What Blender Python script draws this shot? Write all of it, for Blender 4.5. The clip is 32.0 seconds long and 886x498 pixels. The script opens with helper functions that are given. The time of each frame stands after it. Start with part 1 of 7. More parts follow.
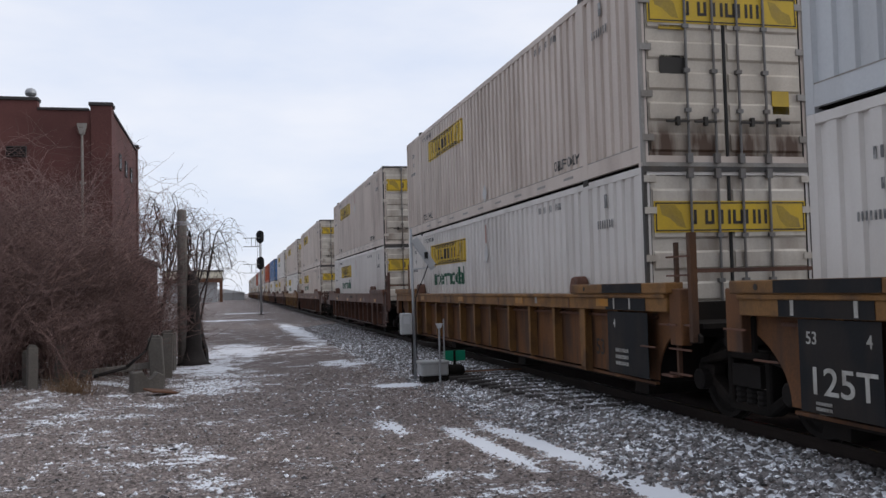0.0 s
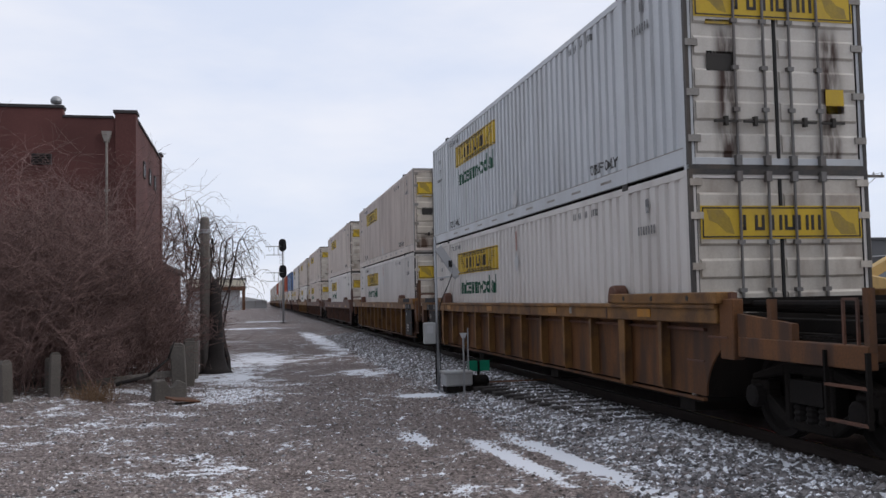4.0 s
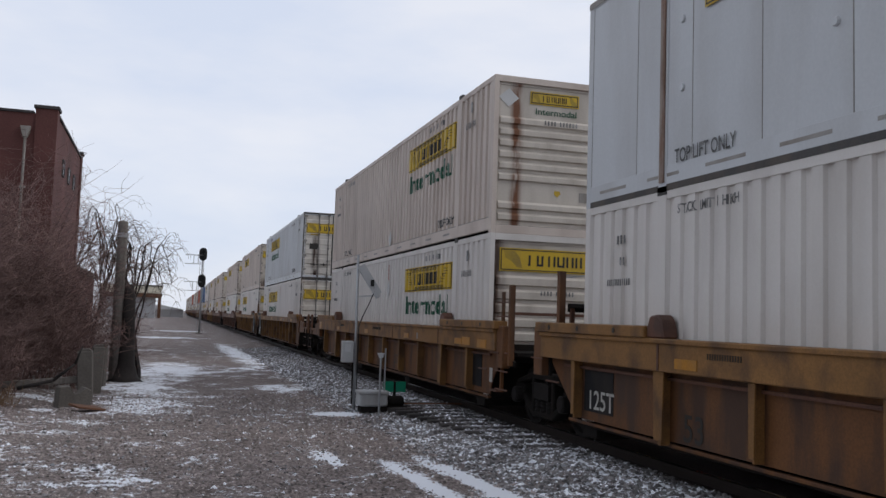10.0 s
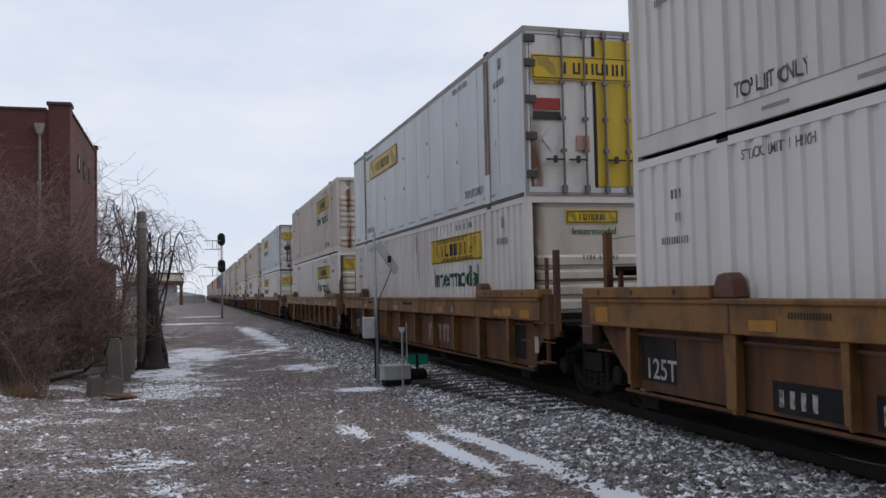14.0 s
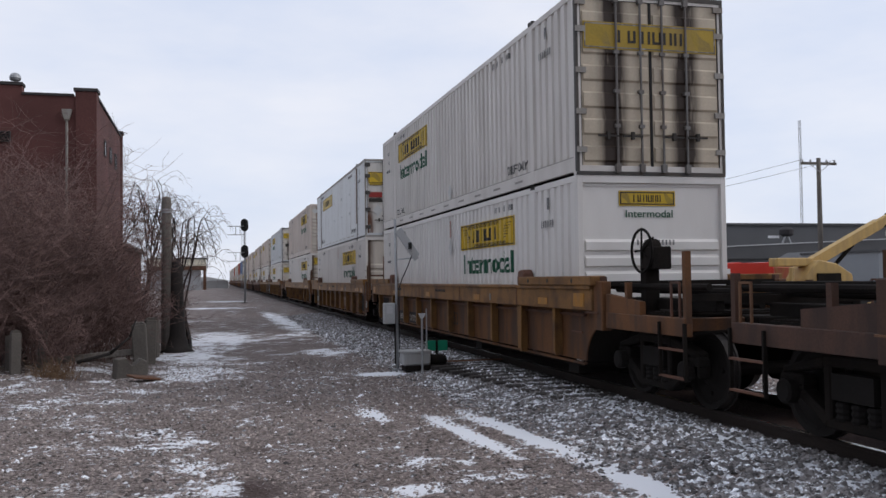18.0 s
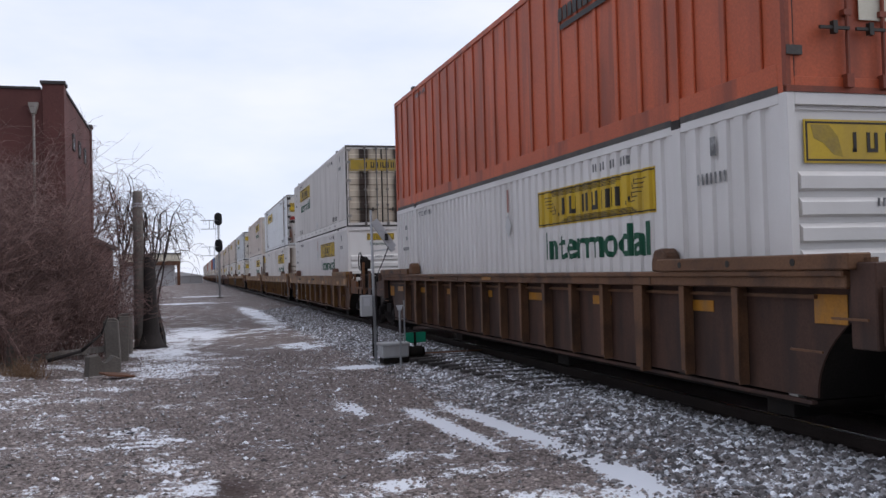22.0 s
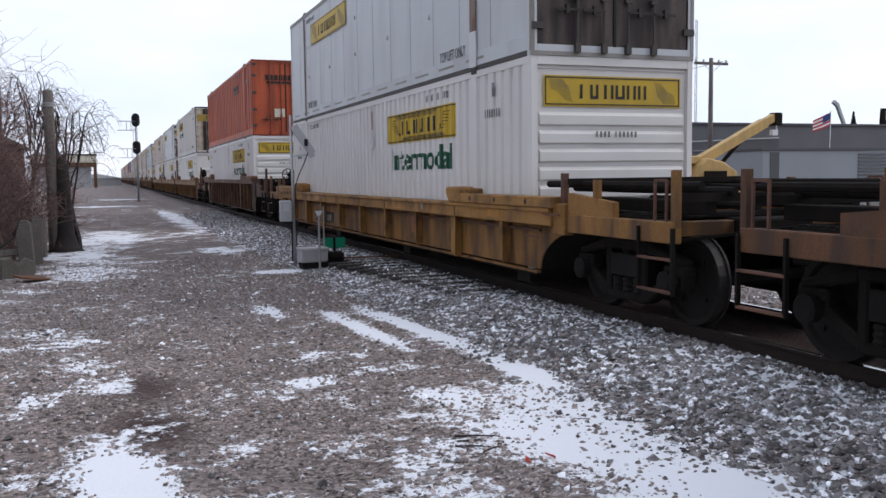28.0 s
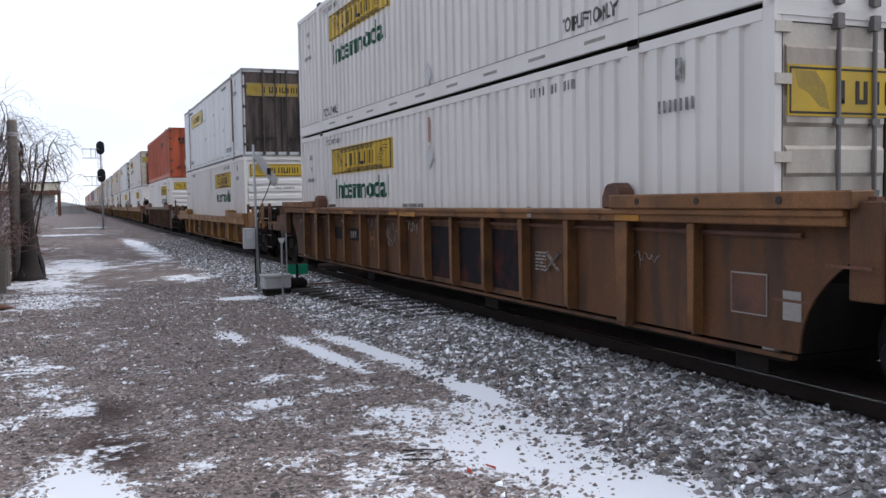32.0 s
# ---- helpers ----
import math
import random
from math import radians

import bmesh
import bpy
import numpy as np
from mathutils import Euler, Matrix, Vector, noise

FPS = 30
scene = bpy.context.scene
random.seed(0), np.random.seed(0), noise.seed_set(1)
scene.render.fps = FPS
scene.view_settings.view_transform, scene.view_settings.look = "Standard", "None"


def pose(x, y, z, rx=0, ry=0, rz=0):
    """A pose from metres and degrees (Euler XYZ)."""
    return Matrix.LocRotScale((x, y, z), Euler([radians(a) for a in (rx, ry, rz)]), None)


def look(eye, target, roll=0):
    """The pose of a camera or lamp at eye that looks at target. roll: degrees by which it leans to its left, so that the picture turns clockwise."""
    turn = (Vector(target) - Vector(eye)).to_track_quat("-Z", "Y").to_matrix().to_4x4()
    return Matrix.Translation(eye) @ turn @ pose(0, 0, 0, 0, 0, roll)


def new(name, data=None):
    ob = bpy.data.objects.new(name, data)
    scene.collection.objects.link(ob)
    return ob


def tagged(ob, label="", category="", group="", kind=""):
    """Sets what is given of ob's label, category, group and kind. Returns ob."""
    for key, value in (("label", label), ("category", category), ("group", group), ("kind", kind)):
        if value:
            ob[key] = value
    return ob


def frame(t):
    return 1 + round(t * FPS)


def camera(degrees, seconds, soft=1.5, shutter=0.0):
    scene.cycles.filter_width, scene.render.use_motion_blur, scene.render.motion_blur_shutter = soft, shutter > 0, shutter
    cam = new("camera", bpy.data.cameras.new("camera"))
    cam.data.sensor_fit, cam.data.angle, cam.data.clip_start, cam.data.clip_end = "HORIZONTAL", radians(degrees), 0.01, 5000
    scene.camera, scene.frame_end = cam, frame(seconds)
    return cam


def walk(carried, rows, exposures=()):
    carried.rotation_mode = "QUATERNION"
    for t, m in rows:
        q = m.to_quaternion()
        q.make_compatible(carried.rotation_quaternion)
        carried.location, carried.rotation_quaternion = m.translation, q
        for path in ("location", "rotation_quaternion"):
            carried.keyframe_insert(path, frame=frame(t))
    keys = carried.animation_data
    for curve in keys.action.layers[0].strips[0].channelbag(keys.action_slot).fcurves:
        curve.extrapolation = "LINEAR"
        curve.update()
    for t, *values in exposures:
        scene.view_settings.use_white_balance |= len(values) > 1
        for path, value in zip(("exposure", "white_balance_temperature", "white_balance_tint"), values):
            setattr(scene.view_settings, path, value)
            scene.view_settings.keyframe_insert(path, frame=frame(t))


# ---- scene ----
# camera: handheld, on the gravel beside the track
cam = camera(52.87, 32.0)
PATH = [
    (0.0, -0.005, 0.195, 1.951, 92.506, 1.464, -13.784),
    (0.5, -0.001, 0.394, 1.952, 92.147, 1.399, -13.708),
    (1.0, -0.001, 0.438, 1.942, 92.042, 1.600, -13.393),
    (1.5, -0.004, -0.018, 1.941, 92.391, 1.965, -13.125),
    (2.0, -0.006, -0.278, 1.948, 92.818, 2.201, -12.725),
    (2.5, -0.003, -0.354, 1.947, 93.376, 2.067, -12.314),
    (4.5, -0.005, 0.580, 1.955, 93.068, 1.110, -12.485),
    (5.0, -0.001, 0.145, 1.963, 93.062, 1.586, -12.785),
    (5.5, -0.006, 0.083, 1.953, 93.101, 1.557, -13.035),
    (6.0, -0.007, -0.204, 1.952, 93.207, 1.613, -13.323),
    (6.5, 0.000, -0.570, 1.947, 93.437, 1.638, -13.652),
    (7.0, -0.001, -0.726, 1.946, 93.869, 1.862, -13.968),
    (7.5, -0.001, -0.312, 1.940, 94.228, 1.217, -14.088),
    (8.0, -0.002, 0.202, 1.946, 94.733, 0.957, -14.205),
    (8.5, 0.008, 0.828, 1.953, 95.436, 0.349, -14.254),
    (9.0, -0.022, 0.661, 1.957, 95.906, -0.761, -14.718),
    (9.5, 0.030, 0.740, 1.955, 95.531, -1.326, -15.790),
    (10.0, 0.008, 0.406, 1.952, 94.497, -1.901, -17.462),
    (10.5, 0.012, 0.205, 1.956, 94.038, -0.791, -17.800),
    (11.0, -0.008, 0.065, 1.950, 94.496, 0.101, -17.121),
    (11.5, 0.002, 0.213, 1.953, 94.623, 1.244, -16.347),
    (12.0, -0.015, -0.054, 1.948, 94.690, 1.859, -15.826),
    (12.5, -0.013, -0.204, 1.942, 94.449, 2.065, -15.654),
    (13.0, -0.012, 0.016, 1.947, 93.868, 1.867, -15.796),
    (13.5, -0.013, 0.263, 1.950, 93.252, 1.496, -15.985),
    (14.0, -0.013, 0.181, 1.957, 92.693, 1.254, -16.170),
    (14.5, -0.022, 0.187, 1.950, 92.342, 0.805, -16.326),
    (15.0, -0.022, 0.100, 1.957, 92.053, 0.919, -16.421),
    (15.5, -0.010, -0.028, 1.958, 91.943, 0.866, -16.483),
    (17.5, -0.015, 0.239, 1.931, 92.029, 0.408, -14.630),
    (18.0, -0.019, 0.031, 1.946, 91.891, 0.761, -14.782),
    (18.5, -0.034, -0.217, 1.945, 92.053, 1.018, -14.939),
    (19.0, -0.035, -0.270, 1.943, 92.230, 1.292, -14.888),
    (19.5, -0.031, -0.203, 1.939, 92.311, 1.487, -14.702),
    (20.0, -0.025, -0.132, 1.941, 92.139, 1.916, -14.592),
    (20.5, -0.010, -0.049, 1.944, 91.900, 2.254, -14.429),
    (21.0, -0.025, 0.035, 1.936, 91.683, 2.048, -14.261),
    (21.5, 0.002, 0.189, 1.931, 91.249, 2.022, -14.217),
    (22.0, 0.002, 0.224, 1.933, 91.321, 1.580, -16.330),
    (22.5, -0.011, 0.068, 1.946, 91.866, 1.290, -19.408),
    (23.0, 0.004, 0.091, 1.933, 91.264, 0.742, -20.301),
    (23.5, -0.022, -0.092, 1.963, 90.088, 0.187, -20.663),
    (24.0, -0.013, -0.056, 1.944, 89.044, -0.467, -20.783),
    (24.5, -0.001, -0.073, 1.948, 88.053, -0.727, -20.662),
    (25.0, 0.019, -0.067, 1.949, 87.302, -0.840, -20.523),
    (25.5, 0.032, -0.041, 1.948, 86.858, -0.835, -20.498),
    (27.5, 0.060, 0.093, 1.947, 85.487, 0.011, -20.672),
    (28.0, 0.058, -0.093, 1.944, 85.223, 0.721, -21.041),
    (28.5, 0.045, -0.370, 1.966, 85.564, 1.147, -21.409),
    (29.0, 0.049, -0.567, 1.994, 85.829, 1.568, -21.720),
    (29.5, 0.022, -0.566, 1.968, 86.540, 0.870, -22.083),
    (30.0, 0.028, -0.662, 1.971, 86.963, 0.922, -22.389),
    (30.5, 0.041, -0.704, 1.971, 87.216, 1.067, -22.618),
    (31.0, 0.053, -0.750, 1.983, 87.189, 1.412, -22.902),
    (31.5, 0.049, -0.657, 1.975, 87.175, 1.040, -22.989),
    (32.0, 0.058, -0.569, 1.973, 86.837, 1.040, -23.070),
]

walk(cam, [(t, pose(x, y, z, rx, ry, rz)) for t, x, y, z, rx, ry, rz in PATH],
     exposures=[(0.0, 0.10, 6500, 11), (2.0, 0.18, 6500, 11.5), (5.0, 0.02, 6500, 12), (10.0, 0.0, 6500, 11), (13.0, 0.0, 6500, 11), (18.0, 0.04, 6500, 12), (20.0, 0.07, 6450, 13), (22.0, 0.20, 6350, 14), (24.0, 0.18, 6300, 14), (25.0, 0.32, 6350, 13.5), (28.0, 0.37, 6350, 13), (30.0, 0.47, 6400, 12.5), (32.0, 0.49, 6400, 12)])

# overcast winter sky and a weak, wide sun
world = bpy.data.worlds.new("winter_sky")
scene.world = world
world.use_nodes = True
wn, wl = world.node_tree.nodes, world.node_tree.links
wn.clear()
w_out = wn.new("ShaderNodeOutputWorld")
w_bg = wn.new("ShaderNodeBackground")
w_sky = wn.new("ShaderNodeTexSky")
w_sky.sky_type = 'NISHITA'
w_sky.sun_disc = False
w_sky.sun_elevation, w_sky.sun_rotation = radians(38), radians(107)
w_gain = wn.new("ShaderNodeVectorMath")
w_gain.operation = 'SCALE'
w_gain.inputs["Scale"].default_value = 0.13
w_co = wn.new("ShaderNodeTexCoord")
w_map = wn.new("ShaderNodeMapping")
w_map.inputs["Scale"].default_value = (1.6, 1.6, 5.0)
w_noise = wn.new("ShaderNodeTexNoise")
w_noise.inputs["Scale"].default_value = 1.7
w_noise.inputs["Detail"].default_value = 5
w_noise.inputs["Roughness"].default_value = 0.55
w_ramp = wn.new("ShaderNodeValToRGB")
w_ramp.color_ramp.elements[0].position, w_ramp.color_ramp.elements[0].color = 0.36, (0.70, 0.77, 0.91, 1)
w_ramp.color_ramp.elements[1].position, w_ramp.color_ramp.elements[1].color = 0.62, (0.84, 0.87, 0.945, 1)
w_mix = wn.new("ShaderNodeMixRGB")
w_mix.inputs["Fac"].default_value = 0.9
wl.new(w_co.outputs["Generated"], w_map.inputs["Vector"])
wl.new(w_map.outputs["Vector"], w_noise.inputs["Vector"])
wl.new(w_noise.outputs["Fac"], w_ramp.inputs["Fac"])
wl.new(w_sky.outputs["Color"], w_gain.inputs[0])
wl.new(w_gain.outputs["Vector"], w_mix.inputs["Color1"])
wl.new(w_ramp.outputs["Color"], w_mix.inputs["Color2"])
# the overcast is thinner towards the hidden sun, thicker on the other side
w_sep = wn.new("ShaderNodeVectorMath")
w_sep.operation = 'DOT_PRODUCT'
w_sep.inputs[1].default_value = (0.72, 0.69, 0.0)
w_side = wn.new("ShaderNodeMapRange")
w_side.interpolation_type = 'SMOOTHSTEP'
w_side.inputs["From Min"].default_value, w_side.inputs["From Max"].default_value = -0.85, -0.10
w_side.inputs["To Min"].default_value, w_side.inputs["To Max"].default_value = 0.55, 1.0
w_dim = wn.new("ShaderNodeVectorMath")
w_dim.operation = 'SCALE'
wl.new(w_co.outputs["Generated"], w_sep.inputs[0])
wl.new(w_sep.outputs["Value"], w_side.inputs["Value"])
wl.new(w_mix.outputs["Color"], w_dim.inputs[0])
wl.new(w_side.outputs["Result"], w_dim.inputs["Scale"])
wl.new(w_dim.outputs["Vector"], w_bg.inputs["Color"])
w_bg.inputs["Strength"].default_value = 1.0
wl.new(w_bg.outputs["Background"], w_out.inputs["Surface"])

sun = new("sun", bpy.data.lights.new("sun", 'SUN'))
sun.data.energy, sun.data.angle, sun.data.color = 0.7, radians(30), (1.0, 0.95, 0.88)
sun.matrix_world = look((45, -14, 40), (0, 0, 0))

# ---- materials ----
def material(name, base, rough=0.65, metal=0.0, var=0.12, scale=4.0, bump=0.15, fine=60.0, dirt=None, dirt_amount=0.0,
             dirt_scale=(3, 3, 0.5), world_space=False, island=0.0, each=0.0, spec=0.4, cut=(0.45, 0.75), alike=False):
    """Two scales of noise on the base colour, fine relief, and stains of a second colour."""
    m = bpy.data.materials.new(name)
    m.use_nodes = True
    n, l = m.node_tree.nodes, m.node_tree.links
    b = n["Principled BSDF"]
    b.inputs["Roughness"].default_value, b.inputs["Metallic"].default_value = rough, metal
    b.inputs["Specular IOR Level"].default_value = spec
    if world_space:
        vec = n.new("ShaderNodeNewGeometry").outputs["Position"]
    else:
        vec = n.new("ShaderNodeTexCoord").outputs["Object"]
    big, small = n.new("ShaderNodeTexNoise"), n.new("ShaderNodeTexNoise")
    big.inputs["Scale"].default_value, big.inputs["Detail"].default_value = scale * 0.35, 4
    small.inputs["Scale"].default_value, small.inputs["Detail"].default_value = fine, 3
    l.new(vec, big.inputs["Vector"])
    l.new(vec, small.inputs["Vector"])
    hi = [min(1, c * (1 + var)) for c in base] + [1]
    lo = [c * (1 - var) for c in base] + [1]
    ramp = n.new("ShaderNodeValToRGB")
    ramp.color_ramp.elements[0].position, ramp.color_ramp.elements[0].color = 0.3, lo
    ramp.color_ramp.elements[1].position, ramp.color_ramp.elements[1].color = 0.7, hi
    l.new(big.outputs["Fac"], ramp.inputs["Fac"])
    grain = n.new("ShaderNodeMixRGB")
    grain.blend_type = 'OVERLAY'
    grain.inputs["Fac"].default_value = min(1.0, var * 2)
    l.new(ramp.outputs["Color"], grain.inputs["Color1"])
    l.new(small.outputs["Fac"], grain.inputs["Color2"])
    col = grain.outputs["Color"]
    if dirt:
        mp = n.new("ShaderNodeMapping")
        mp.inputs["Scale"].default_value = dirt_scale
        st = n.new("ShaderNodeTexNoise")
        st.inputs["Scale"].default_value, st.inputs["Detail"].default_value = 1.0, 6
        if not world_space and not alike:
            rnd = n.new("ShaderNodeObjectInfo")
            add = n.new("ShaderNodeVectorMath")
            mul = n.new("ShaderNodeMath")
            mul.operation, mul.inputs[1].default_value = 'MULTIPLY', 40.0
            l.new(rnd.outputs["Random"], mul.inputs[0])
            l.new(mp.outputs["Vector"], add.inputs[0])
            l.new(mul.outputs["Value"], add.inputs[1])
            l.new(add.outputs["Vector"], st.inputs["Vector"])
        else:
            l.new(mp.outputs["Vector"], st.inputs["Vector"])
        l.new(vec, mp.inputs["Vector"])
        r2 = n.new("ShaderNodeValToRGB")
        r2.color_ramp.elements[0].position, r2.color_ramp.elements[0].color = cut[0], (0, 0, 0, 1)
        r2.color_ramp.elements[1].position, r2.color_ramp.elements[1].color = cut[1], (dirt_amount,) * 3 + (1,)
        l.new(st.outputs["Fac"], r2.inputs["Fac"])
        mx = n.new("ShaderNodeMixRGB")
        l.new(r2.outputs["Color"], mx.inputs["Fac"])
        l.new(col, mx.inputs["Color1"])
        mx.inputs["Color2"].default_value = (*dirt, 1)
        col = mx.outputs["Color"]
    if island or each:
        src = n.new("ShaderNodeNewGeometry").outputs["Random Per Island"] if island else n.new("ShaderNodeObjectInfo").outputs["Random"]
        amt = island or each
        mr = n.new("ShaderNodeMapRange")
        mr.inputs["To Min"].default_value, mr.inputs["To Max"].default_value = 1 - amt, 1 + amt
        l.new(src, mr.inputs["Value"])
        hs = n.new("ShaderNodeHueSaturation")
        l.new(mr.outputs["Result"], hs.inputs["Value"])
        l.new(col, hs.inputs["Color"])
        col = hs.outputs["Color"]
    l.new(col, b.inputs["Base Color"])
    if bump:
        bp = n.new("ShaderNodeBump")
        bp.inputs["Strength"].default_value, bp.inputs["Distance"].default_value = bump, 0.01
        l.new(small.outputs["Fac"], bp.inputs["Height"])
        l.new(bp.outputs["Normal"], b.inputs["Normal"])
    return m


GRIME = (0.16, 0.12, 0.085)
M = {}
M["white"] = material("container_white", (0.68, 0.65, 0.615), 0.5, 0, 0.05, 1.2, 0.05, 40, GRIME, 0.26, (1.4, 1.4, 0.35))
M["cream"] = material("container_aged", (0.61, 0.53, 0.468), 0.55, 0, 0.07, 1.2, 0.05, 40, (0.20, 0.13, 0.09), 0.45, (1.6, 1.6, 0.4))
M["grey_white"] = material("plate_grey_white", (0.56, 0.585, 0.605), 0.42, 0.0, 0.05, 1.0, 0.04, 30, GRIME, 0.25, (1.2, 1.2, 0.3))
M["clean"] = material("container_clean", (0.74, 0.72, 0.695), 0.5, 0, 0.04, 1.2, 0.04, 40, GRIME, 0.13, (1.4, 1.4, 0.4))
M["door"] = material("door_white", (0.56, 0.515, 0.45), 0.5, 0, 0.08, 1.5, 0.05, 40, (0.13, 0.08, 0.05), 0.7, (2.2, 2.2, 0.55))
M["brown_door"] = material("door_brown_grime", (0.10, 0.075, 0.062), 0.6, 0.0, 0.15, 2, 0.06, 40, (0.022, 0.016, 0.014), 0.95, (4, 4, 0.6), cut=(0.38, 0.6), alike=True)
M["orange"] = material("container_orange", (0.50, 0.100, 0.036), 0.55, 0, 0.16, 1.4, 0.05, 40, (0.20, 0.05, 0.028), 0.75, (2.6, 2.6, 0.35), cut=(0.48, 0.68))
M["blue"] = material("container_blue", (0.05, 0.14, 0.32), 0.5, 0, 0.1, 1.0, 0.05, 40, GRIME, 0.3)
M["rail_grey"] = material("frame_grey_grime", (0.30, 0.285, 0.265), 0.6, 0.1, 0.12, 2, 0.08, 40, GRIME, 0.6)
M["yellow"] = material("sign_yellow", (0.60, 0.40, 0.02), 0.5, 0, 0.06, 2, 0.02, 40, GRIME, 0.4, (2, 2, 0.8))
M["dull_yellow"] = material("sign_yellow_dirty", (0.40, 0.27, 0.03), 0.55, 0, 0.1, 2, 0.02, 40, GRIME, 0.6, (2, 2, 0.8))
M["scroll_yellow"] = material("scroll_dull_yellow", (0.36, 0.25, 0.03), 0.55, 0, 0.15, 4, 0.02, 40, GRIME, 0.5, (4, 4, 4))
M["ink"] = material("sign_dark_ink", (0.028, 0.024, 0.02), 0.6, 0, 0.1, 3, 0.02)
M["grey_ink"] = material("stencil_grey", (0.15, 0.15, 0.15), 0.6, 0, 0.3, 6, 0.02, 40, (0.40, 0.40, 0.39), 0.7, (9, 9, 9), cut=(0.5, 0.62))
M["stencil_ink"] = material("stencil_dark", (0.07, 0.07, 0.07), 0.6, 0, 0.3, 6, 0.02, 40, (0.30, 0.30, 0.29), 0.5, (9, 9, 9), cut=(0.5, 0.62))
M["green"] = material("letter_green", (0.0, 0.075, 0.035), 0.5, 0, 0.06, 3, 0.02)
M["red"] = material("sticker_red", (0.30, 0.03, 0.025), 0.5, 0, 0.1, 3, 0.02)


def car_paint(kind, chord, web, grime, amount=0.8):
    """A car's worn chord and ribs, and its side sheets: grime running down, and a darker base for the chord's shade."""
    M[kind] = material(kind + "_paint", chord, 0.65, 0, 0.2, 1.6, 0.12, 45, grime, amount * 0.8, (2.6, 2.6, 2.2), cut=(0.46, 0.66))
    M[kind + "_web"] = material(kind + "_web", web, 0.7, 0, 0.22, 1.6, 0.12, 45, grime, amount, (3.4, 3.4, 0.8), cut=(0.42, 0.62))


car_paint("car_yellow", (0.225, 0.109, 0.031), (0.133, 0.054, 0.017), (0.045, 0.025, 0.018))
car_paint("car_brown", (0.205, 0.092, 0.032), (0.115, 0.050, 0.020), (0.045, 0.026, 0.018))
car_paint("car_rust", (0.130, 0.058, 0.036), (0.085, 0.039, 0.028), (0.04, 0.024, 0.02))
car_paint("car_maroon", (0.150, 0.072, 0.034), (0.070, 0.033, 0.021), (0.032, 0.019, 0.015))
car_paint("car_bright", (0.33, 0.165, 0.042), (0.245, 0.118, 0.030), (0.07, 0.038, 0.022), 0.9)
M["car_black"] = material("car_black_panel", (0.012, 0.013, 0.015), 0.65, 0, 0.2, 2, 0.08, 45, (0.045, 0.032, 0.024), 0.6, (2.5, 2.5, 1.0), spec=0.2)
M["iron"] = material("black_iron", (0.013, 0.0115, 0.0105), 0.85, 0.0, 0.3, 4, 0.2, 60, (0.024, 0.018, 0.015), 0.7, spec=0.08)
M["wheel"] = material("wheel_steel", (0.015, 0.013, 0.012), 0.75, 0.0, 0.2, 4, 0.1, spec=0.12)
M["tread"] = material("worn_tread", (0.055, 0.05, 0.048), 0.5, 0.7, 0.25, 4, 0.05)
M["rod_grey"] = material("lock_rod_grey", (0.17, 0.165, 0.16), 0.55, 0.2, 0.15, 3, 0.05, 40, (0.10, 0.06, 0.04), 0.6, (5, 5, 1.0))
M["rubber"] = material("black_rubber", (0.02, 0.02, 0.02), 0.8, 0, 0.2)
M["mark_white"] = material("stencil_white", (0.46, 0.45, 0.42), 0.6, 0, 0.15, 3, 0.02, 40, GRIME, 0.6, (8, 8, 4))
M["pale_paint"] = material("faded_pale_paint", (0.30, 0.25, 0.215), 0.75, 0, 0.2, 5, 0.02, 40, (0.14, 0.075, 0.04), 0.8, (6, 6, 6))
M["chalk"] = material("chalky_scrawl", (0.36, 0.35, 0.34), 0.8, 0, 0.25, 6, 0.02, 40, (0.15, 0.09, 0.05), 0.9, (14, 14, 14), cut=(0.45, 0.6))
M["mark_orange"] = material("reflector_orange", (0.42, 0.185, 0.02), 0.45, 0, 0.15, 3, 0.02, 40, GRIME, 0.6, (6, 6, 4))
M["steel_grey"] = material("galvanised_steel", (0.36, 0.37, 0.38), 0.45, 0.6, 0.12, 5, 0.06)
M["box_grey"] = material("cabinet_grey", (0.42, 0.43, 0.43), 0.5, 0.1, 0.08, 4, 0.05, 60, GRIME, 0.4)
M["sig_black"] = material("signal_black", (0.015, 0.015, 0.016), 0.6, 0, 0.2)
M["target_green"] = material("switch_target_green", (0.0, 0.22, 0.12), 0.5, 0, 0.1)
M["brick"] = material("red_brick", (0.108, 0.044, 0.039), 0.9, 0, 0.25, 1.5, 0.4, 30, (0.085, 0.034, 0.03), 0.7, (0.7, 0.7, 0.7), each=0.25)
M["coping"] = material("dark_coping", (0.055, 0.05, 0.05), 0.8, 0, 0.2, 2, 0.2)
M["bark"] = material("dark_bark", (0.028, 0.023, 0.021), 0.9, 0, 0.3, 3, 0.5, 40)
M["twig"] = material("bare_twigs", (0.178, 0.113, 0.101), 0.9, 0, 0.25, 2, 0.0, 20, island=0.35)
M["pale_twig"] = material("weeping_twigs", (0.15, 0.122, 0.105), 0.9, 0, 0.25, 2, 0.0, 20, island=0.3)
M["old_wood"] = material("weathered_pole_wood", (0.15, 0.135, 0.12), 0.9, 0, 0.3, 3, 0.5, 25, (0.06, 0.05, 0.045), 0.7, (12, 12, 0.6))
M["fence"] = material("weathered_concrete", (0.14, 0.125, 0.11), 0.9, 0, 0.2, 3, 0.4, 30, (0.08, 0.07, 0.06), 0.6)
M["rust"] = material("rusty_steel", (0.15, 0.075, 0.045), 0.8, 0.3, 0.3, 4, 0.3)
M["rail_side"] = material("rail_rust", (0.028, 0.020, 0.017), 0.75, 0.4, 0.25, 4, 0.2)
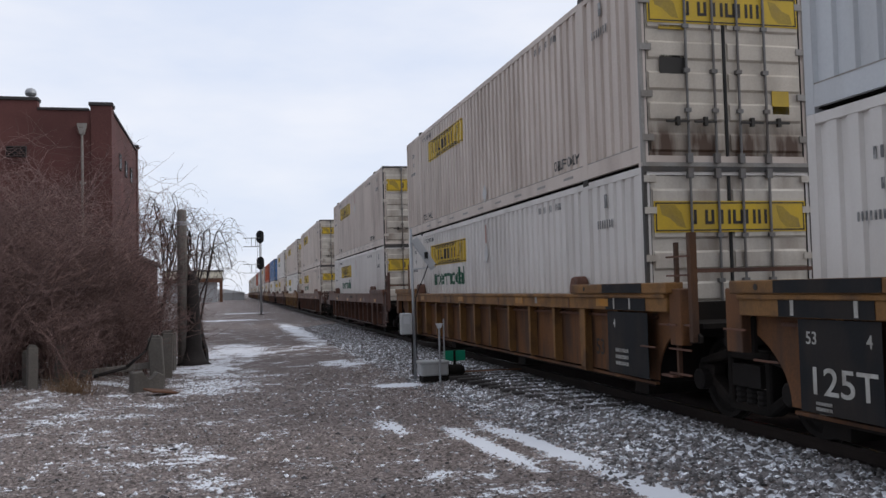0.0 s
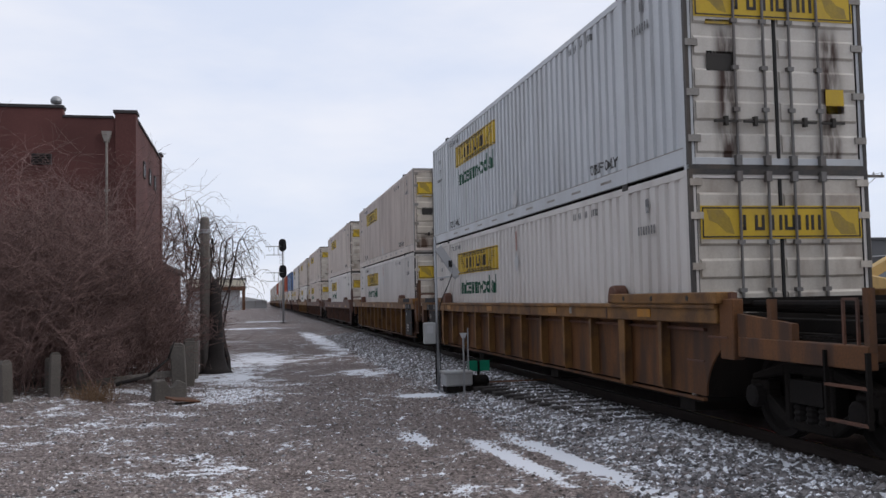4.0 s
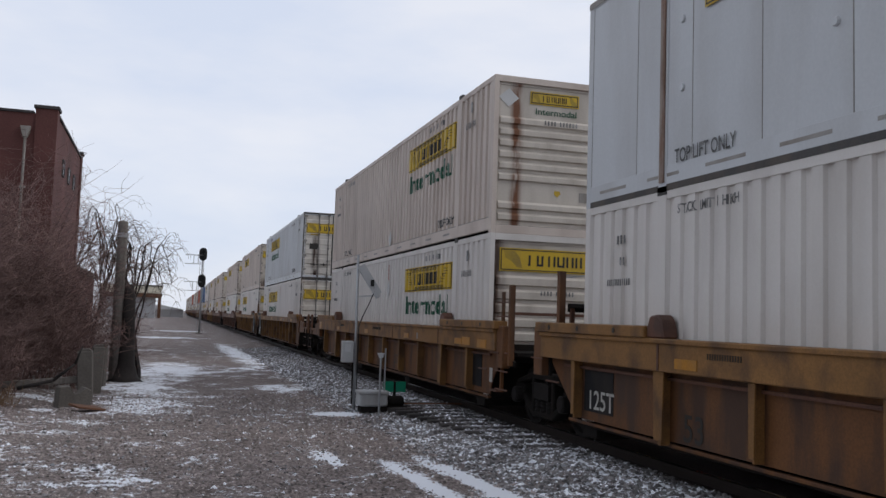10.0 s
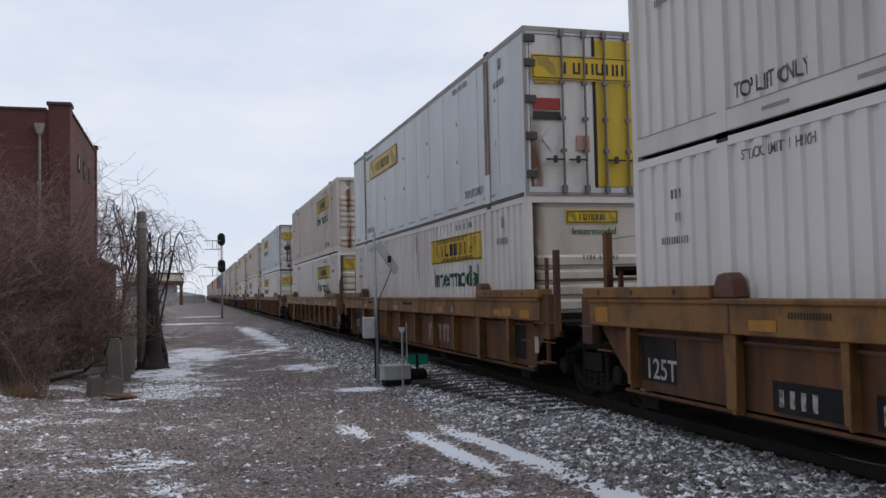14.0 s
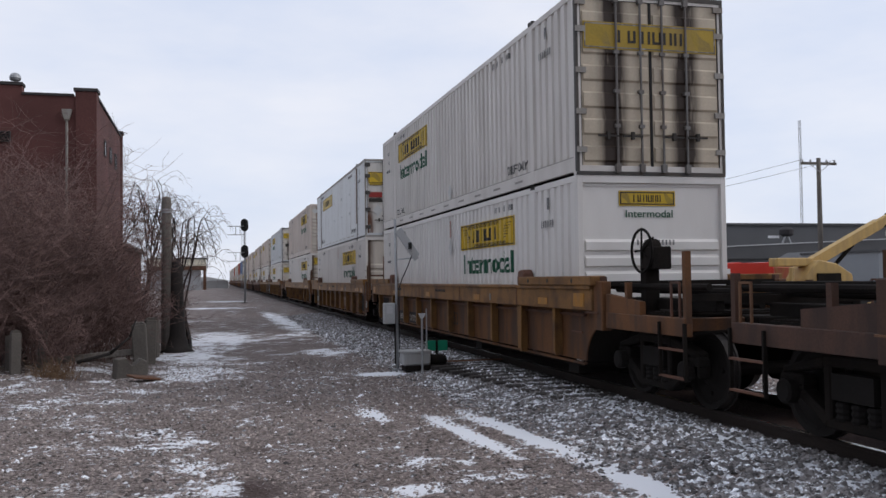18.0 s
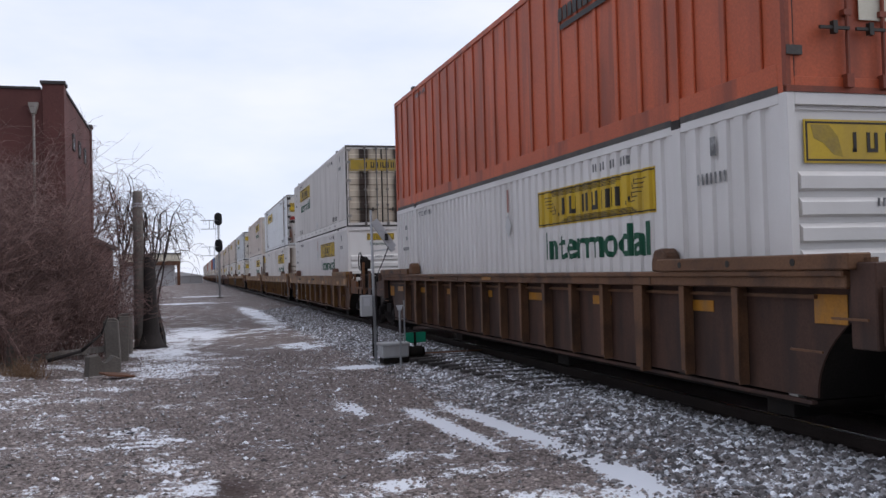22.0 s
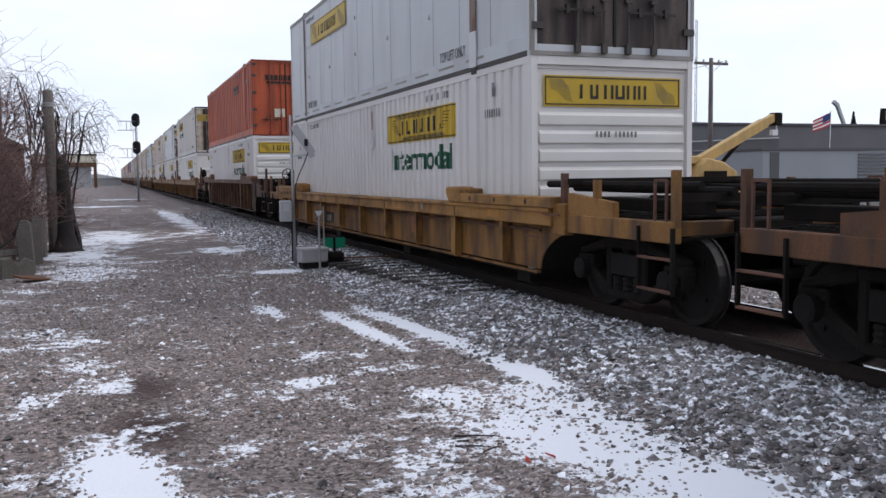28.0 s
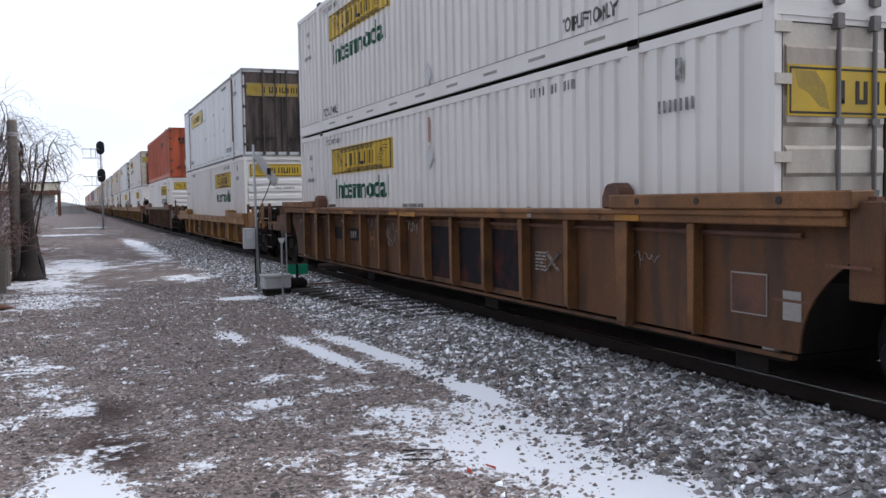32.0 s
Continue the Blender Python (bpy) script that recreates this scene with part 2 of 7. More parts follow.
M["rail_top"] = material("rail_head_polished", (0.55, 0.54, 0.52), 0.25, 1.0, 0.05, 4, 0.02)
M["tie"] = material("creosote_tie", (0.028, 0.024, 0.022), 0.9, 0, 0.3, 3, 0.5, 30, (0.08, 0.07, 0.065), 0.6, (3, 3, 3), each=0.25)
M["shed_grey"] = material("shed_cladding_grey", (0.115, 0.117, 0.124), 0.6, 0, 0.08, 1, 0.05)
M["shed_roof"] = material("shed_roof_dark", (0.085, 0.087, 0.092), 0.7, 0, 0.12, 1, 0.05)
M["shed_light"] = material("shed_wall_pale", (0.50, 0.51, 0.52), 0.6, 0, 0.08, 1, 0.05)
M["cladding"] = material("blue_grey_cladding", (0.26, 0.285, 0.31), 0.55, 0, 0.08, 1, 0.05)
M["crane_yellow"] = material("crane_yellow", (0.50, 0.33, 0.115), 0.55, 0, 0.12, 2, 0.05, 40, GRIME, 0.5)
M["wall_grey"] = material("pale_grey_wall", (0.33, 0.33, 0.33), 0.7, 0, 0.08, 1, 0.05)
M["truck_red"] = material("truck_red", (0.50, 0.03, 0.02), 0.4, 0, 0.08, 2, 0.02)
M["wall_dark"] = material("dark_timber_wall", (0.045, 0.042, 0.045), 0.8, 0, 0.2, 2, 0.1)
M["flag_red"] = material("flag_red", (0.42, 0.04, 0.05), 0.8, 0, 0.05)
M["flag_white"] = material("flag_white", (0.7, 0.7, 0.7), 0.8, 0, 0.05)
M["flag_blue"] = material("flag_blue", (0.03, 0.05, 0.17), 0.8, 0, 0.05)
M["cream_fascia"] = material("cream_fascia", (0.68, 0.64, 0.52), 0.7, 0, 0.08, 2, 0.05)
M["glass"] = material("dark_window_glass", (0.02, 0.022, 0.025), 0.1, 0, 0.1, 2, 0.0)
M["tarp"] = material("white_sheet", (0.68, 0.69, 0.70), 0.7, 0, 0.05)
M["conifer"] = material("dark_conifer", (0.02, 0.03, 0.025), 0.9, 0, 0.3, 2, 0.2, island=0.3)


def streaked(name, base, stain, at, width, amount, seed=0.0, span=(0.33, 0.56), reach=(9.0, 8.0)):
    """Paint with long stains running down at places across its width, fading out between two heights."""
    m = material(name, base, 0.55, 0, 0.08, 1.5, 0.05, 40, GRIME, 0.4, (2.2, 2.2, 0.55))
    n, l = m.node_tree.nodes, m.node_tree.links
    b = n["Principled BSDF"]
    old = b.inputs["Base Color"].links[0].from_socket
    co = n.new("ShaderNodeTexCoord")
    sep = n.new("ShaderNodeSeparateXYZ")
    l.new(co.outputs["Object"], sep.inputs["Vector"])
    total = None
    for x in at:
        d = n.new("ShaderNodeMath")
        d.operation, d.inputs[1].default_value = 'SUBTRACT', x
        l.new(sep.outputs["X"], d.inputs[0])
        e = n.new("ShaderNodeMath")
        e.operation = 'ABSOLUTE'
        l.new(d.outputs["Value"], e.inputs[0])
        r = n.new("ShaderNodeMapRange")
        r.interpolation_type = 'SMOOTHSTEP'
        r.inputs["From Min"].default_value, r.inputs["From Max"].default_value = width, 0.0
        l.new(e.outputs["Value"], r.inputs["Value"])
        if total is None:
            total = r.outputs["Result"]
        else:
            mx = n.new("ShaderNodeMath")
            mx.operation = 'MAXIMUM'
            l.new(total, mx.inputs[0])
            l.new(r.outputs["Result"], mx.inputs[1])
            total = mx.outputs["Value"]
    mp = n.new("ShaderNodeMapping")
    mp.inputs["Scale"].default_value, mp.inputs["Location"].default_value = (5.0, 2.0, 0.9), (seed, 0, seed)
    tx = n.new("ShaderNodeTexNoise")
    tx.inputs["Scale"].default_value, tx.inputs["Detail"].default_value = 1.3, 6
    l.new(co.outputs["Object"], mp.inputs["Vector"])
    l.new(mp.outputs["Vector"], tx.inputs["Vector"])
    rr = n.new("ShaderNodeMapRange")
    rr.inputs["From Min"].default_value, rr.inputs["From Max"].default_value = span
    rr.inputs["To Max"].default_value = amount
    l.new(tx.outputs["Fac"], rr.inputs["Value"])
    mu = n.new("ShaderNodeMath")
    mu.operation = 'MULTIPLY'
    l.new(total, mu.inputs[0])
    l.new(rr.outputs["Result"], mu.inputs[1])
    tall = n.new("ShaderNodeMapRange")
    tall.interpolation_type = 'SMOOTHSTEP'
    tall.inputs["From Min"].default_value, tall.inputs["From Max"].default_value = reach
    l.new(sep.outputs["Z"], tall.inputs["Value"])
    cut = n.new("ShaderNodeMath")
    cut.operation, cut.use_clamp = 'MULTIPLY', True
    l.new(mu.outputs["Value"], cut.inputs[0])
    l.new(tall.outputs["Result"], cut.inputs[1])
    mix = n.new("ShaderNodeMixRGB")
    l.new(cut.outputs["Value"], mix.inputs["Fac"])
    l.new(old, mix.inputs["Color1"])
    mix.inputs["Color2"].default_value = (*stain, 1)
    l.new(mix.outputs["Color"], b.inputs["Base Color"])
    return m


M["door_rust"] = streaked("door_rust_streaked", (0.62, 0.585, 0.53), (0.05, 0.024, 0.016), (-0.72, 0.80), 0.24, 1.3, 0.0, (0.33, 0.56), (2.05, 1.6))
M["door_stained"] = streaked("door_foot_stained", (0.565, 0.505, 0.425), (0.085, 0.048, 0.03), (-1.0, -0.4, 0.3, 0.95), 0.55, 1.25, 2.0, (0.15, 0.55), (0.80, 0.30))
M["door_edge_rust"] = streaked("door_edge_rusted", (0.62, 0.60, 0.565), (0.12, 0.05, 0.028), (-1.16, 0.25), 0.30, 1.4, 5.0, (0.30, 0.55), (1.7, 0.3))
M["yellow_rust"] = streaked("yellow_door_rusted", (0.58, 0.40, 0.02), (0.14, 0.06, 0.03), (1.15,), 0.30, 1.5, 4.0, (0.28, 0.5), (1.5, 0.7))
M["end_dirty"] = streaked("end_wall_grimed", (0.54, 0.49, 0.43), (0.07, 0.04, 0.026), (-1.30, 1.3), 0.42, 1.5, 6.0, (0.2, 0.55))
M["end_rust"] = streaked("end_wall_rust_streaked", (0.58, 0.53, 0.465), (0.16, 0.065, 0.03), (-0.84, 0.78, -1.3), 0.17, 1.25, 3.0)
M["sooty"] = streaked("door_sooty", (0.55, 0.475, 0.37), (0.034, 0.021, 0.014), (-0.66, 0.60), 0.34, 1.6, 7.0, (0.18, 0.50))
M["frame_dark"] = material("door_frame_dark", (0.055, 0.052, 0.05), 0.6, 0.1, 0.2, 3, 0.08, 40, GRIME, 0.5)
M["orange_dark"] = material("orange_frame_grime", (0.26, 0.055, 0.025), 0.6, 0, 0.15, 2, 0.05, 40, (0.07, 0.04, 0.03), 0.7)
M["faded_placard"] = material("faded_placard", (0.54, 0.545, 0.54), 0.5, 0, 0.08, 3, 0.02)
M["faded_red"] = material("faded_red_strip", (0.42, 0.22, 0.18), 0.6, 0, 0.1, 3, 0.02)
M["post_rust"] = material("post_rust", (0.20, 0.12, 0.085), 0.7, 0.1, 0.25, 3, 0.1, 40, (0.40, 0.37, 0.33), 0.8, (6, 6, 1.2))
M["truck_faded"] = material("faded_red_patch", (0.30, 0.075, 0.04), 0.7, 0, 0.2, 3, 0.05, 40, (0.28, 0.16, 0.05), 0.9, (7, 7, 2))
M["repaint"] = material("dark_repaint", (0.013, 0.012, 0.014), 0.7, 0, 0.25, 2, 0.05, 40, (0.07, 0.018, 0.015), 0.8, (3.5, 3.5, 3), cut=(0.5, 0.66), spec=0.15)


def ground_material(name, stone, dark, snow_level, ballast=False):
    m = bpy.data.materials.new(name)
    m.use_nodes = True
    n, l = m.node_tree.nodes, m.node_tree.links
    b = n["Principled BSDF"]
    b.inputs["Roughness"].default_value, b.inputs["Specular IOR Level"].default_value = 0.95, 0.2
    pos = n.new("ShaderNodeNewGeometry").outputs["Position"]

    def tex(kind, scale, detail=4, rough=0.6):
        t = n.new(kind)
        t.inputs["Scale"].default_value = scale
        if kind == "ShaderNodeTexNoise":
            t.inputs["Detail"].default_value, t.inputs["Roughness"].default_value = detail, rough
        l.new(pos, t.inputs["Vector"])
        return t

    def ramp(src, a, b_, c0, c1):
        r = n.new("ShaderNodeValToRGB")
        r.color_ramp.elements[0].position, r.color_ramp.elements[0].color = a, c0
        r.color_ramp.elements[1].position, r.color_ramp.elements[1].color = b_, c1
        l.new(src, r.inputs["Fac"])
        return r.outputs["Color"]

    cells = tex("ShaderNodeTexVoronoi", 30)
    macro = tex("ShaderNodeTexNoise", 0.45, 6)
    flecks = tex("ShaderNodeTexNoise", 7.0, 10, 0.85)
    patches = tex("ShaderNodeTexNoise", 1.1, 6, 0.65)
    bw = n.new("ShaderNodeRGBToBW")
    l.new(cells.outputs["Color"], bw.inputs["Color"])
    stones = ramp(bw.outputs["Val"], 0.2, 0.8, (*[c * 0.4 for c in stone], 1), (*[c * 1.6 for c in stone], 1))
    soil = ramp(macro.outputs["Fac"], 0.40, 0.62, (*dark, 1), (*stone, 1))
    mx = n.new("ShaderNodeMixRGB")
    mx.inputs["Fac"].default_value = 0.75
    l.new(soil, mx.inputs["Color1"])
    l.new(stones, mx.inputs["Color2"])
    add = n.new("ShaderNodeMath")
    add.operation = 'ADD'
    half = n.new("ShaderNodeMath")
    half.operation, half.inputs[1].default_value = 'MULTIPLY', 0.75
    l.new(patches.outputs["Fac"], half.inputs[0])
    l.new(flecks.outputs["Fac"], add.inputs[0])
    l.new(half.outputs["Value"], add.inputs[1])
    drift = n.new("ShaderNodeAttribute")
    drift.attribute_name = "drift"
    more = n.new("ShaderNodeMath")
    more.operation = 'ADD'
    l.new(add.outputs["Value"], more.inputs[0])
    l.new(drift.outputs["Fac"], more.inputs[1])
    mask = ramp(more.outputs["Value"], snow_level, snow_level + 0.03, (0, 0, 0, 1), (1, 1, 1, 1))
    # dark earth, and the shade under the train as a dark bed colour
    dark_amount = n.new("ShaderNodeAttribute")
    dark_amount.attribute_name = "soil"
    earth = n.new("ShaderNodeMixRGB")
    l.new(dark_amount.outputs["Fac"], earth.inputs["Fac"])
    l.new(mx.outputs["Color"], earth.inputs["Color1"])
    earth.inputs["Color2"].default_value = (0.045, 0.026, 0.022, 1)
    sn = n.new("ShaderNodeMixRGB")
    l.new(mask, sn.inputs["Fac"])
    l.new(earth.outputs["Color"], sn.inputs["Color1"])
    sn.inputs["Color2"].default_value = (0.80, 0.82, 0.86, 1)
    l.new(sn.outputs["Color"], b.inputs["Base Color"])
    bp = n.new("ShaderNodeBump")
    bp.inputs["Strength"].default_value, bp.inputs["Distance"].default_value = 0.9, 0.03
    l.new(cells.outputs["Distance"], bp.inputs["Height"])
    soft = n.new("ShaderNodeMapRange")           # snow lies smooth
    soft.inputs["To Min"].default_value, soft.inputs["To Max"].default_value = 0.9, 0.1
    l.new(mask, soft.inputs["Value"])
    l.new(soft.outputs["Result"], bp.inputs["Strength"])
    l.new(bp.outputs["Normal"], b.inputs["Normal"])
    return m


M["ground"] = ground_material("gravel_with_snow", (0.228, 0.190, 0.176), (0.132, 0.102, 0.092), 0.98)
M["stones"] = material("ballast_stone", (0.190, 0.178, 0.176), 0.9, 0, 0.25, 2, 0.3, 40, (0.74, 0.76, 0.80), 1.0, (9, 9, 9), world_space=True, island=0.65, cut=(0.55, 0.58))
M["pebbles"] = material("gravel_stone", (0.285, 0.243, 0.224), 0.9, 0, 0.25, 2, 0.3, 40, (0.74, 0.76, 0.80), 1.0, (7, 7, 7), world_space=True, island=0.7, cut=(0.597, 0.63))


# ---- mesh helpers ----
MESHES = {}


def box(bm, x0, x1, y0, y1, z0, z1):
    v = [bm.verts.new((x, y, z)) for z in (z0, z1) for y in (y0, y1) for x in (x0, x1)]
    for f in ((0, 2, 3, 1), (4, 5, 7, 6), (0, 1, 5, 4), (2, 6, 7, 3), (0, 4, 6, 2), (1, 3, 7, 5)):
        bm.faces.new([v[i] for i in f])


def rod(bm, a, b, r, r2=None, n=8):
    a, b = Vector(a), Vector(b)
    r2 = r if r2 is None else r2
    q = (b - a).to_track_quat('Z', 'Y')
    lo, hi = [], []
    for i in range(n):
        u = Vector((math.cos(2 * math.pi * i / n), math.sin(2 * math.pi * i / n), 0))
        lo.append(bm.verts.new(a + q @ (u * r)))
        hi.append(bm.verts.new(b + q @ (u * r2)))
    for i in range(n):
        j = (i + 1) % n
        bm.faces.new((lo[i], lo[j], hi[j], hi[i]))
    bm.faces.new(lo[::-1])
    bm.faces.new(hi)


def bar(bm, a, b, w, h):
    """A square bar from a to b."""
    a, b = Vector(a), Vector(b)
    q = (b - a).to_track_quat('Z', 'Y')
    c = [(-w / 2, -h / 2), (w / 2, -h / 2), (w / 2, h / 2), (-w / 2, h / 2)]
    lo = [bm.verts.new(a + q @ Vector((x, y, 0))) for x, y in c]
    hi = [bm.verts.new(b + q @ Vector((x, y, 0))) for x, y in c]
    for i in range(4):
        j = (i + 1) % 4
        bm.faces.new((lo[i], lo[j], hi[j], hi[i]))
    bm.faces.new(lo[::-1])
    bm.faces.new(hi)


def plate(bm, outline, x0, x1, axis='x'):
    """An outline in two coordinates, thick from x0 to x1 along the axis."""
    place = {'x': lambda p, d: (d, p[0], p[1]), 'y': lambda p, d: (p[0], d, p[1]), 'z': lambda p, d: (p[0], p[1], d)}[axis]
    lo = [bm.verts.new(place(p, x0)) for p in outline]
    hi = [bm.verts.new(place(p, x1)) for p in outline]
    k = len(outline)
    bm.faces.new(lo)
    bm.faces.new(hi[::-1])
    for i in range(k):
        j = (i + 1) % k
        bm.faces.new((lo[i], hi[i], hi[j], lo[j]))


def lathe(bm, profile, centre=(0, 0, 0), axis='z', n=16):
    """profile: pairs of radius and height."""
    rings = []
    for r, h in profile:
        ring = []
        for i in range(n):
            a = 2 * math.pi * i / n
            p = {'z': (r * math.cos(a), r * math.sin(a), h), 'x': (h, r * math.cos(a), r * math.sin(a)), 'y': (r * math.cos(a), h, r * math.sin(a))}[axis]
            ring.append(bm.verts.new(Vector(centre) + Vector(p)))
        rings.append(ring)
    for a, b in zip(rings, rings[1:]):
        for i in range(n):
            j = (i + 1) % n
            bm.faces.new((a[i], a[j], b[j], b[i]))
    bm.faces.new(rings[0][::-1])
    bm.faces.new(rings[-1])


def mesh_of(key, maker, mat, smooth=False, bevel=0.0):
    """A mesh that is built once for its key."""
    if key not in MESHES:
        bm = bmesh.new()
        maker(bm)
        if bevel:
            bmesh.ops.bevel(bm, geom=list(bm.edges), offset=bevel, segments=1, affect='EDGES', clamp_overlap=True)
        bmesh.ops.recalc_face_normals(bm, faces=list(bm.faces))
        me = bpy.data.meshes.new(str(key).split("|")[0])
        bm.to_mesh(me)
        bm.free()
        me.materials.append(M[mat])
        if smooth:
            me.polygons.foreach_set("use_smooth", [True] * len(me.polygons))
        MESHES[key] = me
    return MESHES[key]


def part(name, key, maker, mat, parent=None, label="", at=None, smooth=False, bevel=0.0, kind=""):
    """One mesh object under its thing; alike parts share a mesh through key."""
    home = parent.name.split(".")[0] if parent else ""
    if parent and parent.parent:
        home = parent.parent.name.split(".")[0] + "/" + home
    ob = new(name, mesh_of(name + "|" + home + "|" + str(key) + "|" + mat, maker, mat, smooth, bevel))
    ob.parent = parent
    if kind:
        ob["kind"] = kind
    if at is not None:
        ob.matrix_basis = at if isinstance(at, Matrix) else Matrix.Translation(at)
    if label:
        ob["label"] = label
    return ob


def thing(name, label, category, group="", at=None, kind=""):
    ob = new(name)
    ob.empty_display_size = 0.2
    tagged(ob, label, category, group, kind)
    if at is not None:
        ob.matrix_basis = at if isinstance(at, Matrix) else Matrix.Translation(at)
    return ob


def boxes(*rows):
    def make(bm):
        for r in rows:
            box(bm, *r)
    return make


def text_mesh(words, height, mat, width=None, weight=0.012):
    """Flat lettering that faces -y, its lower left corner at the origin."""
    key = ("text", words, height, mat, width, weight)
    if key not in MESHES:
        cu = bpy.data.curves.new("lettering", 'FONT')
        cu.body, cu.size, cu.extrude, cu.offset = words, height / 0.72, 0.001, height * weight
        tmp = bpy.data.objects.new("lettering", cu)
        scene.collection.objects.link(tmp)
        dg = bpy.context.evaluated_depsgraph_get()
        me = bpy.data.meshes.new_from_object(tmp.evaluated_get(dg))
        bpy.data.objects.remove(tmp)
        k = 1.0
        if width:
            xs = [v.co.x for v in me.vertices]
            k = width / (max(xs) - min(xs))
        me.transform(Matrix.Rotation(radians(90), 4, 'X') @ Matrix.Diagonal((k, 1, 1, 1)))
        me.materials.clear()
        me.materials.append(M[mat])
        MESHES[key] = me
    return MESHES[key]


def lettering(name, words, height, mat, parent, at, width=None):
    ob = new(name, text_mesh(words, height, mat, width=width))
    ob.parent = parent
    ob.matrix_basis = at
    return ob

# ---- ground, ballast, track ----
def smooth(a, b, v):
    u = min(1, max(0, (v - a) / (b - a)))
    return u * u * (3 - 2 * u)


def bend(y):
    return 0.0105 * (math.sqrt((y - 22)**2 + 225) + (y - 22)) / 2 - 0.06


def ground_z(x, y):
    x = x - bend(y)
    bed = smooth(3.9, 5.3, x) * (1 - smooth(8.6, 10.0, x))
    z = 0.125 * bed
    if -14 < x < 5 and -5 < y < 60:
        z += 0.02 * noise.noise(Vector((x * 0.9, y * 0.9, 0))) * (1 - bed)
        z += 0.035 * noise.noise(Vector((x * 0.3, y * 0.25, 4))) * (1 - bed)
    # low bank under the brush
    z += 0.12 * smooth(-1.9, -3.2, x) * smooth(14, 19, y) * (1 - smooth(60, 90, y)) + 0.02 * noise.noise(Vector((x * 2.1, y * 2.1, 7))) * (1 - bed) * (1 if abs(x) < 15 and y < 60 else 0)
    return z


# drifts of thin snow: middle, half sizes, turn, amount; and dark earth, with the train's shade painted on the oily bed
DRIFTS = ((5.2, 16.3, 0.7, 2.8, 4, 0.13), (2.0, 5.2, 0.9, 1.2, 0, 0.07), (1.6, 7.2, 0.8, 1.2, 0, 0.05), (2.7, 8.6, 0.6, 1.2, 0, 0.06), (3.09, 10.8, 0.15, 1.7, 3.2, 0.40), (3.74, 10.5, 0.19, 2.3, 4.6, 0.40), (3.88, 7.6, 0.22, 1.0, 0, 0.42), (2.85, 7.1, 0.35, 0.5, 30, 0.26),
          (3.2, 5.4, 0.60, 1.3, 10, 0.30), (3.7, 6.2, 0.35, 1.3, 5, 0.28), (3.6, 4.3, 0.6, 0.8, 20, 0.34), (0.13, 5.8, 0.27, 1.0, 8, 0.40), (1.86, 8.2, 0.28, 0.2, 0, 0.28), (2.3, 12.6, 0.12, 0.7, 3, 0.32),
          (-0.05, 8.8, 0.3, 0.5, 0, 0.16), (-0.4, 10.2, 0.4, 0.9, 0, 0.10), (0.9, 6.2, 0.25, 0.25, 0, 0.14), (1.5, 6.0, 0.4, 0.25, 0, 0.12), (2.1, 9.4, 0.3, 0.3, 0, 0.12),
          (3.45, 18.1, 0.6, 0.35, 0, 0.42), (-0.3, 20.5, 1.0, 2.8, 0, 0.17), (-0.4, 24.2, 1.0, 2.4, 0, 0.18), (0.3, 31.5, 1.5, 4.0, 0, 0.20), (0.1, 27.5, 0.9, 2.0, 0, 0.15), (0.9, 21.8, 0.6, 0.7, 0, 0.10),
          (2.6, 31.5, 1.1, 1.8, 0, 0.09), (3.5, 44, 0.6, 12, 0, 0.20), (3.1, 24.3, 0.7, 1.2, 0, 0.18), (0.2, 66.5, 2.6, 1.5, 0, 0.22), (1.6, 88, 2.4, 2.0, 0, 0.2), (-1.0, 46, 1.6, 1.2, 0, 0.1),
          (-3.4, 19.2, 0.5, 0.5, 0, 0.18), (-4.6, 19.6, 0.6, 0.5, 0, 0.18), (-2.0, 18.8, 0.35, 0.3, 0, 0.2), (-2.6, 21.0, 0.6, 0.6, 0, 0.2), (2.0, 5.4, 0.3, 0.3, 0, 0.16), (-0.5, 11.3, 0.5, 1.0, 4, 0.12),
          (-0.5, 8.0, 0.35, 0.5, 4, 0.12), (-0.2, 9.9, 0.3, 0.5, 0, 0.14), (-2.6, 15.6, 0.7, 0.5, 0, 0.12), (-1.4, 15.6, 0.4, 0.4, 0, 0.12), (-1.8, 13.3, 0.5, 0.6, 0, 0.12), (-3.1, 14.2, 0.6, 0.6, 0, 0.12), (-2.0, 11.5, 0.4, 0.5, 0, 0.11), (-4.6, 14.6, 1.4, 1.6, 0, 0.07), (-2.2, 17.0, 1.6, 0.5, 0, 0.10),
          (4.9, 10, 0.7, 12, 1, 0.11), (5.55, 16, 0.34, 16, 0, 0.36), (4.3, 14, 0.5, 6, 2, 0.14), (4.6, 30, 1.0, 14, 0, 0.15), (5.55, 4, 0.34, 6, 0, 0.36))
EARTH_SHADE = ((5.35, 16.4, 0.75, 2.6, 4, 0.95), (5.7, 13.4, 0.45, 1.6, 6, 0.9), (6.95, 20, 0.62, 60, 0, 1.0), (6.95, 70, 0.62, 50, 0, 1.0), (0.36, 7.1, 0.32, 0.62, 10, 0.98), (0.36, 8.5, 0.34, 0.6, 0, 0.8), (0.6, 10.6, 0.25, 0.4, 0, 0.45), (-2.6, 19.0, 0.9, 0.5, 0, 0.6), (-4.0, 21.5, 3.0, 2.0, 0, 0.45), (1.2, 14.5, 0.4, 0.6, 0, 0.3))


